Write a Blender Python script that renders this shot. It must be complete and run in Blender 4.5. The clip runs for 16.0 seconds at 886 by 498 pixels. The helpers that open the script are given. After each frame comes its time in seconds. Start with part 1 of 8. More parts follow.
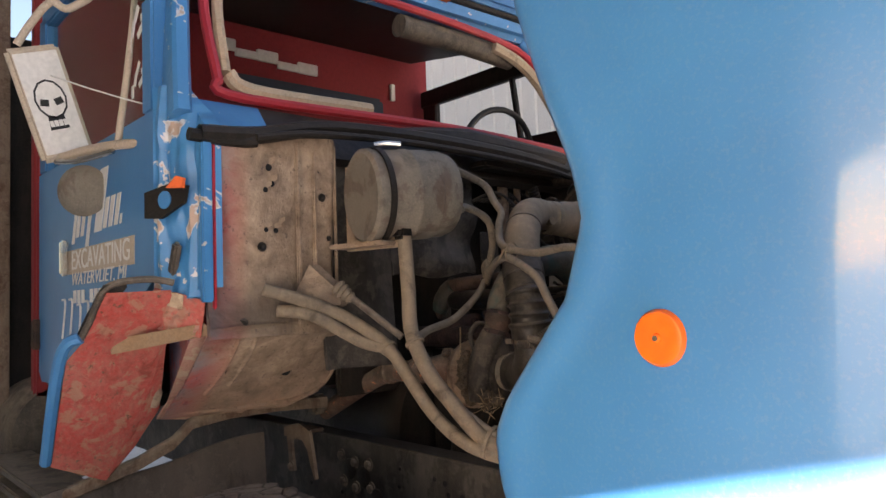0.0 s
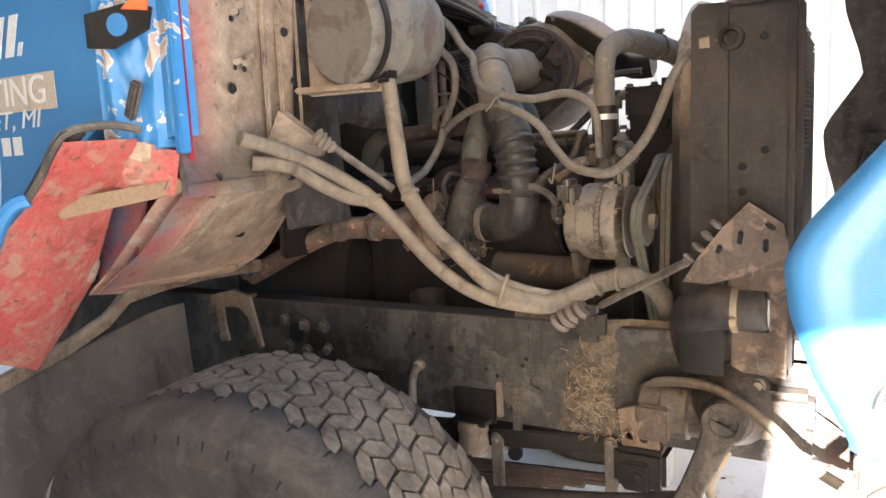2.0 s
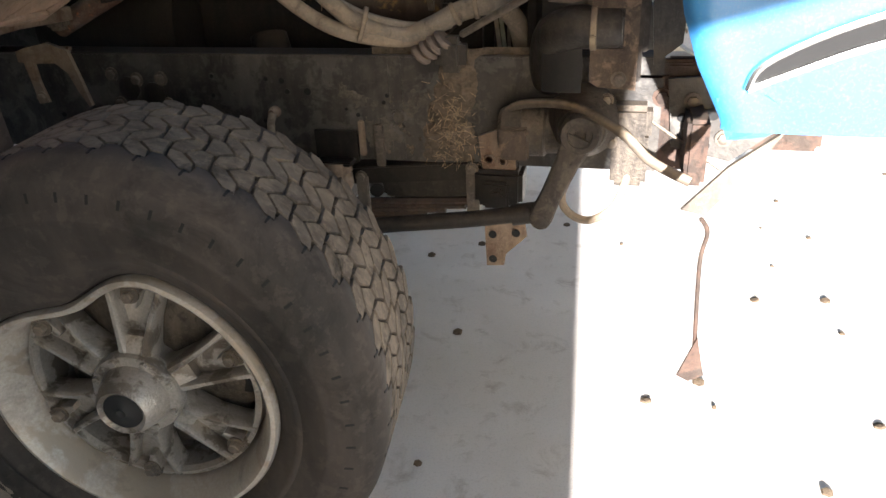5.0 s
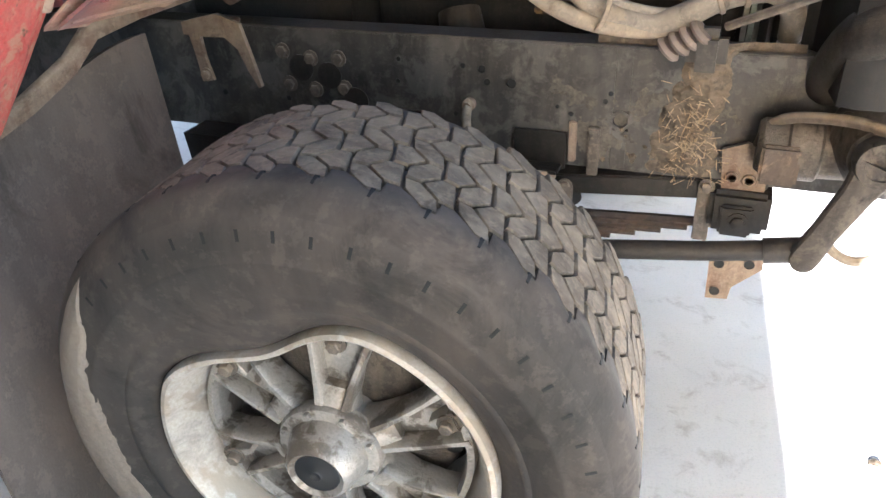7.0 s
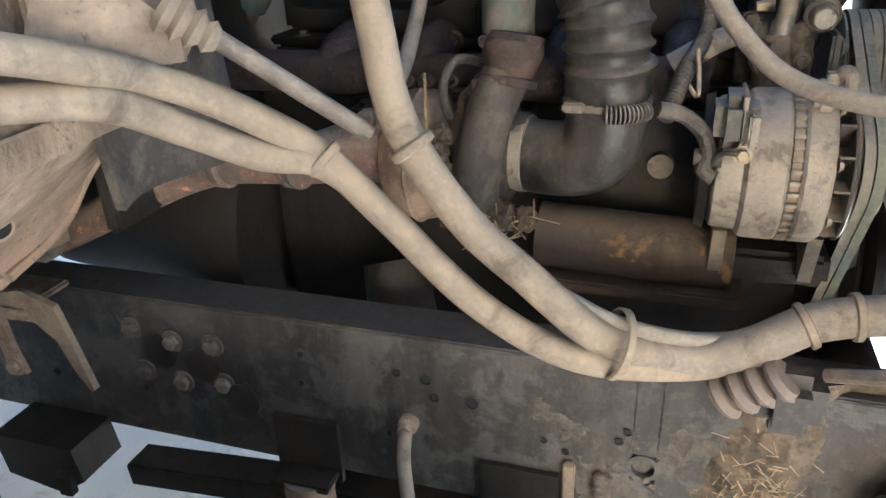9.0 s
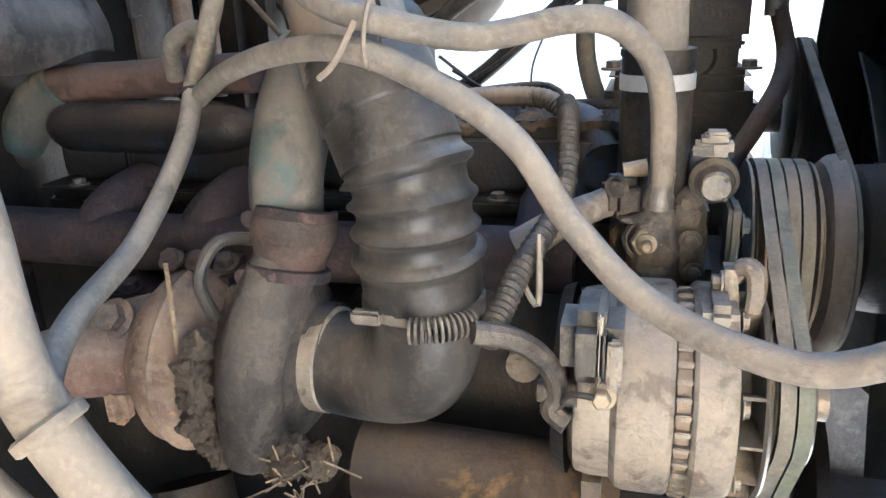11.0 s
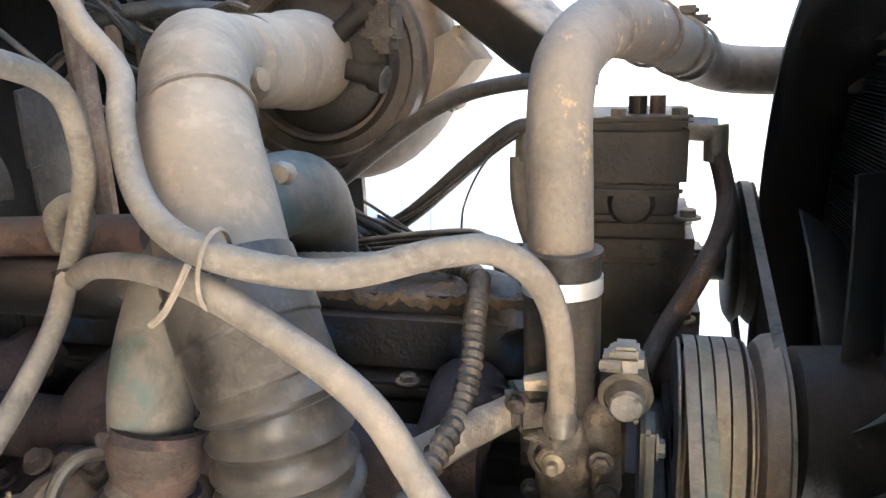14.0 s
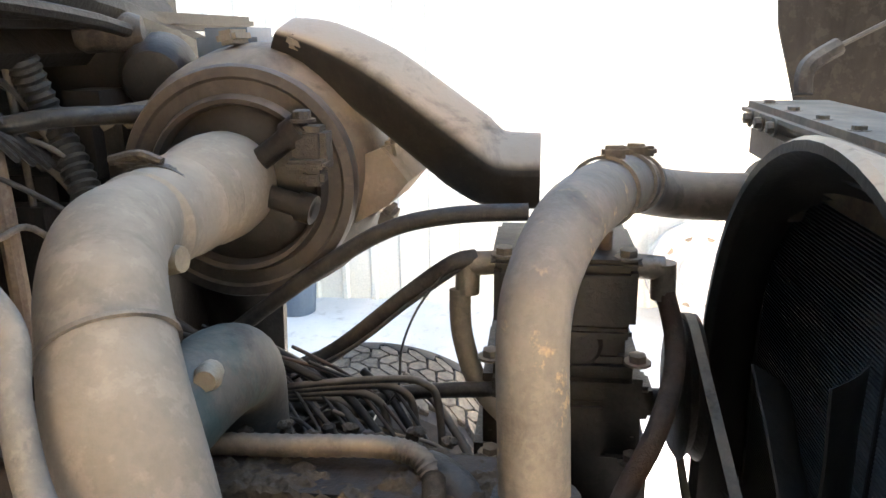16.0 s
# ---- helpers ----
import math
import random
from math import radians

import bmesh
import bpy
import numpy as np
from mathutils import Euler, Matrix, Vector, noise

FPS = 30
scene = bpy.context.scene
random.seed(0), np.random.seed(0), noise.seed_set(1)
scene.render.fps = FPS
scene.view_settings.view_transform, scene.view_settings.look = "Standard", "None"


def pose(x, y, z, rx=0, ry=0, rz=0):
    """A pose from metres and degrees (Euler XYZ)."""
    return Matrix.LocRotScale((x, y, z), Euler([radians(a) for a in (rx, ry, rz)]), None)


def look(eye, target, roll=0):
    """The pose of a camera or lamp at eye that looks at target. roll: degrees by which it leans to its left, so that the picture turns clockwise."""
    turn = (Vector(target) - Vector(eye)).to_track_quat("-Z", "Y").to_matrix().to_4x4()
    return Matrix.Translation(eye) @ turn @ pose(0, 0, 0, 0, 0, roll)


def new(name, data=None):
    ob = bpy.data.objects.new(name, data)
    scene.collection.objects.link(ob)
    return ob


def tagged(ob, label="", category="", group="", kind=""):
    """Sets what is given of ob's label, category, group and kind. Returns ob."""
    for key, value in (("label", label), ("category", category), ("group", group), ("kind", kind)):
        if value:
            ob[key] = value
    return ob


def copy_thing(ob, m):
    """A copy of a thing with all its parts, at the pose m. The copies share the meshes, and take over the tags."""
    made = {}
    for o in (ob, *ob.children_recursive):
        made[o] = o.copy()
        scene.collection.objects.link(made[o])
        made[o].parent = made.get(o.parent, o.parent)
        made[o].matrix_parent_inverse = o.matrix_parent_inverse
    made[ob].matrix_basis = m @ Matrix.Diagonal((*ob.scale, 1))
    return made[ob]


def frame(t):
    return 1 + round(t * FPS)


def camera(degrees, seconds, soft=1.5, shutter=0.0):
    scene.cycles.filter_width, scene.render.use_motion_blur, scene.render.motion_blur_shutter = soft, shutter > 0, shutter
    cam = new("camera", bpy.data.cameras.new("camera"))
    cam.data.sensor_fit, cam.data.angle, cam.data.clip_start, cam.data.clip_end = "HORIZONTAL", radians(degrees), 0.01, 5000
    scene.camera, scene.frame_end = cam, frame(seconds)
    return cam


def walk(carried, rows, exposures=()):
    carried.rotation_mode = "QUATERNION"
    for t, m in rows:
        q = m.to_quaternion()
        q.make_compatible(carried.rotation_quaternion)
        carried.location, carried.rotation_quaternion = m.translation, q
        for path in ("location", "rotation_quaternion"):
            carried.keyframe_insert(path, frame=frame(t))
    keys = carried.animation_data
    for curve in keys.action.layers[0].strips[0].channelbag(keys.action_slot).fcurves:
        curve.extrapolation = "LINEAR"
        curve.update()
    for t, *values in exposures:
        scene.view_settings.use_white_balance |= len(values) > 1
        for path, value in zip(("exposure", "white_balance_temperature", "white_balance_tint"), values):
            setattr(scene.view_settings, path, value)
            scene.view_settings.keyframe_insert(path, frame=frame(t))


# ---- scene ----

cam = camera(61.9, 16.0)
PATH = [
    (0, (1.677, -1.425, 1.511), (0.18, -0.106, 1.642), -2.0),
    (0.5, (1.534, -1.577, 1.508), (0.131, -0.152, 1.542), -2.3),
    (1, (1.36, -1.716, 1.506), (0.117, -0.151, 1.436), -2.4),
    (1.5, (1.189, -1.696, 1.483), (0.068, -0.047, 1.332), -2.5),
    (2, (1.114, -1.757, 1.501), (0.122, -0.041, 1.235), -2.7),
    (2.5, (1.087, -1.883, 1.546), (0.201, -0.12, 1.219), -2.6),
    (3, (1.073, -1.919, 1.572), (0.371, -0.087, 1.187), -2.6),
    (3.5, (1.076, -1.888, 1.525), (0.542, -0.018, 1.059), -2.6),
    (4, (1.046, -1.869, 1.477), (0.592, -0.026, 0.846), -2.6),
    (4.2, (1.031, -1.869, 1.461), (0.586, -0.049, 0.759), -2.5),
    (6.3, (0.743, -1.759, 1.452), (0.186, -0.129, 0.435), -2.1),
    (6.5, (0.684, -1.721, 1.47), (0.088, -0.106, 0.452), -2.4),
    (7, (0.568, -1.625, 1.487), (-0.073, -0.021, 0.478), -2.5),
    (7.5, (0.454, -1.432, 1.583), (-0.211, 0.176, 0.598), -2.8),
    (8, (0.364, -1.263, 1.63), (-0.294, 0.367, 0.678), -2.6),
    (8.5, (0.314, -1.086, 1.651), (-0.329, 0.574, 0.738), -2.4),
    (9, (0.369, -0.873, 1.636), (-0.212, 0.838, 0.778), -2.3),
    (9.5, (0.44, -0.677, 1.628), (-0.116, 1.07, 0.828), -2.5),
    (10, (0.437, -0.556, 1.658), (-0.091, 1.198, 0.857), -2.4),
    (10.2, (0.443, -0.522, 1.667), (-0.081, 1.244, 0.888), -2.3),
    (12.3, (0.481, -0.473, 1.637), (-0.017, 1.391, 1.11), -2.3),
    (12.5, (0.483, -0.469, 1.643), (-0.018, 1.396, 1.122), -2.4),
    (13, (0.501, -0.44, 1.682), (0.001, 1.427, 1.167), -2.3),
    (13.5, (0.512, -0.39, 1.723), (0.008, 1.476, 1.208), -2.3),
    (14, (0.537, -0.353, 1.772), (0.035, 1.512, 1.251), -2.1),
    (14.5, (0.551, -0.324, 1.837), (0.098, 1.551, 1.31), -1.9),
    (15, (0.531, -0.29, 1.872), (0.196, 1.608, 1.337), -1.6),
    (15.5, (0.51, -0.254, 1.924), (0.245, 1.651, 1.375), -1.2),
    (16, (0.47, -0.235, 1.953), (0.223, 1.671, 1.398), -0.8),
]
EXPO = [(0.0, 3.2, 6900, 22), (0.5, 3.8, 9000, 27), (1.0, 4.1, 7000, 25), (2.0, 4.35, 6250, 16), (3.0, 4.25, 5800, 13), (3.5, 3.6, 5700, 14), (4.0, 2.95, 6400, 14), (6.5, 3.95, 5900, 12), (7.0, 4.7, 5800, 12), (7.5, 5.22, 5750, 11), (8.5, 4.95, 5900, 10), (9.5, 4.85, 5450, 10), (10.0, 5.12, 5450, 10), (12.5, 5.52, 5550, 12), (14.0, 5.54, 6000, 12), (16.0, 5.03, 6500, 12)]
walk(cam, [(t, look(eye, target, roll)) for t, eye, target, roll in PATH], EXPO)

# ---- light ----
SUN_EL, SUN_AZ = 14.0, -86.5  # degrees up; degrees from +x towards +y
world = bpy.data.worlds.new("sky")
scene.world = world
world.use_nodes = True
wn = world.node_tree
bg = wn.nodes["Background"]
sky = wn.nodes.new("ShaderNodeTexSky")
sky.sky_type, sky.sun_disc = "NISHITA", False
sky.sun_elevation, sky.sun_rotation = radians(SUN_EL), radians(90 - SUN_AZ)
wn.links.new(sky.outputs[0], bg.inputs[0])
bg.inputs[1].default_value = 0.05
sun = new("sun", bpy.data.lights.new("sun", "SUN"))
sun.data.energy, sun.data.angle, sun.data.color = 5.0, radians(0.5), (1.0, 0.96, 0.9)
sun_dir = Vector((math.cos(radians(SUN_EL)) * math.cos(radians(SUN_AZ)), math.cos(radians(SUN_EL)) * math.sin(radians(SUN_AZ)), math.sin(radians(SUN_EL))))
sun.matrix_world = look(sun_dir * 30, (0, 0, 0))

# ---- materials ----
def nodes_of(name):
    m = bpy.data.materials.new(name)
    m.use_nodes = True
    return m, m.node_tree.nodes, m.node_tree.links, m.node_tree.nodes["Principled BSDF"]


def noise_node(n, l, coord, scale, detail=6, rough=0.6, distort=0.0):
    t = n.new("ShaderNodeTexNoise")
    t.inputs["Scale"].default_value, t.inputs["Detail"].default_value = scale, detail
    t.inputs["Roughness"].default_value, t.inputs["Distortion"].default_value = rough, distort
    l.new(coord, t.inputs["Vector"])
    return t.outputs["Fac"]


def ramp_node(n, l, fac, lo, hi):
    r = n.new("ShaderNodeMapRange")
    r.inputs["From Min"].default_value, r.inputs["From Max"].default_value = lo, hi
    l.new(fac, r.inputs["Value"])
    return r.outputs["Result"]


def mix_node(n, l, fac, a, b):
    x = n.new("ShaderNodeMix")
    x.data_type = "RGBA"
    for socket, v in ((x.inputs[0], fac), (x.inputs[6], a), (x.inputs[7], b)):
        if isinstance(v, (int, float)):
            socket.default_value = v
        elif isinstance(v, tuple):
            socket.default_value = (*v, 1)
        else:
            l.new(v, socket)
    return x.outputs[2]


def math_node(n, l, op, a, b):
    x = n.new("ShaderNodeMath")
    x.operation = op
    x.use_clamp = op in ("ADD", "MULTIPLY")
    for socket, v in zip(x.inputs, (a, b)):
        if isinstance(v, (int, float)):
            socket.default_value = v
        else:
            l.new(v, socket)
    return x.outputs[0]


DUST = (0.36, 0.295, 0.225)


def grimy(name, base, dust=0.4, rough=0.75, metal=0.0, second=None, cover=0.5, scale=14.0, bump=0.25, fine=160.0, settle=0.5, dust_colour=DUST, blotch=None, grease=0.5):
    """A worn surface: base with blotches of a second colour, grease, a patchy film of dust that lies thicker on upward faces, and fine relief."""
    m, n, l, b = nodes_of(name)
    geo = n.new("ShaderNodeNewGeometry")
    pos = geo.outputs["Position"]
    coarse = noise_node(n, l, pos, scale, 7, 0.65, 0.4)
    grain = noise_node(n, l, pos, fine, 4, 0.6)
    broad = noise_node(n, l, pos, scale * 0.35, 5, 0.6, 0.3)
    speck = noise_node(n, l, pos, scale * 5.0, 4, 0.7)
    run = n.new("ShaderNodeMapping")
    run.inputs["Scale"].default_value = (1.0, 1.0, 0.18)
    l.new(pos, run.inputs["Vector"])
    streak = noise_node(n, l, run.outputs[0], scale * 2.2, 4, 0.6)
    dark = tuple(c * 0.76 for c in base)
    col = mix_node(n, l, ramp_node(n, l, grain, 0.35, 0.65), dark, base)
    if second:
        col = mix_node(n, l, ramp_node(n, l, coarse, cover, cover + 0.06), second, col)
    if blotch:
        spot = noise_node(n, l, pos, scale * 2.3, 5, 0.7)
        col = mix_node(n, l, ramp_node(n, l, spot, 0.6, 0.66), col, blotch)
    split = n.new("ShaderNodeSeparateXYZ")
    l.new(geo.outputs["Normal"], split.inputs[0])
    up = ramp_node(n, l, split.outputs["Z"], 0.0, 0.85)
    patches = math_node(n, l, "ADD", math_node(n, l, "MULTIPLY", ramp_node(n, l, broad, 0.36, 0.62), 0.6), math_node(n, l, "MULTIPLY", ramp_node(n, l, streak, 0.42, 0.66), 0.45))
    patches = math_node(n, l, "ADD", patches, math_node(n, l, "MULTIPLY", ramp_node(n, l, speck, 0.53, 0.6), 0.35))
    film = math_node(n, l, "MULTIPLY", patches, dust)
    lie = math_node(n, l, "MULTIPLY", math_node(n, l, "MULTIPLY", up, ramp_node(n, l, coarse, 0.25, 0.55)), settle)
    col = mix_node(n, l, math_node(n, l, "ADD", film, lie), col, dust_colour)
    wet = math_node(n, l, "MULTIPLY", ramp_node(n, l, noise_node(n, l, pos, scale * 0.8, 6, 0.7, 0.8), 0.56, 0.68), grease)
    col = mix_node(n, l, wet, col, tuple(c * 0.3 for c in base))
    l.new(col, b.inputs["Base Color"])
    b.inputs["Metallic"].default_value, b.inputs["Specular IOR Level"].default_value = metal, 0.22
    rr = n.new("ShaderNodeMapRange")
    rr.inputs["To Min"].default_value, rr.inputs["To Max"].default_value = rough - 0.15, min(1.0, rough + 0.2)
    l.new(math_node(n, l, "ADD", math_node(n, l, "MULTIPLY", grain, 0.5), film), rr.inputs["Value"])
    l.new(rr.outputs["Result"], b.inputs["Roughness"])
    bm_ = n.new("ShaderNodeBump")
    bm_.inputs["Strength"].default_value, bm_.inputs["Distance"].default_value = min(1.0, bump * 1.8), 0.007
    both = math_node(n, l, "ADD", math_node(n, l, "MULTIPLY", speck, 0.35), math_node(n, l, "MULTIPLY", coarse, 0.6))
    l.new(math_node(n, l, "ADD", both, math_node(n, l, "MULTIPLY", grain, 0.15)), bm_.inputs["Height"])
    l.new(bm_.outputs[0], b.inputs["Normal"])
    return m


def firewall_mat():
    """Tan dusty sheet with red and grey overspray towards its outer edge, and a dark band along the ledge."""
    m, n, l, b = nodes_of("firewall")
    geo = n.new("ShaderNodeNewGeometry")
    pos = geo.outputs["Position"]
    split = n.new("ShaderNodeSeparateXYZ")
    l.new(pos, split.inputs[0])
    broad = noise_node(n, l, pos, 4.0, 5, 0.6, 0.5)
    coarse = noise_node(n, l, pos, 14.0, 6, 0.65, 0.4)
    grain = noise_node(n, l, pos, 120.0, 4, 0.6)
    speck = noise_node(n, l, pos, 60.0, 4, 0.7)
    col = mix_node(n, l, ramp_node(n, l, coarse, 0.3, 0.7), (0.14, 0.092, 0.06), (0.4, 0.3, 0.21))
    col = mix_node(n, l, math_node(n, l, "MULTIPLY", ramp_node(n, l, grain, 0.45, 0.7), 0.3), col, (0.2, 0.14, 0.1))
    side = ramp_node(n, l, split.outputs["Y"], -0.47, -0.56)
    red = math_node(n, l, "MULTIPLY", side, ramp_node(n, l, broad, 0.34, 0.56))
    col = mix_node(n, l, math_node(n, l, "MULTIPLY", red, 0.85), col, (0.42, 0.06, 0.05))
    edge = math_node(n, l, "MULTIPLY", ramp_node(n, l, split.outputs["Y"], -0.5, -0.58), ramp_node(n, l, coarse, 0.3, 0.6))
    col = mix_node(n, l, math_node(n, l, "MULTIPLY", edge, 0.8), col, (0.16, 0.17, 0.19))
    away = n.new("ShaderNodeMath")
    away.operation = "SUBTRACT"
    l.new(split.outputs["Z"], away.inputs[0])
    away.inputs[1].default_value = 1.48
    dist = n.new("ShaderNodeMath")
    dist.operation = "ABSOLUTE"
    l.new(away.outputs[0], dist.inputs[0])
    dark_tone = math_node(n, l, "MULTIPLY", ramp_node(n, l, dist.outputs[0], 0.11, 0.01), ramp_node(n, l, broad, 0.34, 0.52))
    col = mix_node(n, l, math_node(n, l, "MULTIPLY", dark_tone, 0.8), col, (0.04, 0.032, 0.026))
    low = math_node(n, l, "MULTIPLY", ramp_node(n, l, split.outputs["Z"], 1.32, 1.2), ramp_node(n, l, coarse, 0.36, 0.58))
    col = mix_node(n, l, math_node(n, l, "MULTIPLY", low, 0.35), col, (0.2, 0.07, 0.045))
    col = mix_node(n, l, math_node(n, l, "MULTIPLY", ramp_node(n, l, speck, 0.6, 0.68), 0.7), col, (0.07, 0.05, 0.04))
    l.new(col, b.inputs["Base Color"])
    b.inputs["Roughness"].default_value = 0.75
    bp = n.new("ShaderNodeBump")
    bp.inputs["Strength"].default_value, bp.inputs["Distance"].default_value = 0.8, 0.03
    l.new(math_node(n, l, "ADD", math_node(n, l, "MULTIPLY", broad, 0.8), math_node(n, l, "MULTIPLY", speck, 0.12)), bp.inputs["Height"])
    l.new(bp.outputs[0], b.inputs["Normal"])
    return m


def plain(name, colour, rough=0.5, metal=0.0):
    m, n, l, b = nodes_of(name)
    geo = n.new("ShaderNodeNewGeometry")
    grain = noise_node(n, l, geo.outputs["Position"], 60, 5)
    l.new(mix_node(n, l, ramp_node(n, l, grain, 0.3, 0.7), tuple(c * 0.82 for c in colour), colour), b.inputs["Base Color"])
    b.inputs["Roughness"].default_value, b.inputs["Metallic"].default_value = rough, metal
    return m


def blue_paint(name, gloss):
    m, n, l, b = nodes_of(name)
    geo = n.new("ShaderNodeNewGeometry")
    broad = noise_node(n, l, geo.outputs["Position"], 3.0, 4)
    grain = noise_node(n, l, geo.outputs["Position"], 220, 3)
    col = mix_node(n, l, ramp_node(n, l, broad, 0.3, 0.7), (0.029, 0.158, 0.36), (0.036, 0.192, 0.42))
    l.new(mix_node(n, l, math_node(n, l, "MULTIPLY", ramp_node(n, l, grain, 0.5, 0.75), 0.12), col, (0.3, 0.3, 0.28)), b.inputs["Base Color"])
    b.inputs["Roughness"].default_value = 0.42 if gloss else 0.6
    b.inputs["Coat Weight"].default_value = 0.4 if gloss else 0.2
    b.inputs["Coat Roughness"].default_value = 0.08 if gloss else 0.3
    return m


def chipped_paint(name, level):
    """Blue paint with bare tan patches, pale primer edges and a little grime."""
    m, n, l, b = nodes_of(name)
    geo = n.new("ShaderNodeNewGeometry")
    pos = geo.outputs["Position"]
    big = noise_node(n, l, pos, 8.0, 4, 0.55, 0.6)
    small = noise_node(n, l, pos, 30.0, 3, 0.5, 0.3)
    grime = noise_node(n, l, pos, 5.0, 5, 0.6)
    col = mix_node(n, l, ramp_node(n, l, grime, 0.3, 0.7), (0.03, 0.165, 0.36), (0.042, 0.22, 0.47))
    col = mix_node(n, l, ramp_node(n, l, big, level - 0.02, level - 0.01), col, (0.5, 0.5, 0.5))
    col = mix_node(n, l, ramp_node(n, l, big, level, level + 0.015), col, (0.42, 0.3, 0.23))
    col = mix_node(n, l, ramp_node(n, l, small, 0.68, 0.7), col, (0.5, 0.44, 0.4))
    l.new(col, b.inputs["Base Color"])
    b.inputs["Roughness"].default_value = 0.45
    b.inputs["Coat Weight"].default_value, b.inputs["Coat Roughness"].default_value = 0.3, 0.2
    bp = n.new("ShaderNodeBump")
    bp.inputs["Strength"].default_value, bp.inputs["Distance"].default_value = 0.5, 0.02
    l.new(grime, bp.inputs["Height"])
    l.new(bp.outputs[0], b.inputs["Normal"])
    return m


def glass_mat(name):
    m, n, l, b = nodes_of(name)
    b.inputs["Base Color"].default_value = (0.9, 0.95, 0.93, 1)
    b.inputs["Roughness"].default_value, b.inputs["Transmission Weight"].default_value, b.inputs["IOR"].default_value = 0.02, 1.0, 1.1
    return m


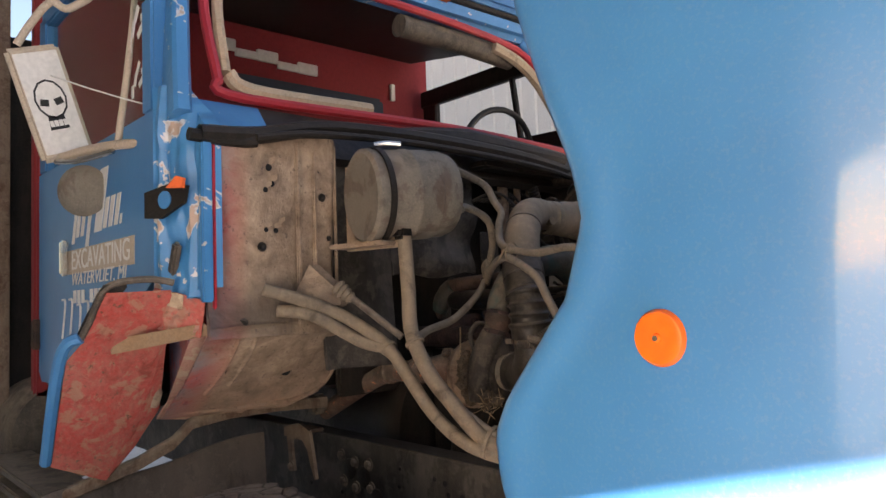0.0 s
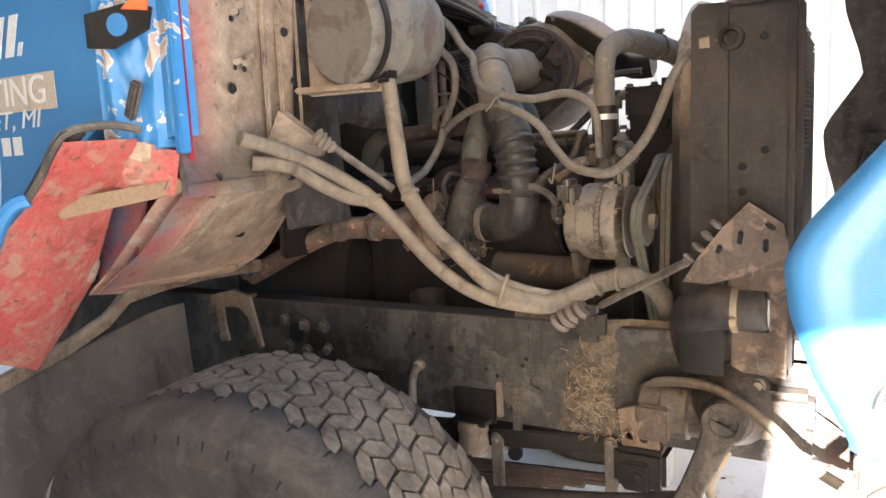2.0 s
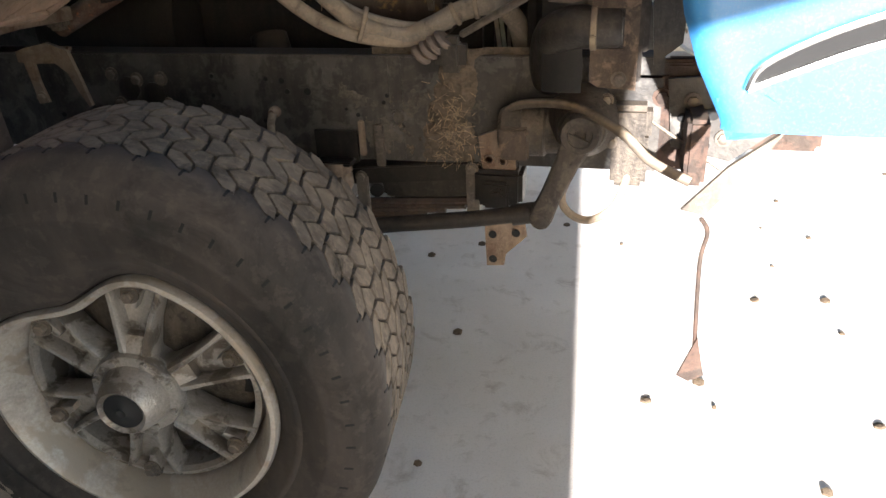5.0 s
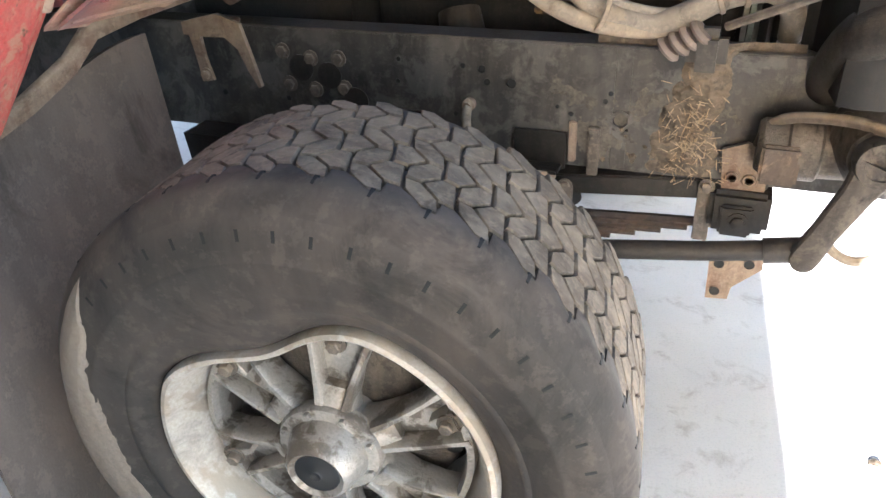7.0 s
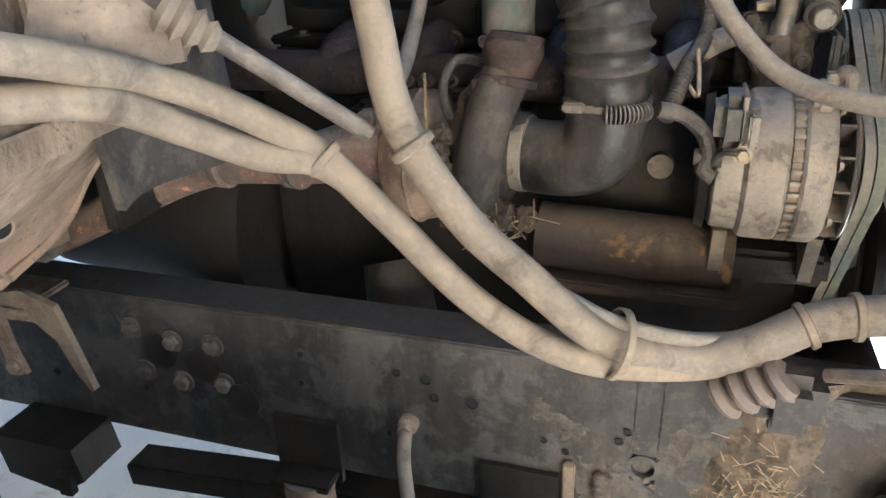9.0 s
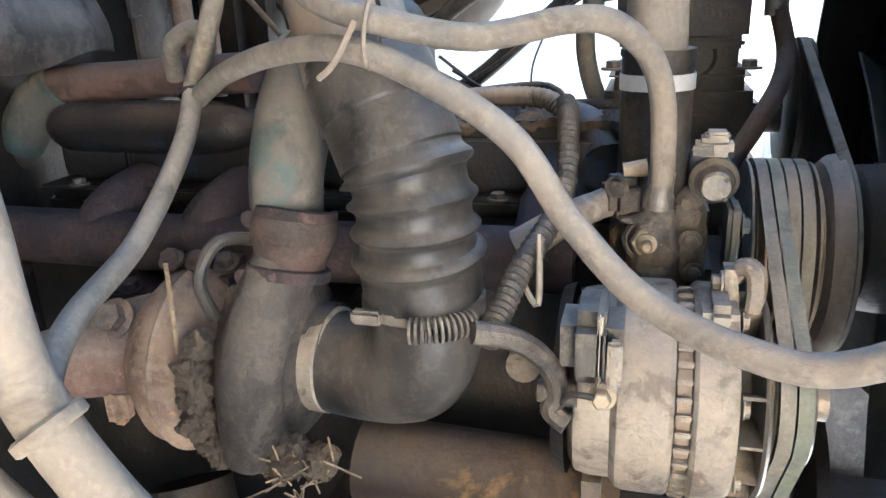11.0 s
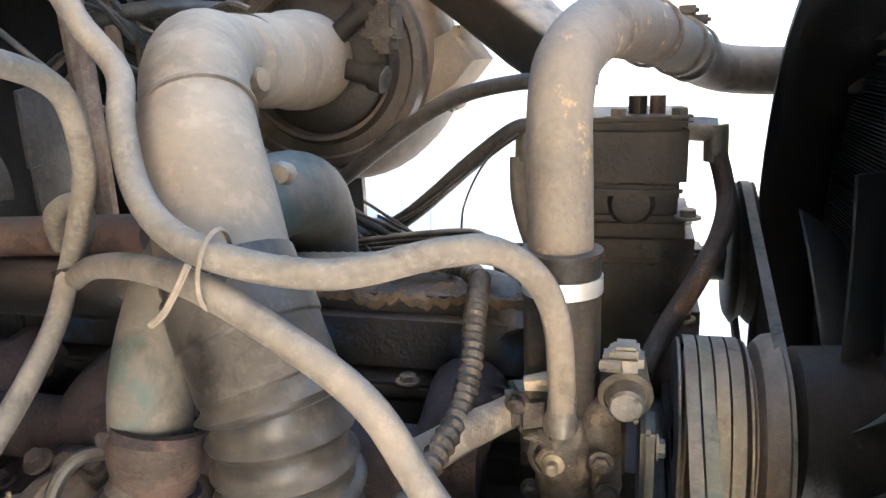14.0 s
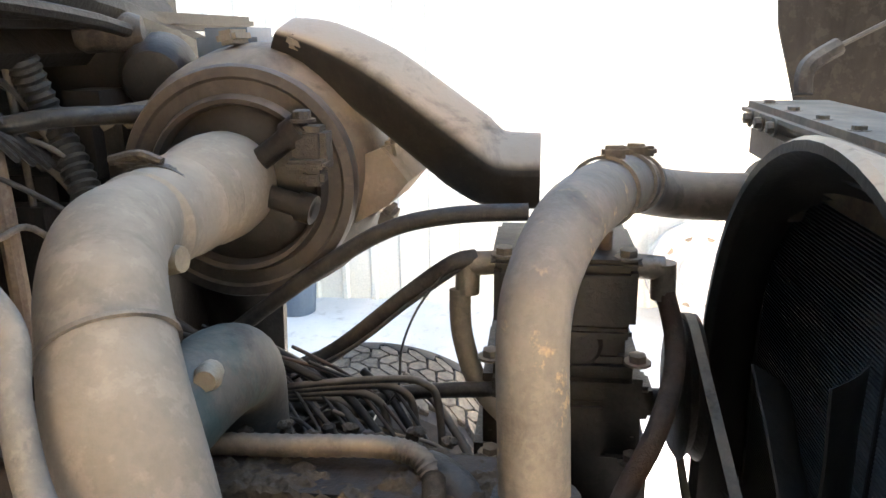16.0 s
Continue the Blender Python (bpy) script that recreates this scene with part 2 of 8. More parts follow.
M = dict(
    blue=blue_paint("hood_blue", True),
    blue_dull=blue_paint("cab_blue", False),
    chipped=chipped_paint("chipped_blue", 0.625),
    pillar=chipped_paint("pillar_blue", 0.645),
    red=grimy("red_oxide", (0.5, 0.07, 0.06), 0.35, 0.8, second=(0.4, 0.17, 0.12), cover=0.4, scale=16, bump=0.7, fine=90, settle=0.3, blotch=(0.12, 0.05, 0.03)),
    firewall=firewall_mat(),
    # soot, with the recess's shade put into the same dark colour
    dark_tone=grimy("shaded_sooty_panel", (0.018, 0.0155, 0.013), 0.16, 0.8, second=(0.05, 0.042, 0.034), cover=0.44, scale=9, bump=0.6, settle=0.3, dust_colour=(0.32, 0.28, 0.24)),
    red_pale=grimy("pink_oxide", (0.4, 0.21, 0.165), 0.4, 0.8, second=(0.4, 0.3, 0.22), cover=0.42, scale=12, bump=0.4, settle=0.3),
    red_trim=plain("red_trim", (0.4, 0.02, 0.03), 0.5),
    red_cloth=plain("red_cloth", (0.24, 0.022, 0.026), 0.85),
    beige=grimy("beige_trim", (0.5, 0.38, 0.26), 0.3, 0.7, scale=20),
    frame=grimy("frame_steel", (0.02, 0.0195, 0.0195), 0.2, 0.55, metal=0.2, second=(0.052, 0.049, 0.046), cover=0.44, scale=9, bump=0.45, settle=0.25, dust_colour=(0.24, 0.21, 0.175)),
    steel=grimy("grey_steel", (0.07, 0.06, 0.052), 0.35, 0.65, metal=0.4, scale=16, settle=0.5),
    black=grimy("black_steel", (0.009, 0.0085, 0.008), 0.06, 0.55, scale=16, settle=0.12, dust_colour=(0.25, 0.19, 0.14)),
    exhaust=grimy("exhaust_rust", (0.085, 0.043, 0.032), 0.25, 0.9, second=(0.036, 0.024, 0.021), cover=0.45, scale=14, bump=0.5, settle=0.4, blotch=(0.42, 0.13, 0.05)),
    rust=grimy("rust", (0.028, 0.019, 0.016), 0.2, 0.8, second=(0.05, 0.029, 0.022), cover=0.46, scale=18, bump=0.6, settle=0.3, dust_colour=(0.14, 0.112, 0.085)),
    bracket_rust=grimy("bracket_rust", (0.05, 0.036, 0.027), 0.2, 0.8, second=(0.12, 0.085, 0.06), cover=0.42, scale=16, bump=0.4, settle=0.4, dust_colour=(0.26, 0.2, 0.15)),
    tan_rust=grimy("tan_rust", (0.14, 0.095, 0.066), 0.32, 0.85, second=(0.09, 0.05, 0.034), cover=0.42, scale=18, bump=0.4, settle=0.5),
    orange_rust=grimy("turbo_rust", (0.17, 0.118, 0.086), 0.4, 0.85, second=(0.085, 0.055, 0.04), cover=0.43, scale=15, bump=0.6, settle=0.3, blotch=(0.3, 0.15, 0.075), dust_colour=(0.36, 0.255, 0.17)),
    hose=grimy("dusty_hose", (0.12, 0.104, 0.084), 0.4, 0.8, scale=16, settle=0.5, bump=0.22, grease=0.55, dust_colour=(0.29, 0.24, 0.185)),
    hose_tan=grimy("tan_hose", (0.145, 0.118, 0.09), 0.45, 0.85, scale=10, settle=0.5, bump=0.18, dust_colour=(0.32, 0.252, 0.178), grease=0.6),
    rubber=grimy("black_rubber", (0.011, 0.0105, 0.01), 0.16, 0.45, scale=24, bump=0.3, settle=0.2, dust_colour=(0.24, 0.2, 0.16)),
    duct=grimy("dusty_duct", (0.15, 0.122, 0.09), 0.5, 0.85, scale=7, bump=0.15, settle=0.5, grease=0.3, dust_colour=(0.34, 0.275, 0.205)),
    tyre=grimy("tyre_rubber", (0.018, 0.017, 0.016), 0.22, 0.8, scale=6, bump=0.2, settle=0.25, dust_colour=(0.2, 0.16, 0.13)),
    tread=grimy("tread_rubber", (0.026, 0.022, 0.018), 0.55, 0.85, scale=12, bump=0.5, settle=0.35, dust_colour=(0.255, 0.205, 0.155), grease=0.7),
    tyre_mud=grimy("sidewall_mud", (0.16, 0.132, 0.108), 0.4, 0.95, second=(0.15, 0.125, 0.1), cover=0.4, scale=9, bump=0.5, settle=0.2, dust_colour=(0.27, 0.225, 0.18), grease=0.2),
    groove=plain("groove", (0.008, 0.008, 0.008), 0.9),
    alu=grimy("cast_alloy", (0.21, 0.185, 0.15), 0.3, 0.6, metal=0.25, second=(0.08, 0.068, 0.055), cover=0.42, scale=20, bump=0.4, settle=0.3),
    wheel_cast=grimy("wheel_casting", (0.36, 0.34, 0.31), 0.2, 0.38, metal=0.45, second=(0.1, 0.088, 0.075), cover=0.43, scale=12, bump=0.4, settle=0.25),
    rim=grimy("rim_paint", (0.46, 0.43, 0.385), 0.4, 0.45, metal=0.25, second=(0.3, 0.26, 0.21), cover=0.42, scale=7, settle=0.3),
    tank=grimy("tank_grey", (0.15, 0.138, 0.116), 0.3, 0.65, second=(0.085, 0.066, 0.052), cover=0.42, scale=8, settle=0.4, dust_colour=(0.3, 0.25, 0.195)),
    teal=grimy("teal_pipe", (0.05, 0.05, 0.044), 0.3, 0.65, second=(0.024, 0.05, 0.047), cover=0.43, scale=10, settle=0.5, dust_colour=(0.2, 0.17, 0.135)),
    engine_blue=grimy("engine_blue", (0.012, 0.036, 0.085), 0.05, 0.5, second=(0.007, 0.0075, 0.0085), cover=0.57, scale=6, settle=0.55, bump=0.5, dust_colour=(0.13, 0.092, 0.065)),
    cleaner_brown=grimy("cleaner_brown", (0.022, 0.0175, 0.0145), 0.16, 0.65, scale=9, bump=0.2, settle=0.5, dust_colour=(0.26, 0.2, 0.15)),
    manifold=grimy("manifold_iron", (0.016, 0.0115, 0.012), 0.12, 0.85, second=(0.036, 0.022, 0.021), cover=0.46, scale=24, bump=0.9, settle=0.2, dust_colour=(0.1, 0.075, 0.066), blotch=(0.07, 0.04, 0.034)),
    rubber_dusty=grimy("dusty_rubber", (0.011, 0.0107, 0.0105), 0.17, 0.4, scale=14, bump=0.1, settle=0.25, dust_colour=(0.27, 0.23, 0.185), grease=0.8),
    casting=grimy("greasy_casting", (0.028, 0.024, 0.021), 0.2, 0.55, metal=0.3, scale=26, bump=0.5, settle=0.2, grease=0.8),
    purple=grimy("inner_cowl", (0.12, 0.09, 0.16), 0.3, 0.7, second=(0.25, 0.05, 0.06), cover=0.45, scale=9, settle=0.2),
    cooler=grimy("cooler_brown", (0.032, 0.019, 0.013), 0.05, 0.7, second=(0.15, 0.09, 0.032), cover=0.36, scale=9, bump=0.4, settle=0.2),
    flap=grimy("mud_flap", (0.1, 0.085, 0.073), 0.6, 0.85, scale=4, bump=0.3, settle=0.4, dust_colour=(0.22, 0.17, 0.14)),
    brass=grimy("dull_brass", (0.24, 0.19, 0.12), 0.55, 0.55, metal=0.5, scale=30),
    chrome=plain("bright_steel", (0.7, 0.69, 0.66), 0.22, 1.0),
    tan_paint=grimy("tan_paint", (0.27, 0.17, 0.095), 0.2, 0.7, scale=9, settle=0.2, bump=0.2, grease=0.4),
    band=plain("steel_band", (0.6, 0.58, 0.54), 0.4, 0.5),
    white=plain("white_paint", (0.72, 0.7, 0.66), 0.5),
    cream=grimy("cream_paint", (0.55, 0.46, 0.36), 0.3, 0.6, scale=20, bump=0.1),
    black_plain=plain("black_plain", (0.01, 0.01, 0.01), 0.6),
    orange=plain("orange_lens", (0.85, 0.14, 0.01), 0.25),
    orange_dull=plain("orange_bracket", (0.8, 0.14, 0.03), 0.6),
    straw=grimy("straw", (0.27, 0.18, 0.09), 0.3, 0.95, second=(0.12, 0.08, 0.045), cover=0.46, scale=60, bump=0.2),
    # real dust on top, made paler and thicker to carry skylight as well
    shroud=grimy("shroud_plastic", (0.008, 0.0085, 0.009), 0.02, 0.6, scale=14, bump=0.15, settle=1.6, dust_colour=(0.46, 0.36, 0.25), grease=0.15),
    blade=grimy("fan_blade_plastic", (0.018, 0.0185, 0.019), 0.25, 0.5, scale=14, bump=0.1, settle=0.3, dust_colour=(0.15, 0.145, 0.135)),
    rusty_duct=grimy("pipe_steel", (0.14, 0.122, 0.1), 0.4, 0.75, scale=13, bump=0.4, settle=0.35, grease=0.4, dust_colour=(0.29, 0.245, 0.19), blotch=(0.36, 0.25, 0.13)),
    side_plate=grimy("radiator_plate", (0.022, 0.019, 0.017), 0.16, 0.7, scale=12, bump=0.3, settle=0.3, dust_colour=(0.2, 0.165, 0.13), grease=0.6),
    hose_dark=grimy("dark_hose", (0.035, 0.029, 0.024), 0.3, 0.7, scale=10, bump=0.12, settle=0.75, dust_colour=(0.28, 0.22, 0.16)),
    sensor_grey=grimy("sensor_body", (0.13, 0.122, 0.108), 0.3, 0.42, metal=0.5, scale=30, settle=0.4, grease=0.6),
    belt_grey=grimy("belt_fabric", (0.12, 0.115, 0.1), 0.5, 0.85, scale=22, bump=0.2, settle=0.4, dust_colour=(0.26, 0.235, 0.19)),
    belt_green=grimy("belt_green", (0.1, 0.125, 0.1), 0.5, 0.85, scale=22, bump=0.2, settle=0.4, dust_colour=(0.24, 0.225, 0.18)),
    sensor_dark=grimy("dark_plastic", (0.03, 0.028, 0.026), 0.3, 0.5, scale=30, bump=0.15, settle=0.35, dust_colour=(0.3, 0.26, 0.2), grease=0.5),
    brown_pipe=grimy("brown_pipe", (0.05, 0.032, 0.026), 0.15, 0.7, second=(0.08, 0.05, 0.04), cover=0.45, scale=14, bump=0.2, settle=0.3, dust_colour=(0.22, 0.16, 0.12)),
    patch_grey=grimy("patch_grey", (0.09, 0.1, 0.11), 0.3, 0.6, second=(0.22, 0.17, 0.12), cover=0.42, scale=8, bump=0.3, settle=0.3, dust_colour=(0.36, 0.28, 0.2)),
    navy=plain("dark_blue", (0.02, 0.035, 0.06), 0.7),
    mud=grimy("mud", (0.06, 0.043, 0.03), 0.3, 1.0, scale=60, bump=1.0, settle=0.3, dust_colour=(0.2, 0.15, 0.1)),
    core=grimy("core", (0.1, 0.112, 0.116), 0.3, 0.6, metal=0.3, scale=12, settle=0.15, dust_colour=(0.2, 0.205, 0.2), grease=0.7),
    rail_mud=grimy("rail_mud", (0.062, 0.054, 0.045), 0.4, 0.9, scale=30, bump=0.9, second=(0.03, 0.026, 0.023), cover=0.44, settle=0.3, dust_colour=(0.15, 0.13, 0.105)),
    volute=grimy("volute_casting", (0.026, 0.022, 0.019), 0.25, 0.75, scale=22, bump=0.9, second=(0.05, 0.041, 0.033), cover=0.44, settle=0.3, dust_colour=(0.17, 0.14, 0.11), grease=0.8),
    grille_dark=plain("dark_void", (0.006, 0.006, 0.006), 0.9),
    glass=glass_mat("glass"),
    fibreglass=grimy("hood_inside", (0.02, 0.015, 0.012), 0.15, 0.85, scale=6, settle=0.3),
    wall_metal=plain("white_siding", (0.74, 0.7, 0.62), 0.5),
    wall_dull=grimy("shade_wall_dull", (0.3, 0.27, 0.23), 0.3, 0.8, scale=2, settle=0.0),
    # tan top dust, strengthened to stand for the sky's brightness too
    snorkel=grimy("dusty_plastic", (0.01, 0.0095, 0.009), 0.06, 0.55, scale=10, bump=0.15, settle=1.4, dust_colour=(0.36, 0.28, 0.2), grease=0.15),
    bucket=plain("blue_plastic", (0.1, 0.13, 0.175), 0.5),
    wheel_white=grimy("pale_wheel", (0.42, 0.42, 0.42), 0.2, 0.5, scale=6, bump=0.1, settle=0.1, dust_colour=(0.3, 0.29, 0.27)),
    mud_light=grimy("dry_mud", (0.1, 0.078, 0.056), 0.3, 0.95, scale=34, bump=1.0, second=(0.048, 0.037, 0.028), cover=0.45, dust_colour=(0.21, 0.165, 0.12)),
)


def concrete():
    m, n, l, b = nodes_of("concrete")
    geo = n.new("ShaderNodeNewGeometry")
    pos = geo.outputs["Position"]
    a = noise_node(n, l, pos, 1.3, 6, 0.6, 0.3)
    s = noise_node(n, l, pos, 9, 6, 0.7, 0.5)
    g = noise_node(n, l, pos, 150, 4)
    col = mix_node(n, l, ramp_node(n, l, a, 0.3, 0.7), (0.56, 0.53, 0.49), (0.7, 0.67, 0.63))
    col = mix_node(n, l, math_node(n, l, "MULTIPLY", ramp_node(n, l, s, 0.55, 0.7), 0.45), col, (0.23, 0.18, 0.13))
    col = mix_node(n, l, math_node(n, l, "MULTIPLY", ramp_node(n, l, g, 0.5, 0.8), 0.35), col, (0.26, 0.25, 0.23))
    l.new(col, b.inputs["Base Color"])
    b.inputs["Roughness"].default_value = 0.9
    bp = n.new("ShaderNodeBump")
    bp.inputs["Strength"].default_value, bp.inputs["Distance"].default_value = 0.4, 0.004
    l.new(math_node(n, l, "ADD", math_node(n, l, "MULTIPLY", s, 0.5), math_node(n, l, "MULTIPLY", g, 0.5)), bp.inputs["Height"])
    l.new(bp.outputs[0], b.inputs["Normal"])
    return m


M["concrete"] = concrete()


# ---- mesh helpers ----
def unit(v):
    v = Vector(v)
    return v.normalized()


def frame_of(axis):
    """Two directions square to an axis and to each other."""
    a = unit(axis)
    side = a.cross(Vector((0, 0, 1))) if abs(a.z) < 0.9 else a.cross(Vector((1, 0, 0)))
    side.normalize()
    return side, side.cross(a)


def spline(pts, per=6):
    """Points along a smooth line through the given ones."""
    p = [Vector(q) for q in pts]
    if len(p) < 3:
        return p
    out = []
    for i in range(len(p) - 1):
        a, b, c, d = p[max(i - 1, 0)], p[i], p[i + 1], p[min(i + 2, len(p) - 1)]
        for k in range(per):
            t = k / per
            out.append(0.5 * ((2 * b) + (c - a) * t + (2 * a - 5 * b + 4 * c - d) * t * t + (3 * b - a - 3 * c + d) * t ** 3))
    return out + [p[-1]]


class Geo:
    """Collects vertices and faces of one mesh."""

    def __init__(self):
        self.v, self.f = [], []

    def add(self, verts, faces):
        o = len(self.v)
        self.v += [tuple(q) for q in verts]
        self.f += [tuple(i + o for i in q) for q in faces]
        return self

    def tube(self, pts, r, n=14, per=6, caps=True, smooth=True):
        """A round bar along a smooth line; r: one radius, or one for each given point."""
        line = spline(pts, per) if smooth else [Vector(q) for q in pts]
        if isinstance(r, (int, float)):
            rad = [r] * len(line)
        else:
            rad = [float(q) for q in np.interp(np.linspace(0, len(r) - 1, len(line)), range(len(r)), r)]
        side, _ = frame_of(line[1] - line[0])
        verts, faces = [], []
        for i, q in enumerate(line):
            d = unit(line[min(i + 1, len(line) - 1)] - line[max(i - 1, 0)])
            side = unit(side - d * side.dot(d))
            up = d.cross(side)
            verts += [q + rad[i] * (math.cos(k * math.tau / n) * side + math.sin(k * math.tau / n) * up) for k in range(n)]
        for i in range(len(line) - 1):
            for k in range(n):
                a, b = i * n + k, i * n + (k + 1) % n
                faces.append((a, b, b + n, a + n))
        if caps:
            faces += [tuple(reversed(range(n))), tuple(range(len(verts) - n, len(verts)))]
        return self.add(verts, faces)

    def ribbed(self, pts, r, pitch=0.008, depth=0.16, n=12):
        """A corrugated pipe along a smooth line."""
        line = spline(pts, 24)
        out, radii, run, k = [line[0]], [r], 0.0, 0
        for a, b in zip(line, line[1:]):
            run += (b - a).length
            if run >= pitch * 0.5:
                run, k = 0.0, k + 1
                out.append(b)
                radii.append(r * (1 + (depth if k % 2 else -depth)))
        return self.tube(out, radii, n, smooth=False)

    def lump(self, at, r, seed=0.0, flat=1.0, n=9):
        """An uneven clod."""
        verts, faces = [], []
        for i in range(n + 1):
            for k in range(2 * n):
                a, b = math.pi * i / n, math.tau * k / (2 * n)
                d = Vector((math.sin(a) * math.cos(b), math.sin(a) * math.sin(b), math.cos(a) * flat))
                q = 1 + 0.45 * noise.noise(d * 1.6 + Vector((seed, seed * 1.7, 3.1))) + 0.3 * noise.noise(d * 4.0 + Vector((seed, 0, 1)))
                q += 0.14 * noise.noise(d * 10.0 + Vector((0, seed, 2)))
                verts.append(Vector(at) + d * r * q)
        w = 2 * n
        faces = [(i * w + k, i * w + (k + 1) % w, (i + 1) * w + (k + 1) % w, (i + 1) * w + k) for i in range(n) for k in range(w)]
        return self.add(verts, faces)

    def lathe(self, origin, axis, profile, n=32, arc=1.0, scale=None):
        """A turned body: profile of (radius, way along the axis)."""
        o, a = Vector(origin), unit(axis)
        side, up = frame_of(a)
        steps = n if arc == 1.0 else n + 1
        verts, faces = [], []
        for r, h in profile:
            for k in range(steps):
                w = k * math.tau * arc / n
                verts.append(o + a * h + max(r, 1e-4) * (math.cos(w) * side + math.sin(w) * up))
        for i in range(len(profile) - 1):
            for k in range(n):
                p, q = i * steps + k, i * steps + (k + 1) % steps
                faces.append((p, p + steps, q + steps, q))
        return self.add(verts, faces)

    def box(self, centre, size, bevel=0.004, turn=None):
        """A box with worn edges."""
        b = bmesh.new()
        bmesh.ops.create_cube(b, size=1.0)
        bmesh.ops.scale(b, vec=size, verts=b.verts)
        if bevel:
            bmesh.ops.bevel(b, geom=b.edges[:], offset=min(bevel, min(size) * 0.45), segments=2, affect="EDGES")
        m = Matrix.Translation(centre) @ (turn or Matrix())
        b.verts.index_update()
        self.add([m @ q.co for q in b.verts], [[q.index for q in f.verts] for f in b.faces])
        b.free()
        return self

    def plate(self, pts, thick, bevel=0.0):
        """A flat or bent plate: its outline, and the vector of its thickness."""
        p, t = [Vector(q) for q in pts], Vector(thick)
        n = len(p)
        faces = [tuple(range(n)), tuple(reversed(range(n, 2 * n)))] + [(i, i + n, (i + 1) % n + n, (i + 1) % n) for i in range(n)]
        return self.add(p + [q + t for q in p], faces)

    def bolt(self, at, axis, r=0.009, h=0.008, washer=True):
        if washer:
            self.lathe(at, axis, [(0, 0), (r * 1.5, 0), (r * 1.5, h * 0.25), (0, h * 0.25)], 12)
        return self.lathe(at, axis, [(r, 0), (r, h * 0.9), (r * 0.8, h), (0, h)], 6)

    def grid(self, fn, nu, nv, thick=None):
        """A sheet of (nu + 1) x (nv + 1) points of fn(u, v); thick: a vector that gives it a back."""
        verts = [Vector(fn(i / nu, j / nv)) for j in range(nv + 1) for i in range(nu + 1)]
        w = nu + 1
        faces = [(j * w + i, j * w + i + 1, (j + 1) * w + i + 1, (j + 1) * w + i) for j in range(nv) for i in range(nu)]
        if thick is not None:
            t, n = Vector(thick), len(verts)
            verts += [q + t for q in verts]
            faces += [tuple(reversed([i + n for i in f])) for f in faces]
            ring = list(range(w)) + [j * w + nu for j in range(1, nv + 1)] + [nv * w + i for i in range(nu - 1, -1, -1)] + [j * w for j in range(nv - 1, 0, -1)]
            faces += [(a, a + n, b + n, b) for a, b in zip(ring, ring[1:] + ring[:1])]
        return self.add(verts, faces)

    def belt(self, x, pulleys, width=0.0125, thick=0.009):
        """A V-belt stretched round pulleys, each a centre (y, z) and a radius, square to x."""
        dots = sorted((y + r * math.cos(k * math.tau / 48), z + r * math.sin(k * math.tau / 48)) for y, z, r in pulleys for k in range(48))
        hull = []
        for run in (dots, dots[::-1]):
            part = []
            for q in run:
                while len(part) > 1 and (part[-1][0] - part[-2][0]) * (q[1] - part[-2][1]) - (part[-1][1] - part[-2][1]) * (q[0] - part[-2][0]) <= 1e-9:
                    part.pop()
                part.append(q)
            hull += part[:-1]
        verts, n = [], len(hull)
        for i, (y, z) in enumerate(hull):
            (ya, za), (yb, zb) = hull[i - 1], hull[(i + 1) % n]
            out = Vector((0, zb - za, ya - yb)).normalized()
            for dx, dr in ((-0.5, 0.003), (0.5, 0.003), (0.33, 0.003 - thick), (-0.33, 0.003 - thick)):
                verts.append(Vector((x + dx * width, y, z)) + out * dr)
        return self.add(verts, [(i * 4 + k, i * 4 + (k + 1) % 4, (i + 1) % n * 4 + (k + 1) % 4, (i + 1) % n * 4 + k) for i in range(n) for k in range(4)])

    def to(self, name, material, parent=None, label="", sharp=35):
        me = bpy.data.meshes.new(name)
        me.from_pydata(self.v, [], self.f)
        b = bmesh.new()
        b.from_mesh(me)
        bmesh.ops.recalc_face_normals(b, faces=b.faces)
        b.to_mesh(me)
        b.free()
        me.shade_smooth()
        me.set_sharp_from_angle(angle=radians(sharp))
        me.materials.append(M[material])
        ob = new(name, me)
        if parent is not None:
            ob.parent = parent
        if label:
            ob["label"] = label
        return ob


def bar(g, stations):
    """A cast bar with rounded edges: stations of centre, half width and half depth vectors."""
    verts, faces, n = [], [], 12
    ring = [(-1, -0.5), (-0.85, -0.85), (-0.5, -1), (0.5, -1), (0.85, -0.85), (1, -0.5), (1, 0.5), (0.85, 0.85), (0.5, 1), (-0.5, 1), (-0.85, 0.85), (-1, 0.5)]
    for c, wv, dv in stations:
        verts += [c + wv * p + dv * q for p, q in ring]
    for i in range(len(stations) - 1):
        faces += [(i * n + k, i * n + (k + 1) % n, i * n + n + (k + 1) % n, i * n + n + k) for k in range(n)]
    faces += [tuple(range(n)), tuple(range(len(verts) - n, len(verts)))]
    return g.add(verts, faces)


def turned(axis, degrees):
    return Matrix.Rotation(radians(degrees), 4, axis)


def thing(name, label, category, group="", at=(0, 0, 0)):
    ob = new(name)
    ob.location = at
    ob.empty_display_size = 0.1
    return tagged(ob, label, category, group)


# ---- setting ----
ground = tagged(Geo().grid(lambda u, v: (-60 + 120 * u, -60 + 120 * v, 0.0), 40, 40).to("ground", "concrete"), "pale dusty concrete yard slab", "ground", kind="structure")


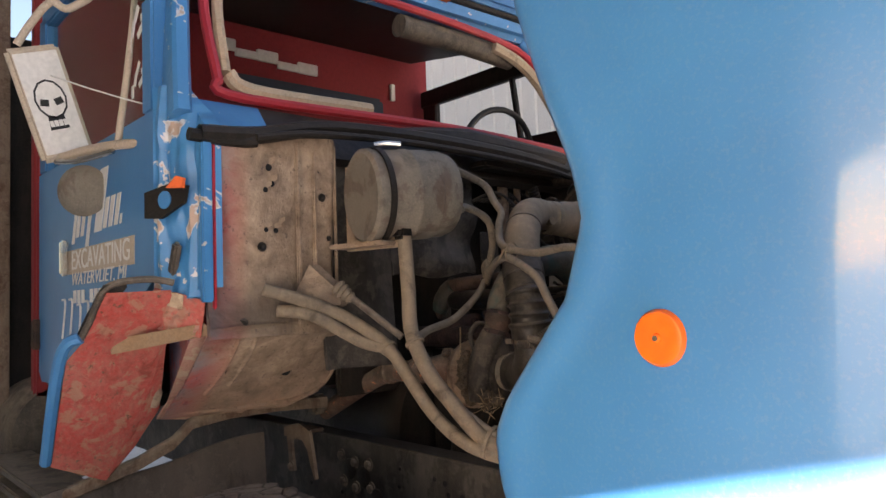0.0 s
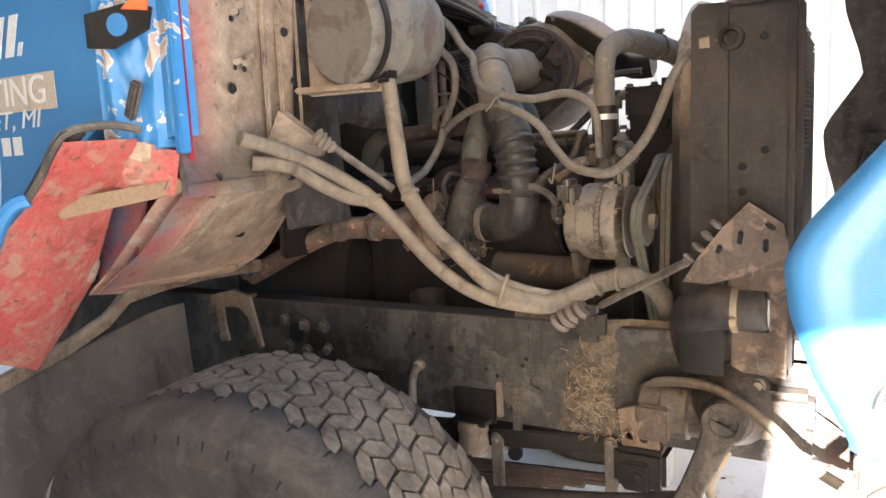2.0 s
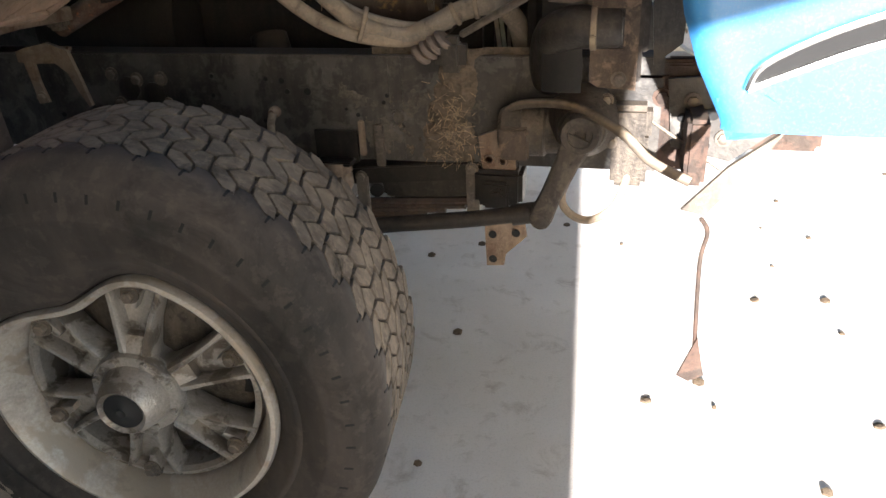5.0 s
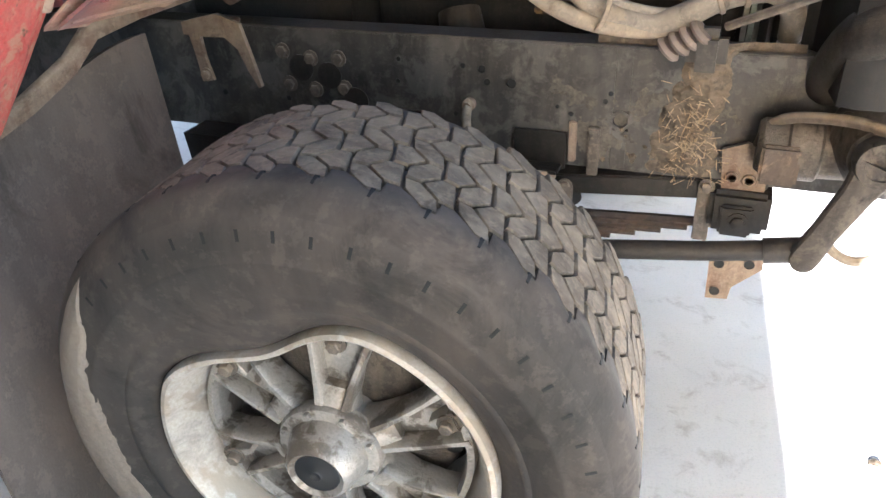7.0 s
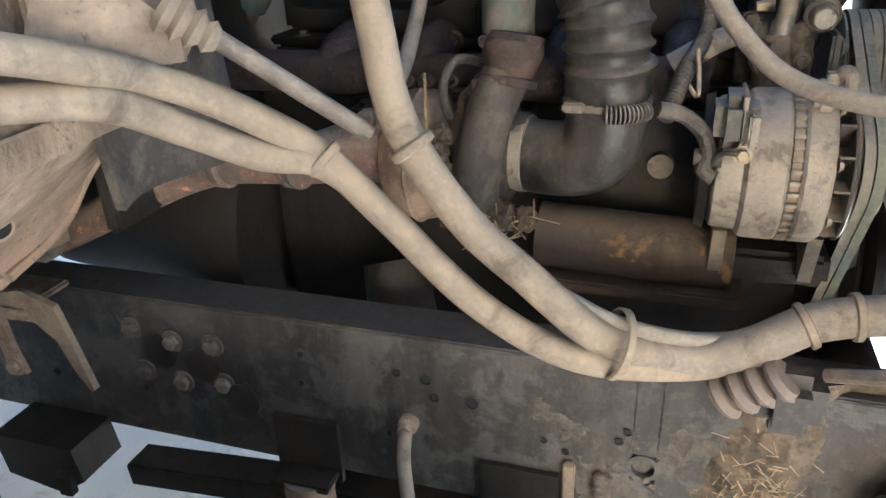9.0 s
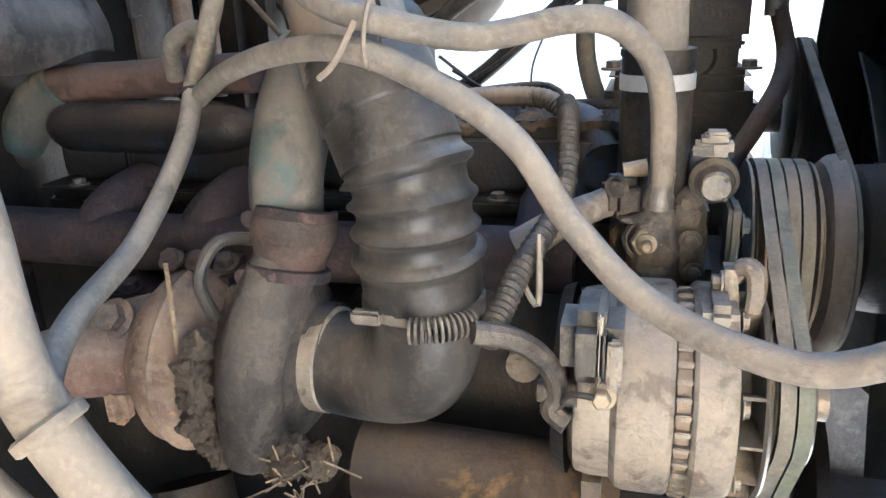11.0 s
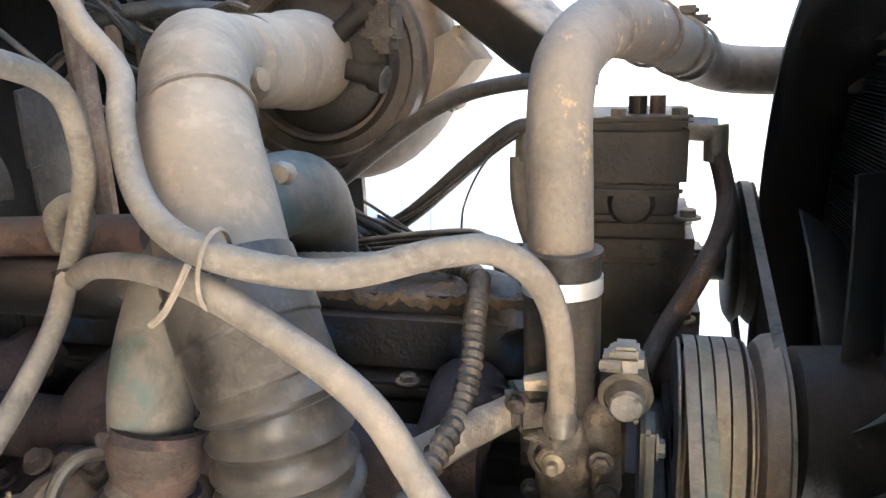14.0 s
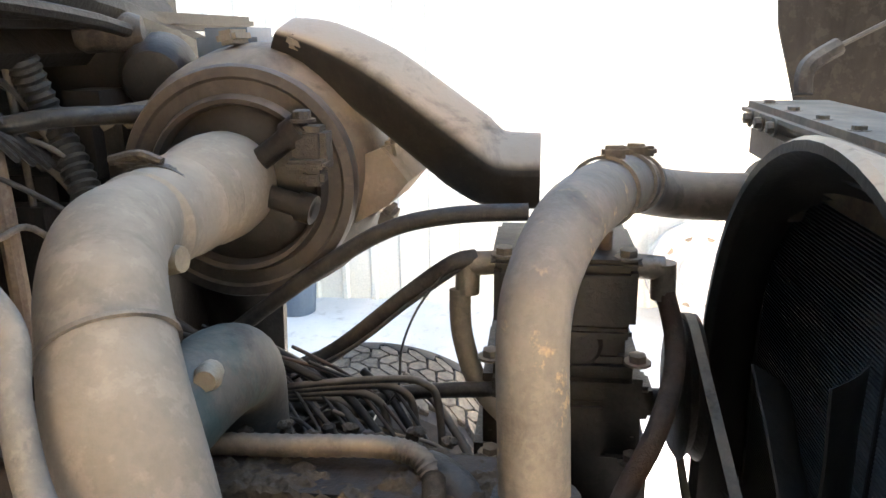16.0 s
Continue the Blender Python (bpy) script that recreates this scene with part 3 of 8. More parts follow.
def siding(name, x0, x1, y, height, pitch=0.229, rib=0.02):
    """Ribbed sheet-metal wall."""
    g, verts, faces = Geo(), [], []
    prof = []
    x = x0
    while x < x1:
        prof += [(x, 0), (x + pitch * 0.72, 0), (x + pitch * 0.8, -rib), (x + pitch * 0.92, -rib)]
        x += pitch
    prof.append((x, 0))
    for z in (0.0, height):
        verts += [(a, y + b, z) for a, b in prof]
    n = len(prof)
    faces = [(i, i + 1, n + i + 1, n + i) for i in range(n - 1)]
    verts += [(x0, y + 0.12, 0), (x, y + 0.12, 0), (x, y + 0.12, height), (x0, y + 0.12, height)]
    faces += [(2 * n, 2 * n + 3, 2 * n + 2, 2 * n + 1)]
    return g.add(verts, faces).to(name, "wall_metal")


tagged(siding("wall_far", -14.0, 10.0, 5.05, 5.2), "white ribbed sheet-metal building wall", "wall", kind="structure")
# unseen wall behind the camera, added to shade the yard but for its tall opening
rise = math.tan(radians(SUN_EL))
lintel = 1.24 + 3.2 * rise
near = [(-14.0, 0.0), (1.12, 0.0), (1.12, 1.5), (1.215, lintel - 0.1), (1.235, lintel + 0.045), (7.0, lintel + 1.67), (7.0, 8.5), (-14.0, 8.5)]
tagged(Geo().plate([(x, -4.0, z) for x, z in near], (0, -0.15, 0)).to("shade_wall", "wall_dull"), "unseen wall with a tall opening, added to cast the shade", "wall", kind="structure")

# an unseen slab, added to keep skylight off the engine bay
tagged(Geo().box((-6.4, -1.9, 5.6), (15.4, 4.2, 0.2), 0.02).to("shade_roof", "wall_dull"), "unseen roof slab, added to cut skylight over the engine bay", "roof", kind="structure")

# ---- the truck ----
truck = thing("dump_truck", "blue old dump truck with its hood tilted open", "truck")

# frame rails
for name, y0, s in (("frame_rail", 0.0, 1), ("frame_rail", 0.86, -1)):
    g = Geo()
    if s > 0:
        g.box((-1.351, 0.005, 0.9), (3.4, 0.01, 0.288), 0.003)
        g.box((0.7155, 0.005, 0.9), (0.669, 0.01, 0.288), 0.003)
        g.box((0.365, 0.005, 0.972), (0.034, 0.01, 0.144), 0.001)
        g.box((0.365, 0.005, 0.805), (0.034, 0.01, 0.098), 0.001)
        g.lathe((0.365, 0.0, 0.877), (0, -1, 0), [(0.0235, -0.008), (0.0235, 0.001), (0.017, 0.001), (0.016, -0.008)], 20)
    else:
        g.box((-1.0, y0 + s * 0.005, 0.9), (4.1, 0.01, 0.288), 0.003)
    for z in (0.759, 1.042):
        g.box((-1.0, y0 + s * 0.045, z), (4.1, 0.088, 0.009), 0.003)
    rail = g.to(name, "frame", truck, "dark grimy steel channel rail")
    if s > 0:
        near_rail = rail
for x, z, r in ((-0.01, 0.98, 0.007), (0.037, 0.975, 0.009), (0.05, 0.945, 0.008), (0.11, 0.946, 0.011), (-0.18, 0.93, 0.006), (-0.175, 0.985, 0.006), (0.25, 0.93, 0.006), (0.253, 0.885, 0.006), (0.329, 0.921, 0.006), (0.34, 0.94, 0.006), (-0.03, 0.86, 0.006), (-0.7, 0.86, 0.008), (0.22, 0.9, 0.005), (-0.5, 0.86, 0.007)):
    Geo().lathe((x, -0.002, z), (0, -1, 0), [(r, 0.002), (r * 0.9, 0.0), (0, -0.0005)], 12).to("bolt_hole", "grille_dark", near_rail)
for x, z in ((-0.42, 0.971), (-0.5, 0.985), (-0.49, 0.9), (-0.415, 0.89), (-0.34, 0.975), (-0.33, 0.9)):
    Geo().bolt((x, -0.001, z), (0, -1, 0), 0.014, 0.014).to("bolt", "steel", near_rail)
for x, z in ((-0.45, 0.945), (-0.37, 0.93), (-0.3, 0.87)):
    Geo().lathe((x, -0.001, z), (0, -1, 0), [(0.034, 0), (0.034, 0.004), (0.028, 0.006), (0, 0.006)], 20).to("frame_plug", "black", near_rail)
g = Geo().box((1.24, 0.03, 0.93), (0.38, 0.06, 0.22), 0.012)
g.to("frame_horn", "rust", truck, "rusty frame horn at the nose")
nose_plate = Geo().plate([(1.06, -0.02, 1.0), (1.3, -0.03, 1.02), (1.34, -0.03, 0.9), (1.22, -0.03, 0.8), (1.08, -0.02, 0.83)], (0, 0.012, 0)).to("horn_plate", "frame", truck, "dark bolted nose plate")
for x, z, r in ((1.1, 0.91, 0.012), (1.17, 0.92, 0.016), (1.27, 0.93, 0.012), (1.16, 0.84, 0.01), (1.22, 0.9, 0.008)):
    Geo().lathe((x, -0.032, z), (0, -1, 0), [(r, 0.001), (r * 0.9, 0.0), (0, 0.0)], 14).to("plate_hole", "grille_dark", nose_plate)
for x, z in ((1.12, 0.95), (1.24, 0.97), (1.2, 0.86), (1.12, 0.87)):
    Geo().bolt((x, -0.031, z), (0, -1, 0), 0.014, 0.014).to("bolt", "steel", truck)
# mounting straps and hangers on the near rail
Geo().box((0.31, -0.008, 0.8), (0.026, 0.012, 0.12), 0.003).to("strap", "steel", near_rail)
Geo().box((0.26, -0.008, 0.82), (0.018, 0.012, 0.1), 0.003).to("strap", "tan_rust", near_rail)
g = Geo().plate([(0.12, -0.012, 0.84), (0.245, -0.012, 0.84), (0.245, -0.012, 0.75), (0.2, -0.012, 0.73), (0.12, -0.012, 0.75)], (0, 0.01, 0))
g.box((0.182, -0.03, 0.757), (0.11, 0.06, 0.012), 0.003)
g.to("bump_stop_bracket", "black", truck)
for x in (0.185, -0.175):
    Geo().lathe((x, -0.03, 0.76), (0, 0, -1), [(0.0, 0), (0.042, 0), (0.043, 0.03), (0.036, 0.036), (0.042, 0.045), (0.043, 0.07), (0.034, 0.09), (0, 0.098)], 24).to("bump_stop", "tan_rust", truck, "dusty conical rubber bump stop")
g = Geo().plate([(-0.24, -0.012, 0.86), (-0.12, -0.012, 0.86), (-0.12, -0.012, 0.74), (-0.24, -0.012, 0.74)], (0, 0.01, 0))
g.box((-0.18, -0.03, 0.757), (0.11, 0.06, 0.012), 0.003)
g.to("bump_stop_bracket", "black", truck)
# rear spring hanger with a bracket, bolted to the rail
g = Geo().plate([(-0.79, -0.1, 0.77), (-0.61, -0.1, 0.77), (-0.6, -0.1, 0.7), (-0.66, -0.1, 0.66), (-0.78, -0.1, 0.68)], (0, 0.1, 0))
g.box((-0.63, -0.11, 0.7), (0.03, 0.02, 0.05), 0.004)
g.to("spring_hanger", "black", truck)
# curved gusset that carries the cab mount
g = Geo()
blade = [(-0.72, 1.07), (-0.684, 1.08), (-0.612, 1.095), (-0.55, 1.073), (-0.532, 1.004), (-0.512, 0.92), (-0.52, 0.915), (-0.545, 0.96), (-0.564, 1.01), (-0.598, 1.038), (-0.667, 1.036), (-0.72, 1.04)]
g.plate([(x, -0.1, z) for x, z in blade], (0, 0.012, 0))
g.plate([(-0.705, -0.098, 1.04), (-0.672, -0.098, 1.038), (-0.668, -0.098, 0.98), (-0.655, -0.098, 0.925), (-0.69, -0.098, 0.92), (-0.695, -0.098, 0.98)], (0, 0.01, 0))
g.box((-0.66, -0.05, 1.06), (0.1, 0.1, 0.012), 0.004)
g.bolt((-0.672, -0.099, 0.94), (0, -1, 0), 0.012, 0.012)
g.to("cab_mount_gusset", "tan_rust", truck, "dusty curved gusset under the cab")
# brake hose at the rail
g = Geo().tube([(0.006, -0.02, 0.885), (0.02, -0.07, 0.86), (0.05, -0.12, 0.76), (0.08, -0.16, 0.66), (0.085, -0.2, 0.58), (0.04, -0.25, 0.55)], 0.011)
g.to("brake_hose", "hose", truck)
Geo().lathe((0.006, 0.0, 0.888), (0, -1, 0), [(0, 0), (0.016, 0), (0.016, 0.016), (0.011, 0.02), (0.011, 0.03), (0, 0.03)], 12).to("brake_fitting", "tan_rust", truck)

# leaf spring, its clips and the plate behind it
spring = Geo().box((0.05, 0.03, 0.69), (1.3, 0.07, 0.05), 0.004, turned("Y", -5)).to("leaf_spring", "black", truck, "stacked steel leaf spring")
for i in range(6):
    x0, x1 = -0.5 + 0.05 * i, 0.6 - 0.06 * i
    Geo().tube([(x0, 0.03, 0.585 - 0.013 * i + 0.06 * (x0 - 0.05)), ((x0 + x1) / 2, 0.03, 0.6 - 0.013 * i), (x1, 0.03, 0.63 - 0.013 * i + 0.06 * (x1 - 0.5))], 0.012, 6, 4).to("leaf", "rust", spring)
for x in (0.25, 0.57):
    g = Geo().box((x, -0.012, 0.64 + 0.12 * (x - 0.25)), (0.035, 0.012, 0.14), 0.003)
    g.bolt((x, -0.018, 0.71 + 0.12 * (x - 0.25)), (0, -1, 0), 0.012, 0.012)
    g.to("spring_clip", "steel", spring)
g = Geo().box((0.645, 0.01, 0.7), (0.13, 0.1, 0.1), 0.012)
g.box((0.64, -0.045, 0.685), (0.07, 0.016, 0.075), 0.006)
g.bolt((0.645, -0.053, 0.685), (0, -1, 0), 0.016, 0.01)
g.to("spring_eye_block", "black", truck)
plate = Geo().plate([(0.6, -0.01, 0.6), (0.71, -0.01, 0.62), (0.72, -0.01, 0.55), (0.66, -0.01, 0.49), (0.655, -0.01, 0.455), (0.605, -0.01, 0.45)], (0, 0.008, 0)).to("steel_plate", "tan_rust", truck, "rusty drilled steel plate")
for x, z in ((0.624, 0.552), (0.69, 0.56), (0.624, 0.475)):
    Geo().lathe((x, -0.013, z), (0, -1, 0), [(0.012, 0.001), (0.011, 0), (0, 0)], 12).to("plate_hole", "grille_dark", plate)

# steering gear: box, arm and drag link
g = Geo().lathe((0.74, -0.05, 0.872), (1, 0, 0), [(0, -0.085), (0.05, -0.085), (0.058, -0.075), (0.06, -0.03), (0.066, -0.026), (0.066, 0.03), (0.058, 0.036), (0.056, 0.09), (0, 0.09)], 28)
g.lathe((0.866, -0.02, 0.905), (0, -1, 0), [(0, 0), (0.085, 0), (0.085, 0.07), (0.064, 0.1), (0.056, 0.13), (0, 0.13)], 30)
g.box((0.97, -0.04, 0.9), (0.12, 0.07, 0.09), 0.015)
gear = g.to("steering_box", "casting", truck, "greasy cast steering gear box")
for x, z in ((0.806, 0.955), (0.8, 0.85), (0.92, 0.965), (0.935, 0.86)):
    Geo().bolt((x, -0.088, z), (0, -1, 0), 0.011, 0.012).to("bolt", "steel", gear)
Geo().box((0.7, -0.112, 0.855), (0.075, 0.018, 0.085), 0.006).to("steering_bracket", "bracket_rust", truck, "rusty brown square plate")
g = Geo().plate([(0.59, -0.02, 0.84), (0.64, -0.02, 0.86), (0.69, -0.02, 0.84), (0.69, -0.02, 0.75), (0.6, -0.02, 0.75)], (0, 0.012, 0))
for x, z in ((0.619, 0.778), (0.655, 0.775)):
    g.lathe((x, -0.022, z), (0, -1, 0), [(0.016, 0), (0.014, 0.005), (0.009, 0.005), (0.008, -0.002), (0, -0.002)], 14)
g.to("frame_bracket", "tan_rust", truck, "rusty bolted bracket")
g = Geo()
g.lathe((0.866, -0.15, 0.905), (0, -1, 0), [(0, 0), (0.048, 0), (0.05, 0.03), (0.044, 0.042), (0.03, 0.042), (0.028, 0.034), (0.014, 0.034), (0.012, 0.026), (0, 0.026)], 30)
across = Vector((0.92, 0, -0.39))
bar(g, [(Vector(p), across * wd, Vector((0, 0.017, 0))) for p, wd in (((0.864, -0.172, 0.9), 0.042), ((0.84, -0.172, 0.84), 0.03), ((0.8, -0.17, 0.745), 0.026), ((0.776, -0.166, 0.685), 0.03))])
g.lathe((0.776, -0.12, 0.68), (0, -1, 0), [(0, 0), (0.026, 0), (0.03, 0.03), (0.026, 0.058), (0.012, 0.064), (0, 0.064)], 20)
g.to("pitman_arm", "volute", truck, "worn steel steering arm")
g = Geo().tube([(0.78, -0.14, 0.69), (0.6, -0.15, 0.66), (0.3, -0.18, 0.63), (0.05, -0.25, 0.6)], 0.022)
g.tube([(0.79, -0.14, 0.69), (0.7, -0.145, 0.675)], 0.028)
g.to("drag_link", "black", truck)

# front axle beam
g = Geo().box((0.0, 0.43, 0.5), (0.11, 1.9, 0.12), 0.02)
g.lathe((0.0, -0.62, 0.505), (0, 1, 0), [(0, 0), (0.2, 0), (0.2, 0.1), (0.1, 0.14), (0.1, 0.25), (0, 0.25)], 28)
g.to("axle_beam", "black", truck)
Geo().tube([(0.25, 0.1, 0.62), (0.1, 0.5, 0.62), (0.05, 1.2, 0.6)], 0.022).to("tie_rod", "black", truck)


def dent(q):
    """The kerb dent in the near wheel's lip, and the tyre bead pushed in with it."""
    x, y, z = q
    r = math.hypot(x, z)
    off = (math.degrees(math.atan2(z, x)) - 112 + 180) % 360 - 180
    d = math.cos(math.pi * off / 92) ** 2 if abs(off) < 46 else 0.0
    d *= max(0.0, min(1.0, (0.09 - y) / 0.09)) * max(0.0, min(1.0, (0.4 - r) / 0.07))
    return (x * (1 - 0.26 * d), y + 0.02 * d, z * (1 - 0.26 * d))


def wheel(side):
    """Steered front wheel: tyre, tread, rim, spoke centre. side: -1 near, 1 far."""
    w = new("front_wheel")
    w.parent = truck
    w["label"] = "muddy worn block-tread tyre on a dented cast spoke wheel" if side < 0 else "worn tyre across the engine bay"
    R = TYRE_R
    prof = [(0.3, 0.03), (0.318, -0.004), (0.33, -0.02), (0.346, -0.03), (0.36, -0.038), (0.364, -0.042), (0.372, -0.0445), (0.378, -0.043), (0.384, -0.0455), (0.4, -0.052), (0.425, -0.0545), (0.43, -0.057), (0.438, -0.057), (0.443, -0.0552), (0.46, -0.055), (0.485, -0.0495), (R - 0.04, -0.039), (R - 0.024, -0.02), (R - 0.013, 0.0), (R - 0.012, 0.06), (R - 0.01, 0.17), (R - 0.012, 0.28), (R - 0.022, 0.36), (R - 0.04, 0.375), (0.49, 0.39), (0.42, 0.4), (0.34, 0.38), (0.3, 0.33)]
    g = Geo().lathe((0, 0, 0), (0, 1, 0), prof, 128)
    if side < 0:
        g.v = [dent(q) for q in g.v]
    g.to("tyre", "tyre", w)
    # sipes and rings on the sidewall
    g = Geo()
    n = 52
    for k in range(n):
        a = k * math.tau / n
        c, s = math.cos(a), math.sin(a)
        g.add([(c * r - s * o, h, s * r + c * o) for r, h in ((R - 0.074, -0.054), (R - 0.056, -0.0495)) for o in (-0.003, 0.003)] + [(c * (R - 0.065), -0.052, s * (R - 0.065))], [(0, 1, 3, 2), (0, 2, 4), (1, 4, 3)])
    g.to("sidewall_notch", "groove", w)["kind"] = "stuff"
    # tread: staggered six-sided blocks between wide grooves
    n, flat, tip, h, first = 40, 0.32, 0.68, 0.032, 0.056
    pitch = math.tau / n
    sway = lambda y: 0.35 * (y - 0.17) + 0.03 * math.sin((y - first) / h * math.pi / 2)
    crown = lambda y: R - 1.1 * max(0.0, abs(y - 0.17) - 0.1) ** 2
    g = Geo()
    for j in range(9):
        for k in range(n):
            a0 = (k + 0.5 * (j % 2)) * pitch
            y0 = first + h * j
            ring = [(-tip / 2, 0.0), (-flat / 2, -h), (flat / 2, -h), (tip / 2, 0.0), (flat / 2, h), (-flat / 2, h)]
            top = []
            for lift, shrink in ((-0.014, 0.93), (-0.0025, 0.92), (0.0008, 0.84)):
                for a, y in ring:
                    yy = y0 + y * shrink
                    aa = a0 + a * pitch * (shrink - 0.02) + sway(yy)
                    rr = crown(yy) + lift
                    top.append((math.cos(aa) * rr, yy, math.sin(aa) * rr))
            g.add(top, [(12, 13, 14, 15, 16, 17)] + [(s_ * 6 + i, s_ * 6 + (i + 1) % 6, s_ * 6 + 6 + (i + 1) % 6, s_ * 6 + 6 + i) for s_ in (0, 1) for i in range(6)])
    tr = g.to("tread", "tread", w, "dusty worn tread blocks", sharp=30)
    tr["kind"] = "stuff"
    # rounded shoulder whose inner edge follows the blocks
    g, steps = Geo(), 8
    verts, faces = [], []
    for k in range(n * steps):
        u = (k % steps) / steps
        u = min(u, 1 - u)
        rise = max(0.0, min(1.0, (u - flat / 2) / (tip / 2 - flat / 2)))
        ye = first - h * 1.06 + h * rise
        aa = (k / steps) * pitch + sway(ye)
        for y, r in ((-0.044, R - 0.05), (-0.034, R - 0.034), (-0.02, R - 0.017), (-0.004, R - 0.0045), (min(0.012, ye - 0.006), R), (ye - 0.002, R + 0.0005), (ye, R - 0.001), (ye, R - 0.016)):
            verts.append((math.cos(aa) * r, y, math.sin(aa) * r))
    m, total = 8, n * steps * 8
    for k in range(n * steps):
        faces += [(k * m + i, k * m + i + 1, ((k + 1) * m + i + 1) % total, ((k + 1) * m + i) % total) for i in range(m - 1)]
    g.add(verts, faces)
    g.to("shoulder", "tyre", w, sharp=50)
    g = Geo()
    for k in range(n):
        a0 = k * pitch + sway(first - h)
        for da, y0, y1 in ((0.0, 0.004, first - h + 0.002),):
            for half in (0.0035,):
                p = [(y0, R - 0.0005, half * 0.6), (y1, R + 0.0012, half)]
                pts = []
                for y, r, wd in p:
                    for sgn in (-1, 1):
                        aa = a0 + da + sgn * wd / R
                        pts.append((math.cos(aa) * r, y, math.sin(aa) * r))
                pts += [(x * 0.985, y, z * 0.985) for x, y, z in pts]
                g.add(pts, [(0, 1, 3, 2), (0, 2, 6, 4), (1, 5, 7, 3), (0, 4, 5, 1), (2, 3, 7, 6)])
    g.to("shoulder_slot", "groove", w)["kind"] = "stuff"
    # dried mud on the rear of the sidewall, with a ragged edge
    if side < 0:
        span = [(130, 0.542), (140, 0.505), (148, 0.47), (158, 0.45), (168, 0.42), (180, 0.4), (200, 0.405), (225, 0.43), (250, 0.53)]
        skin = [(0.346, -0.03), (0.37, -0.042), (0.4, -0.052), (0.46, -0.055), (0.485, -0.0495), (0.505, -0.039), (0.521, -0.021), (0.5295, -0.008)]

        def crust(u, v):
            deg = 130 + 120 * u
            low = float(np.interp(deg, [p[0] for p in span], [p[1] for p in span])) + 0.018 * noise.noise((deg * 0.09, 1.7, 0.0)) + 0.008 * noise.noise((deg * 0.4, 0.2, 3.0))
            low = min(low, 0.528)
            r = low + (0.5295 - low) * v
            y = float(np.interp(r, [p[0] for p in skin], [p[1] for p in skin]))
            edge = min(1.0, v / 0.12, u / 0.04, (1 - u) / 0.04)
            lift = 0.001 + 0.004 * edge + 0.0025 * noise.noise((deg * 0.12, r * 40, 5.0)) * edge
            a = radians(deg)
            return (math.cos(a) * r, y - lift, math.sin(a) * r)

        Geo().grid(crust, 120, 24, (0, 0.006, 0)).to("mud_crust", "tyre_mud", w, "dried grey mud smeared over the sidewall")
    # rim with a bent lip
    prof = [(0.262, 0.2), (0.266, 0.06), (0.278, 0.02), (0.292, -0.01), (0.299, -0.024), (0.307, -0.031), (0.316, -0.029), (0.321, -0.018), (0.318, 0.005), (0.3, 0.03)]
    g = Geo().lathe((0, 0, 0), (0, 1, 0), prof, 128)
    if side < 0:
        g.v = [dent(q) for q in g.v]
    g.to("rim", "rim", w, "dented pale rim with chipped paint")
    # spoke centre: six forked arms on a felloe ring
    g = Geo()
    g.lathe((0, 0, 0), (0, 1, 0), [(0.244, 0.05), (0.25, 0.036), (0.262, 0.04), (0.262, 0.16), (0.246, 0.16), (0.244, 0.05)], 72)
    g.to("felloe", "wheel_cast", w)
    for k in range(6):
        a = radians(82 + 60 * k)
        out, side_v, deep = Vector((math.cos(a), 0, math.sin(a))), Vector((-math.sin(a), 0, math.cos(a))), Vector((0, 1, 0))
        g = Geo()
        bar(g, [(out * 0.06 + deep * 0.045, side_v * 0.042, deep * 0.04), (out * 0.11 + deep * 0.05, side_v * 0.036, deep * 0.034), (out * 0.135 + deep * 0.056, side_v * 0.036, deep * 0.026)])
        for sg in (-1, 1):
            bar(g, [(out * 0.1 + side_v * 0.024 * sg + deep * 0.046, side_v * 0.011, deep * 0.036), (out * 0.16 + side_v * 0.034 * sg + deep * 0.048, side_v * 0.0075, deep * 0.032), (out * 0.21 + side_v * 0.046 * sg + deep * 0.056, side_v * 0.007, deep * 0.03), (out * 0.252 + side_v * 0.058 * sg + deep * 0.066, side_v * 0.011, deep * 0.03)])
        bar(g, [(out * 0.12 + deep * 0.06, side_v * 0.032, deep * 0.012), (out * 0.19 + deep * 0.066, side_v * 0.042, deep * 0.01), (out * 0.252 + deep * 0.078, side_v * 0.058, deep * 0.012)])
        bar(g, [(out * 0.2 + deep * 0.048, side_v * 0.006, deep * 0.016), (out * 0.25 + deep * 0.056, side_v * 0.02, deep * 0.022)])
        g.to("spoke", "wheel_cast", w, "greasy cast forked spoke")
    g = Geo().lathe((0, 0, 0), (0, 1, 0), [(0.05, 0.075), (0.13, 0.085), (0.2, 0.1), (0.222, 0.112), (0.23, 0.13), (0.23, 0.26), (0.0, 0.26)], 40)
    g.to("brake_drum", "casting", w)
    for k in range(6):
        a = radians(52 + 60 * k)
        gg = Geo().lathe((0.205 * math.cos(a), 0.104, 0.205 * math.sin(a)), (-0.2 * math.cos(a), -1, -0.2 * math.sin(a)), [(0.03, -0.004), (0.028, 0.004), (0.0, 0.003)], 14)
        gg.to("drum_window", "grille_dark" if k % 2 else "steel", w)
    g = Geo().lathe((0, 0, 0), (0, 1, 0), [(0, -0.056), (0.01, -0.059), (0.014, -0.056), (0.042, -0.052), (0.044, -0.03)], 28)
    g.to("hub_window", "black_plain", w)
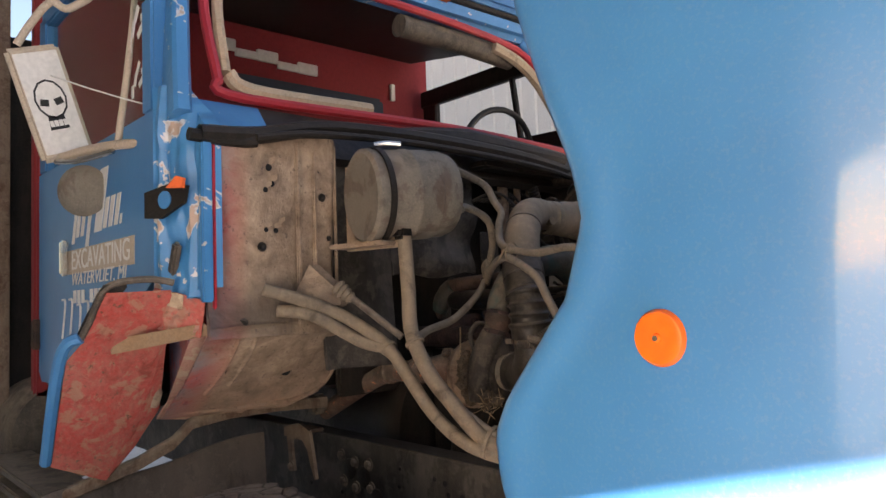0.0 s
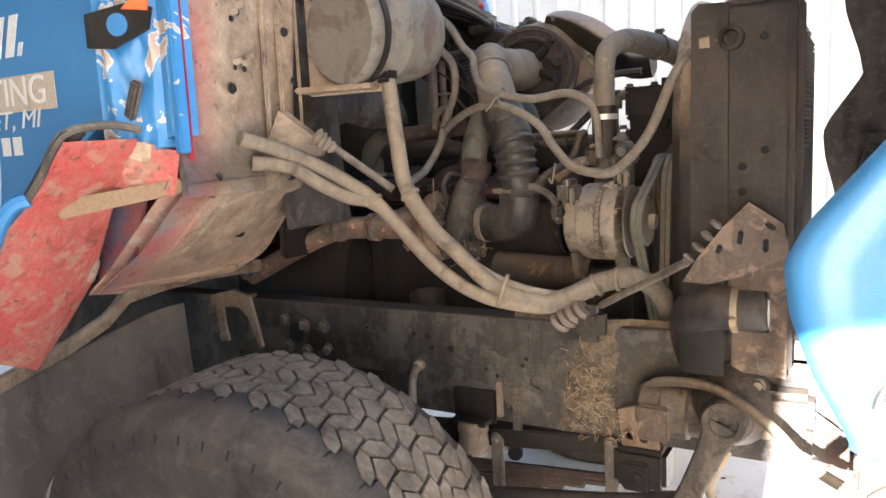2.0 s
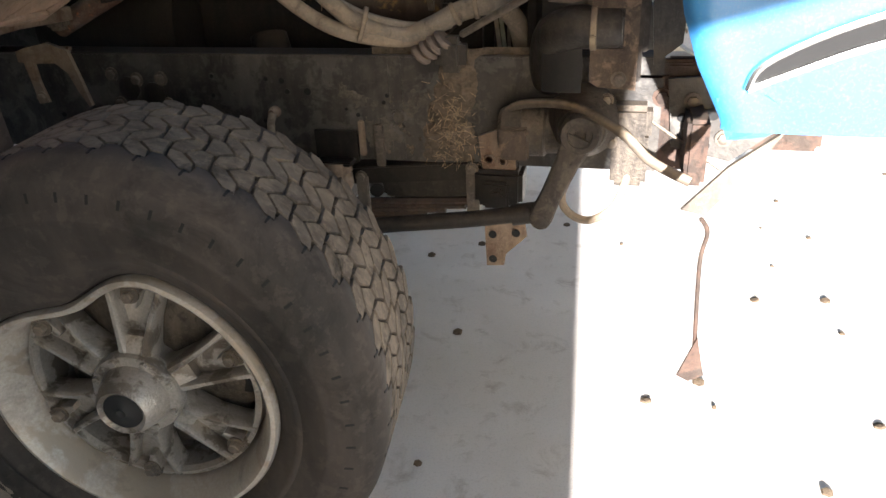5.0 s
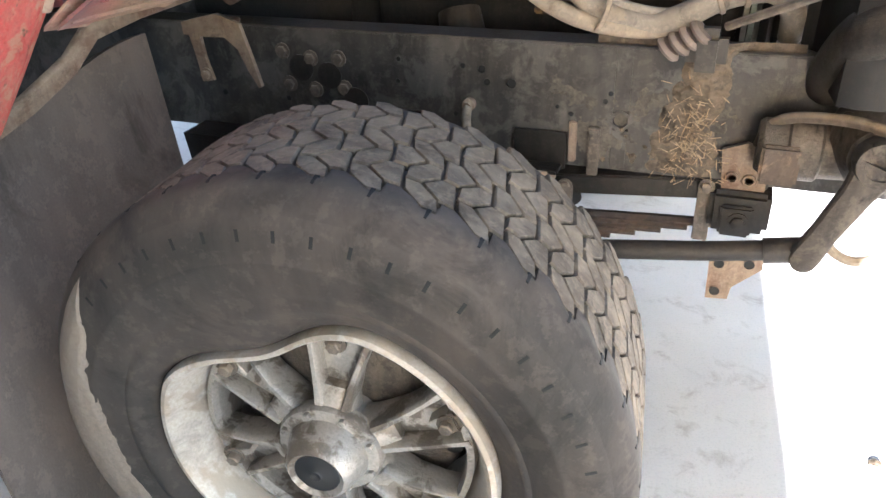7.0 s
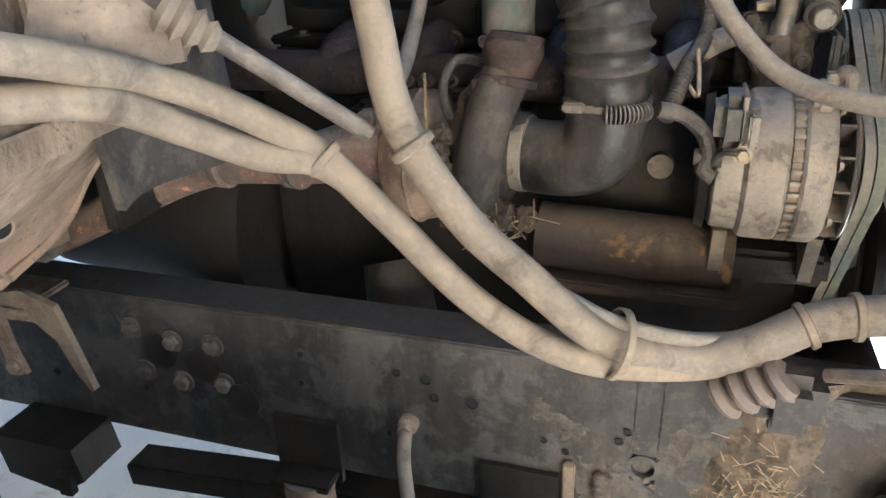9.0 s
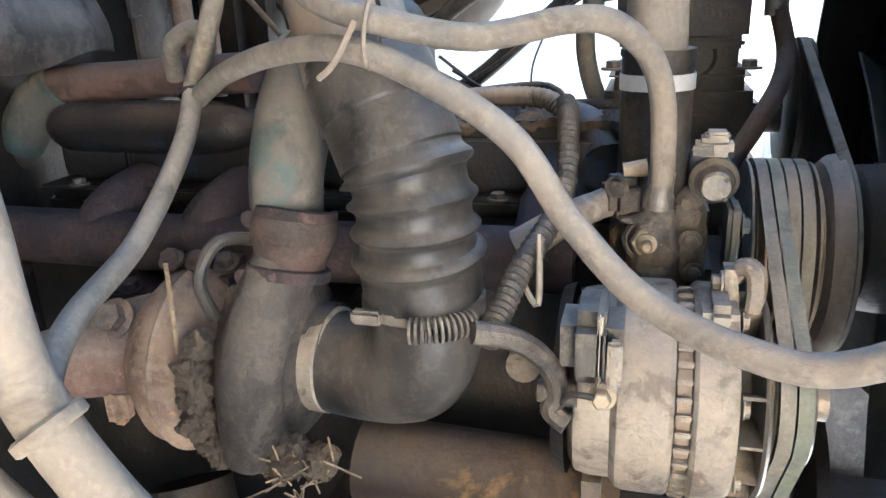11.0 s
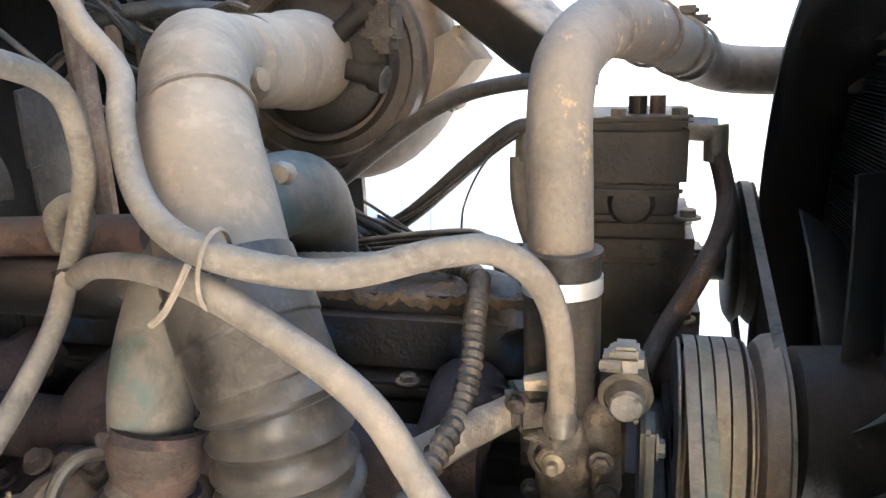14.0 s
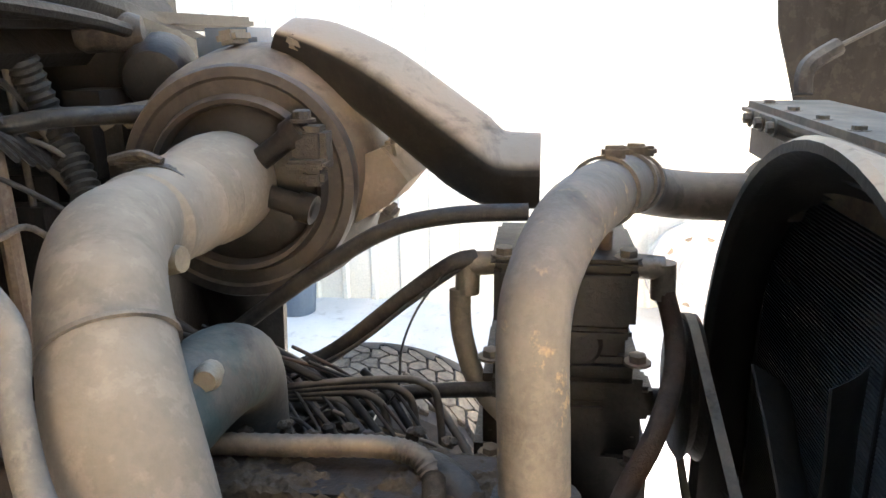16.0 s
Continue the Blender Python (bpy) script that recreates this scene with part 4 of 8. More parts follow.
    g = Geo().lathe((0, 0, 0), (0, 1, 0), [(0.043, -0.052), (0.052, -0.058), (0.06, -0.05), (0.072, -0.016), (0.077, 0.0), (0.096, 0.004), (0.1, 0.012), (0.1, 0.03), (0.086, 0.036), (0.09, 0.1), (0.11, 0.16), (0.11, 0.22), (0.0, 0.22)], 44)
    g.to("hub_cap", "wheel_cast", w, "worn metal hub cap with a dark centre")
    for k in range(8):
        a = radians(20 + 45 * k)
        Geo().bolt((math.cos(a) * 0.087, 0.005, math.sin(a) * 0.087), (0, -1, 0), 0.008, 0.011, False).to("hub_bolt", "wheel_cast", w)
    for k in range(6):
        a = radians(82 + 60 * k)
        ca, sa = math.cos(a), math.sin(a)
        g = Geo().box((ca * 0.248, 0.036, sa * 0.248), (0.026, 0.03, 0.04), 0.008, turned("Y", -82 - 60 * k))
        g.bolt((ca * 0.236, 0.03, sa * 0.236), (0, -1, 0), 0.013, 0.02)
        g.to("rim_clamp", "steel", w)
    return w


TYRE_R = 0.545
near_wheel = wheel(-1)
near_wheel.matrix_world = Matrix.Translation((0, -0.805, 0.505)) @ turned("Z", 5.7) @ turned("X", 1.0)
far_wheel = copy_thing(near_wheel, Matrix.Translation((0.0, 1.82, 0.51)) @ turned("Z", 180) @ turned("Y", 11))
far_wheel["label"] = "worn block-tread tyre on the far side of the engine"

# ---- cab ----
DOOR_Y = -0.68
door = Geo()
door.plate([(-1.64, DOOR_Y, 1.27), (-1.6, DOOR_Y, 1.235), (-0.66, DOOR_Y, 1.235), (-0.62, DOOR_Y, 1.3), (-0.47, DOOR_Y, 1.54), (-0.36, DOOR_Y, 1.6), (-0.36, DOOR_Y, 2.06), (-1.64, DOOR_Y, 2.06)], (0, 0.05, 0))
for x0, x1, z0, z1 in ((-1.64, -1.54, 2.06, 2.7), (-0.46, -0.38, 2.06, 2.4)):
    door.box(((x0 + x1) / 2, DOOR_Y + 0.025, (z0 + z1) / 2), (x1 - x0, 0.05, z1 - z0), 0.008)
door.box((-1.05, DOOR_Y + 0.025, 2.7), (1.1, 0.05, 0.08), 0.008)
door = door.to("cab_door", "blue_dull", truck, "faded blue cab door with white lettering")
Geo().box((-1.0, DOOR_Y + 0.03, 2.37), (1.1, 0.006, 0.62), 0.0).to("door_glass", "glass", door)
g = Geo().box((-1.225, DOOR_Y - 0.012, 1.7), (0.03, 0.03, 0.13), 0.008)
g.box((-1.2, DOOR_Y - 0.02, 1.7), (0.012, 0.02, 0.12), 0.004)
g.to("door_handle", "chrome", door, "chrome door handle")
Geo().box((-1.645, DOOR_Y - 0.01, 1.42), (0.05, 0.03, 0.12), 0.006).to("hinge", "rust", door)


def words(text, size, x, z, name, italic=0.0, width=None, mat="white"):
    c = bpy.data.curves.new(name, "FONT")
    c.body, c.size, c.extrude, c.shear, c.align_x = text, size, 0.0008, italic, "LEFT"
    o = new(name, c)
    bpy.context.view_layer.update()
    me = bpy.data.meshes.new_from_object(o)
    bpy.data.objects.remove(o)
    if width:
        xs = [q.co.x for q in me.vertices]
        k = width / (max(xs) - min(xs))
        for q in me.vertices:
            q.co.x *= k
    for q in me.vertices:
        q.co = Vector((x + q.co.x, DOOR_Y - 0.003 - q.co.z, z + q.co.y))
    me.materials.append(M[mat])
    o = new(name, me)
    o.parent = door
    return o


Geo().box((-0.875, DOOR_Y - 0.001, 1.682), (0.7, 0.002, 0.085), 0).to("lettering_band", "cream", door)
words("EXCAVATING", 0.095, -1.17, 1.655, "lettering", 0.0, 0.6)
words("WATERVLIET, MI", 0.062, -1.17, 1.6, "lettering", 0.25, 0.57)
# the firm's script, the telephone line and chalk marks as plain strokes
for k, (x, h, wd, z) in enumerate(((-1.165, 0.15, 0.03, 1.745), (-1.115, 0.085, 0.034, 1.765), (-1.06, 0.085, 0.034, 1.765), (-1.005, 0.13, 0.034, 1.725), (-0.905, 0.2, 0.075, 1.765), (-0.815, 0.095, 0.034, 1.77), (-0.762, 0.095, 0.036, 1.77), (-0.705, 0.095, 0.034, 1.77), (-0.655, 0.03, 0.016, 1.77))):
    y, lean = DOOR_Y - 0.001, 0.38 * h
    g = Geo().plate([(x, y, z), (x + wd, y, z), (x + wd + lean, y, z + h), (x + lean, y, z + h)], (0, -0.002, 0))
    g.to("script_bar", "white", door)
for k in range(10):
    if k not in (3, 7):
        Geo().box((-1.13 + 0.048 * k, DOOR_Y - 0.002, 1.558), (0.034, 0.002, 0.045), 0).to("number_bar", "white", door)
for k in range(5):
    Geo().box((-1.14 + 0.05 * k, DOOR_Y - 0.002, 1.335), (0.036, 0.002, 0.034), 0).to("number_bar", "white", door)
g = Geo()
for k, (a, b) in enumerate(((0, 0.12), (0.09, 0.12), (0.19, 0.1), (0.28, 0.11), (0.38, 0.12), (0.46, 0.11))):
    x = -1.29 + a
    g.tube([(x, DOOR_Y - 0.002, 1.43 + b), (x + 0.04, DOOR_Y - 0.002, 1.44 + b * 0.8), (x + 0.01 * (k % 3), DOOR_Y - 0.002, 1.41)], 0.004, 6)
g.to("chalk_mark", "white", door, "faint chalk strokes")["kind"] = "stuff"

# cab shell: cowl side, pillars, roof, back and floor
def cowl(u, v):
    low = 1.5 + 0.045 * noise.noise((u * 4.0, 0.3, 2.0)) + 0.05 * u
    z = low + (2.12 - 0.12 * max(0.0, (u - 0.4) / 0.6) - low) * v
    dent = 0.016 * noise.noise((u * 2.6, z * 7.0, 3.3)) + 0.006 * noise.noise((u * 7.0, z * 18.0, 1.1))
    fold = 0.012 * max(0.0, 1 - abs(u - 0.22 - 0.1 * math.sin(z * 6)) / 0.12) - 0.01 * max(0.0, 1 - abs(u - 0.8) / 0.1)
    return Vector((-0.36 + 0.15 * u, -0.685 + 0.085 * u, z)) + Vector((0.49, -0.87, 0)) * (dent + fold) * min(1.0, 8 * u, 8 * (1 - u))


shell = Geo().grid(cowl, 40, 110, (0.01, 0.04, 0)).to("cowl_side", "chipped", truck, "chipped blue cowl side with bare patches")
g = Geo().box((-0.205, -0.603, 1.745), (0.022, 0.03, 0.45), 0.004)
g.to("cowl_seam", "pillar", truck)
Geo().box((-0.205, -0.582, 1.735), (0.01, 0.012, 0.47), 0.004).to("red_seal", "red_trim", truck, "thin red seal along the firewall edge")
# bent lamp bracket on the cowl side
g = Geo().plate([(-0.35, -0.705, 1.752), (-0.3, -0.68, 1.748), (-0.225, -0.647, 1.785), (-0.215, -0.642, 1.83), (-0.262, -0.663, 1.842), (-0.35, -0.705, 1.822)], (0.004, -0.01, 0))
br = g.to("lamp_bracket", "black", truck, "bent black bracket left from a lamp")
Geo().lathe((-0.282, -0.682, 1.797), (0.35, -0.9, 0), [(0, 0.004), (0.024, 0.004), (0.024, 0.0)], 20).to("bracket_hole", "blue_dull", br)
Geo().plate([(-0.262, -0.68, 1.826), (-0.215, -0.656, 1.822), (-0.212, -0.654, 1.848), (-0.232, -0.664, 1.856)], (0.003, -0.01, 0)).to("orange_tab", "orange_dull", br)
g = Geo().box((-0.29, -0.655, 1.64), (0.03, 0.02, 0.09), 0.006, turned("Y", 25))
g.to("bare_clip", "steel", truck)
# A pillar, windscreen frame and roof
g = Geo()
bar(g, [(Vector(p), Vector((0.075, -0.012, 0.02)), Vector((0.0, 0.03, 0.0))) for p in ((-0.31, -0.635, 2.02), (-0.33, -0.63, 2.15), (-0.37, -0.615, 2.3), (-0.44, -0.585, 2.5), (-0.51, -0.53, 2.69))])
g.tube([(-0.4, 1.33, 2.08), (-0.43, 1.3, 2.25), (-0.48, 1.16, 2.5), (-0.53, 1.02, 2.64)], 0.03, 12)
g.plate([(-0.21, -0.6, 1.95), (-0.212, -0.38, 1.95), (-0.332, -0.38, 2.1), (-0.33, -0.6, 2.1)], (-0.02, 0, -0.02))
g.box((-0.53, 0.3, 2.68), (0.1, 1.6, 0.09), 0.03)
g.to("windscreen_frame", "pillar", truck, "faded blue windscreen surround")
Geo().plate([(-0.212, -0.38, 1.95), (-0.24, 1.33, 1.93), (-0.37, 1.33, 2.1), (-0.332, -0.38, 2.1)], (-0.02, 0, -0.02)).to("cowl_top", "black", truck, "dark dusty cowl below the windscreen")
g = Geo()
ring = [(-0.345, -0.5, 2.17), (-0.335, -0.42, 2.125), (-0.335, 0.43, 2.14), (-0.375, 1.18, 2.13), (-0.405, 1.275, 2.15), (-0.435, 1.12, 2.42), (-0.455, 0.98, 2.55), (-0.47, 0.8, 2.6), (-0.475, 0.3, 2.63), (-0.47, -0.3, 2.62), (-0.43, -0.5, 2.5), (-0.345, -0.5, 2.17)]
g.tube(ring, 0.016, 8)
g.to("windscreen_gasket", "red_trim", truck, "red windscreen surround trim")
g = Geo()
g.tube([(-0.36, -0.46, 2.2), (-0.35, -0.38, 2.155), (-0.35, 0.05, 2.16)], 0.024, 8)
g.tube([(-0.36, -0.47, 2.2), (-0.43, -0.46, 2.45), (-0.48, -0.38, 2.58)], 0.018, 8)
g.to("inner_trim", "beige", truck, "peeling beige inner windscreen trim")
Geo().tube([(-0.42, 1.24, 2.15), (-0.45, 1.09, 2.4), (-0.47, 0.96, 2.52), (-0.48, 0.8, 2.57)], 0.024, 8).to("inner_trim", "beige", truck)
Geo().tube([(-0.53, 0.33, 2.575), (-0.53, 0.65, 2.57), (-0.53, 0.95, 2.555)], 0.045, 14).to("sun_visor", "steel", truck, "grey rolled sun visor")
Geo().box((-0.5, 0.53, 2.735), (0.06, 0.1, 0.035), 0.012).to("roof_marker", "orange", truck, "orange roof marker lamp")
Geo().box((-1.15, 0.4, 2.9), (1.32, 2.1, 0.06), 0.02, turned("Y", 9)).to("cab_roof", "blue_dull", truck)
Geo().box((-1.15, 0.4, 2.86), (1.25, 2.0, 0.02), 0.005, turned("Y", 9)).to("headliner", "black", truck)
Geo().box((-1.8, 0.43, 2.1), (0.06, 2.2, 1.9), 0.01).to("cab_back", "red_cloth", truck, "dark red padded cab back wall")
Geo().box((-1.74, 0.68, 2.62), (0.05, 0.95, 0.12), 0.04).to("rear_ledge", "navy", truck)
Geo().box((-1.25, 0.43, 1.22), (1.1, 2.1, 0.04), 0.005).to("cab_floor", "black", truck)
g = Geo()
g.plate([(-1.7, 1.5, 1.24), (-0.42, 1.4, 1.24), (-0.42, 1.4, 2.3), (-1.7, 1.5, 2.36)], (0, -0.04, 0))
g.box((-1.68, 1.48, 2.5), (0.12, 0.04, 0.5), 0.006)
g.box((-1.1, 1.47, 2.72), (1.3, 0.04, 0.1), 0.006)
g.box((-0.98, 1.47, 2.55), (0.03, 0.03, 0.55), 0.006, turned("Y", -8))
g.to("far_door", "black", truck)
Geo().box((-0.55, 0.43, 2.03), (0.4, 2.1, 0.14), 0.04).to("dashboard", "black", truck, "dark dashboard")
g = Geo().tube([(-0.62 + 0.04 * math.sin(k * 0.524), 0.95 + 0.22 * math.cos(k * 0.524), 2.14 + 0.2 * math.sin(k * 0.524)) for k in range(13)], 0.014, 10, 3)
g.tube([(-0.62, 0.74, 2.14), (-0.62, 0.95, 2.14), (-0.62, 1.16, 2.14)], 0.01, 8)
g.to("steering_wheel", "black_plain", truck, "black steering wheel")
for yy in (-0.1, 0.95):
    Geo().box((-1.2, yy, 1.7), (0.5, 0.55, 0.9), 0.08).to("seat", "red_cloth", truck)
g = Geo()
for k in range(5):
    g.box((-1.755, 0.18 + 0.12 * k, 2.825 - 0.012 * k - 0.02 * (k % 2)), (0.02, 0.122, 0.06 - 0.02 * (k % 2)), 0.004)
g.to("pink_bracket", "white", truck, "pale bracket on the cab back wall")
Geo().box((-1.755, 1.24, 2.74), (0.02, 0.03, 0.1), 0.004).to("clip", "white", truck)
# dark air filter bar and wiper on the scuttle
Geo().tube([(-0.24, 0.02, 2.05), (-0.25, 0.4, 2.07), (-0.26, 0.95, 2.06)], [0.02, 0.05, 0.03], 10).to("scuttle_seal", "black", truck)
g = Geo().tube([(-0.2, -0.62, 1.97), (-0.2, -0.45, 1.985), (-0.18, -0.2, 2.03), (-0.17, 0.3, 2.035), (-0.19, 0.8, 2.01), (-0.22, 1.3, 1.93)], 0.025, 8)
g.tube([(-0.17, -0.47, 1.97), (-0.15, -0.25, 2.0), (-0.15, 0.2, 2.01), (-0.16, 0.8, 1.98), (-0.2, 1.2, 1.9)], 0.012, 8)
g.to("cowl_weatherstrip", "black", truck, "torn black cowl weatherstrip")
Geo().tube([(-0.2, -0.65, 1.965), (-0.2, -0.52, 1.96), (-0.19, -0.46, 1.965)], 0.018, 8).to("strip_end", "black", truck)

# firewall with its pressed lower part
fw = Geo()
TOE_OUT = [(0.0, -0.215, -0.59, 1.45), (0.5, -0.4, -0.59, 1.29), (1.0, -0.59, -0.58, 1.185)]
TOE_IN = [(0.0, -0.24, -0.17, 1.45), (0.3, -0.32, -0.1, 1.4), (0.6, -0.455, -0.05, 1.29), (0.8, -0.475, -0.1, 1.225), (1.0, -0.475, -0.22, 1.19)]


def on_line(line, v):
    return Vector([float(np.interp(v, [p[0] for p in line], [p[k] for p in line])) for k in (1, 2, 3)])


def toe(u, v):
    """The sloping toe panel: straight along the cowl, curled back round the wheel arch."""
    p = on_line(TOE_OUT, v).lerp(on_line(TOE_IN, v), u)
    swell = max(0.0, 1 - ((u - 0.55) / 0.45) ** 2)
    p += Vector((0.045, -0.01, 0.012)) * swell * math.sin(math.pi * min(1.0, 0.15 + v * 0.85))
    crease = 0.012 * math.exp(-((u - 0.8 + 0.1 * v) / 0.035) ** 2) - 0.01 * math.exp(-((u - 0.72 + 0.1 * v) / 0.03) ** 2)
    return tuple(p + Vector((0.7, -0.2, 0.6)) * crease)


def toe_near(x, y, z):
    """The place on the toe panel next to a point."""
    return min((toe(a / 60, b / 60) for a in range(61) for b in range(61)), key=lambda q: (Vector(q) - Vector((x, y, z))).length)


def upper(u, v):
    y = -0.59 + 0.42 * u
    bend = max(0.0, (u - 0.9) / 0.1) ** 2
    return (-0.215 - 0.012 * math.sin(v * 5) - 0.006 * math.sin(u * 9 + v * 3) - 0.05 * bend, y, 1.42 + 0.58 * v)


fw.grid(upper, 40, 16, (-0.02, 0, 0))
fw.grid(toe, 70, 30, (-0.012, 0, -0.014))
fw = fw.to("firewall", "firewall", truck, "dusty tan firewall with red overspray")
g = Geo()
g.tube([toe(0.22, 0.12), toe(0.2, 0.4), toe(0.17, 0.7)], 0.01, 8)
g.tube([toe(0.34, 0.1), toe(0.32, 0.35), toe(0.28, 0.62)], 0.01, 8)
g.tube([toe(0.04, 0.98), toe(0.3, 0.985), toe(0.6, 0.985), toe(0.97, 0.985)], 0.009, 8)
g.tube([toe(0.985, 0.02), toe(0.985, 0.3), toe(0.985, 0.6), toe(0.985, 0.8), toe(0.985, 0.98)], 0.008, 8)
stamp = g.to("firewall_rib", "firewall", fw)
stamp["kind"] = "stuff"
# thin dark strips drawn along the toe panel's creases
for path in ([(0.8, 0.16), (0.77, 0.3), (0.7, 0.42)], [(0.66, 0.46), (0.6, 0.6), (0.54, 0.74)], [(0.2, 0.2), (0.22, 0.5), (0.2, 0.8)]):
    Geo().tube([Vector(toe(u, v)) + Vector((0.002, -0.001, 0.002)) for u, v in path], [0.0012, 0.0035, 0.0012], 6).to("crease_line", "grille_dark", fw)
for y, z, r in ((-0.241, 1.822, 0.013), (-0.25, 1.9, 0.008), (-0.22, 1.7, 0.008), (-0.44, 1.67, 0.014)):
    Geo().lathe((-0.208, y, z), (1, 0, 0), [(r, 0.0), (r * 0.8, 0.005), (r * 0.4, 0.004), (0.0, 0.001)], 12).to("grommet", "black", fw)
# bent tabs and torn clips on the sheet
for y, z, s_, a in ((-0.4, 1.735, 0.02, 30), (-0.385, 1.75, 0.016, -20), (-0.43, 1.735, 0.018, 60), (-0.42, 1.92, 0.026, 15), (-0.41, 1.87, 0.022, -35), (-0.43, 1.85, 0.02, 50)):
    Geo().plate([(-0.21, y, z), (-0.2, y + s_ * 0.7, z + s_ * 0.3), (-0.196, y + s_ * 0.6, z - s_ * 0.4), (-0.208, y + 0.004, z - s_ * 0.7)], Vector((0.004, 0.002 + 0.001 * a / 30, 0.003))).to("bent_tab", "firewall", fw)
    Geo().lathe((-0.2035, y + s_ * 0.1, z - s_ * 0.9), (1, 0, 0), [(s_ * 0.4, 0.0), (s_ * 0.3, 0.002), (0, 0.001)], 9).to("torn_hole", "grille_dark", fw)
for y0, y1, d in ((-0.33, -0.315, 0.012), (-0.275, -0.262, 0.014), (-0.2, -0.19, 0.01)):
    Geo().box((-0.212 + d / 2, (y0 + y1) / 2, 1.715), (d, y1 - y0, 0.54), 0.004).to("pressed_rib", "firewall", fw)
for x, y, z in ((-0.23, -0.237, 1.449), (-0.402, -0.265, 1.294)):
    q = Vector(toe_near(x, y, z)) + Vector((0.003, -0.002, 0.003))
    Geo().lathe(q, (0.75, -0.45, 0.5), [(0.021, -0.004), (0.0195, 0.003), (0.0165, 0.0025)], 18).to("hole_lip", "firewall", fw)
    Geo().lathe(q, (0.75, -0.45, 0.5), [(0.0168, 0.002), (0.01, 0.0015), (0, 0.0015)], 18).to("firewall_hole", "grille_dark", fw)
# set-back sooty panel, its colour darkened further for the shade there
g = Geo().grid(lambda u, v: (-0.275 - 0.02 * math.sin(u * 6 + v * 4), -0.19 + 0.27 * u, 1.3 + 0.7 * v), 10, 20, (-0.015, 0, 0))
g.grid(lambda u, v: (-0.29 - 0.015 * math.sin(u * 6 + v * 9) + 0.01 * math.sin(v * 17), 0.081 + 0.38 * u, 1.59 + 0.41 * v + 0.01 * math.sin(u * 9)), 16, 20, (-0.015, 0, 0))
g.to("shaded_sooty_panel", "dark_tone", fw, "sooty dust-streaked inner firewall panel, darkened for the recess shade")
# black panel in place of the far recess's shade, with flaps, posts and wiring
Geo().box((-0.44, 0.72, 1.6), (0.03, 1.55, 0.82), 0.01).to("recess_shade_panel", "black", truck)
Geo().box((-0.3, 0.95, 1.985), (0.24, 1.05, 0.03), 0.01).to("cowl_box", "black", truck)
for k, (y, z, h) in enumerate(((0.485, 1.69, 0.1), (0.49, 1.58, 0.12))):
    Geo().grid(lambda u, v: (-0.235 + 0.01 * math.sin(u * 3), y - 0.04 + 0.085 * u, z - h / 2 + h * v + 0.004 * math.sin(u * 7)), 6, 6, (-0.006, 0, 0)).to("rubber_flap", "rubber", truck, "hanging black rubber flap")
for y, r, m_ in ((0.6, 0.02, "tan_rust"), (0.68, 0.014, "tan_rust"), (0.74, 0.0055, "hose_dark")):
    Geo().tube([(-0.27, y, 1.95), (-0.265, y + 0.005, 1.75), (-0.26, y, 1.5)], r, 10).to("conduit", m_, truck)
Geo().ribbed([(-0.25, 0.75, 1.93), (-0.24, 0.77, 1.86), (-0.2, 0.76, 1.78), (-0.17, 0.74, 1.72)], 0.022, 0.008, 0.1).to("wiring_conduit", "rubber", truck, "ribbed black wiring conduit")
random.seed(3)
for k in range(9):
    y = 0.55 + 0.03 * k
    Geo().tube([(-0.33, y - 0.1, 1.85 + 0.012 * k), (-0.27, y, 1.9 - 0.02 * (k % 3)), (-0.23, y + 0.06, 1.86 - 0.015 * k), (-0.22, y + 0.12, 1.8 - 0.01 * k)], 0.005, 6).to("wire", "rubber", truck)
g = Geo().lathe((-0.2, 0.9, 1.965), (0.9, 0.3, 0.05), [(0, -0.05), (0.026, -0.05), (0.03, -0.04), (0.03, 0.03), (0.022, 0.05), (0, 0.05)], 20)
g.to("relay_can", "casting", truck)
Geo().tube([(-0.3, 0.8, 1.83), (-0.15, 0.86, 1.84), (-0.02, 0.95, 1.87)], 0.02, 12).to("heater_pipe", "duct", truck)
Geo().box((-0.02, 0.98, 1.94), (0.1, 0.14, 0.06), 0.015).to("washer_bottle", "bucket", truck, "pale blue plastic reservoir")
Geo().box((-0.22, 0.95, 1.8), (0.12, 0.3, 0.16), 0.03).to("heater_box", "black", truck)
# black box added to darken the gap where the far wall shone through
Geo().box((-0.3, 1.08, 1.5), (0.2, 0.7, 0.52), 0.04).to("gap_filler_box", "black", truck, "added black box that hides the bright wall behind the engine")
# black sheet added below the air cleaner to stand for the dark there
Geo().grid(lambda u, v: (-0.24 + 0.22 * u - 0.02 * v, 1.1 + 0.03 * math.sin(5 * u + 3 * v), 1.28 + 0.36 * v * (1 - 0.3 * u)), 12, 8, (0, 0.02, 0)).to("gap_filler_sheet", "black", truck, "added black sheet closing the bright gap behind the engine")
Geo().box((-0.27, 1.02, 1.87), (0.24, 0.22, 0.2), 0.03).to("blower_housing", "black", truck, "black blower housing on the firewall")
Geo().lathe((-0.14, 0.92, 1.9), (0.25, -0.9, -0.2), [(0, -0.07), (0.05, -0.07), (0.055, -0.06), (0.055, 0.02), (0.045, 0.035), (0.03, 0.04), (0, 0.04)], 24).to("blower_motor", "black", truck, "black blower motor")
# left-hand lower panel of the cab, patched
g = Geo().plate([toe(0.22, 0.2), toe(0.55, 0.14), toe(0.6, 0.3), toe(0.42, 0.62), toe(0.16, 0.5)], (0.012, 0, 0.014))
g.to("patch_panel", "patch_grey", truck, "grey-blue stained patch panel")
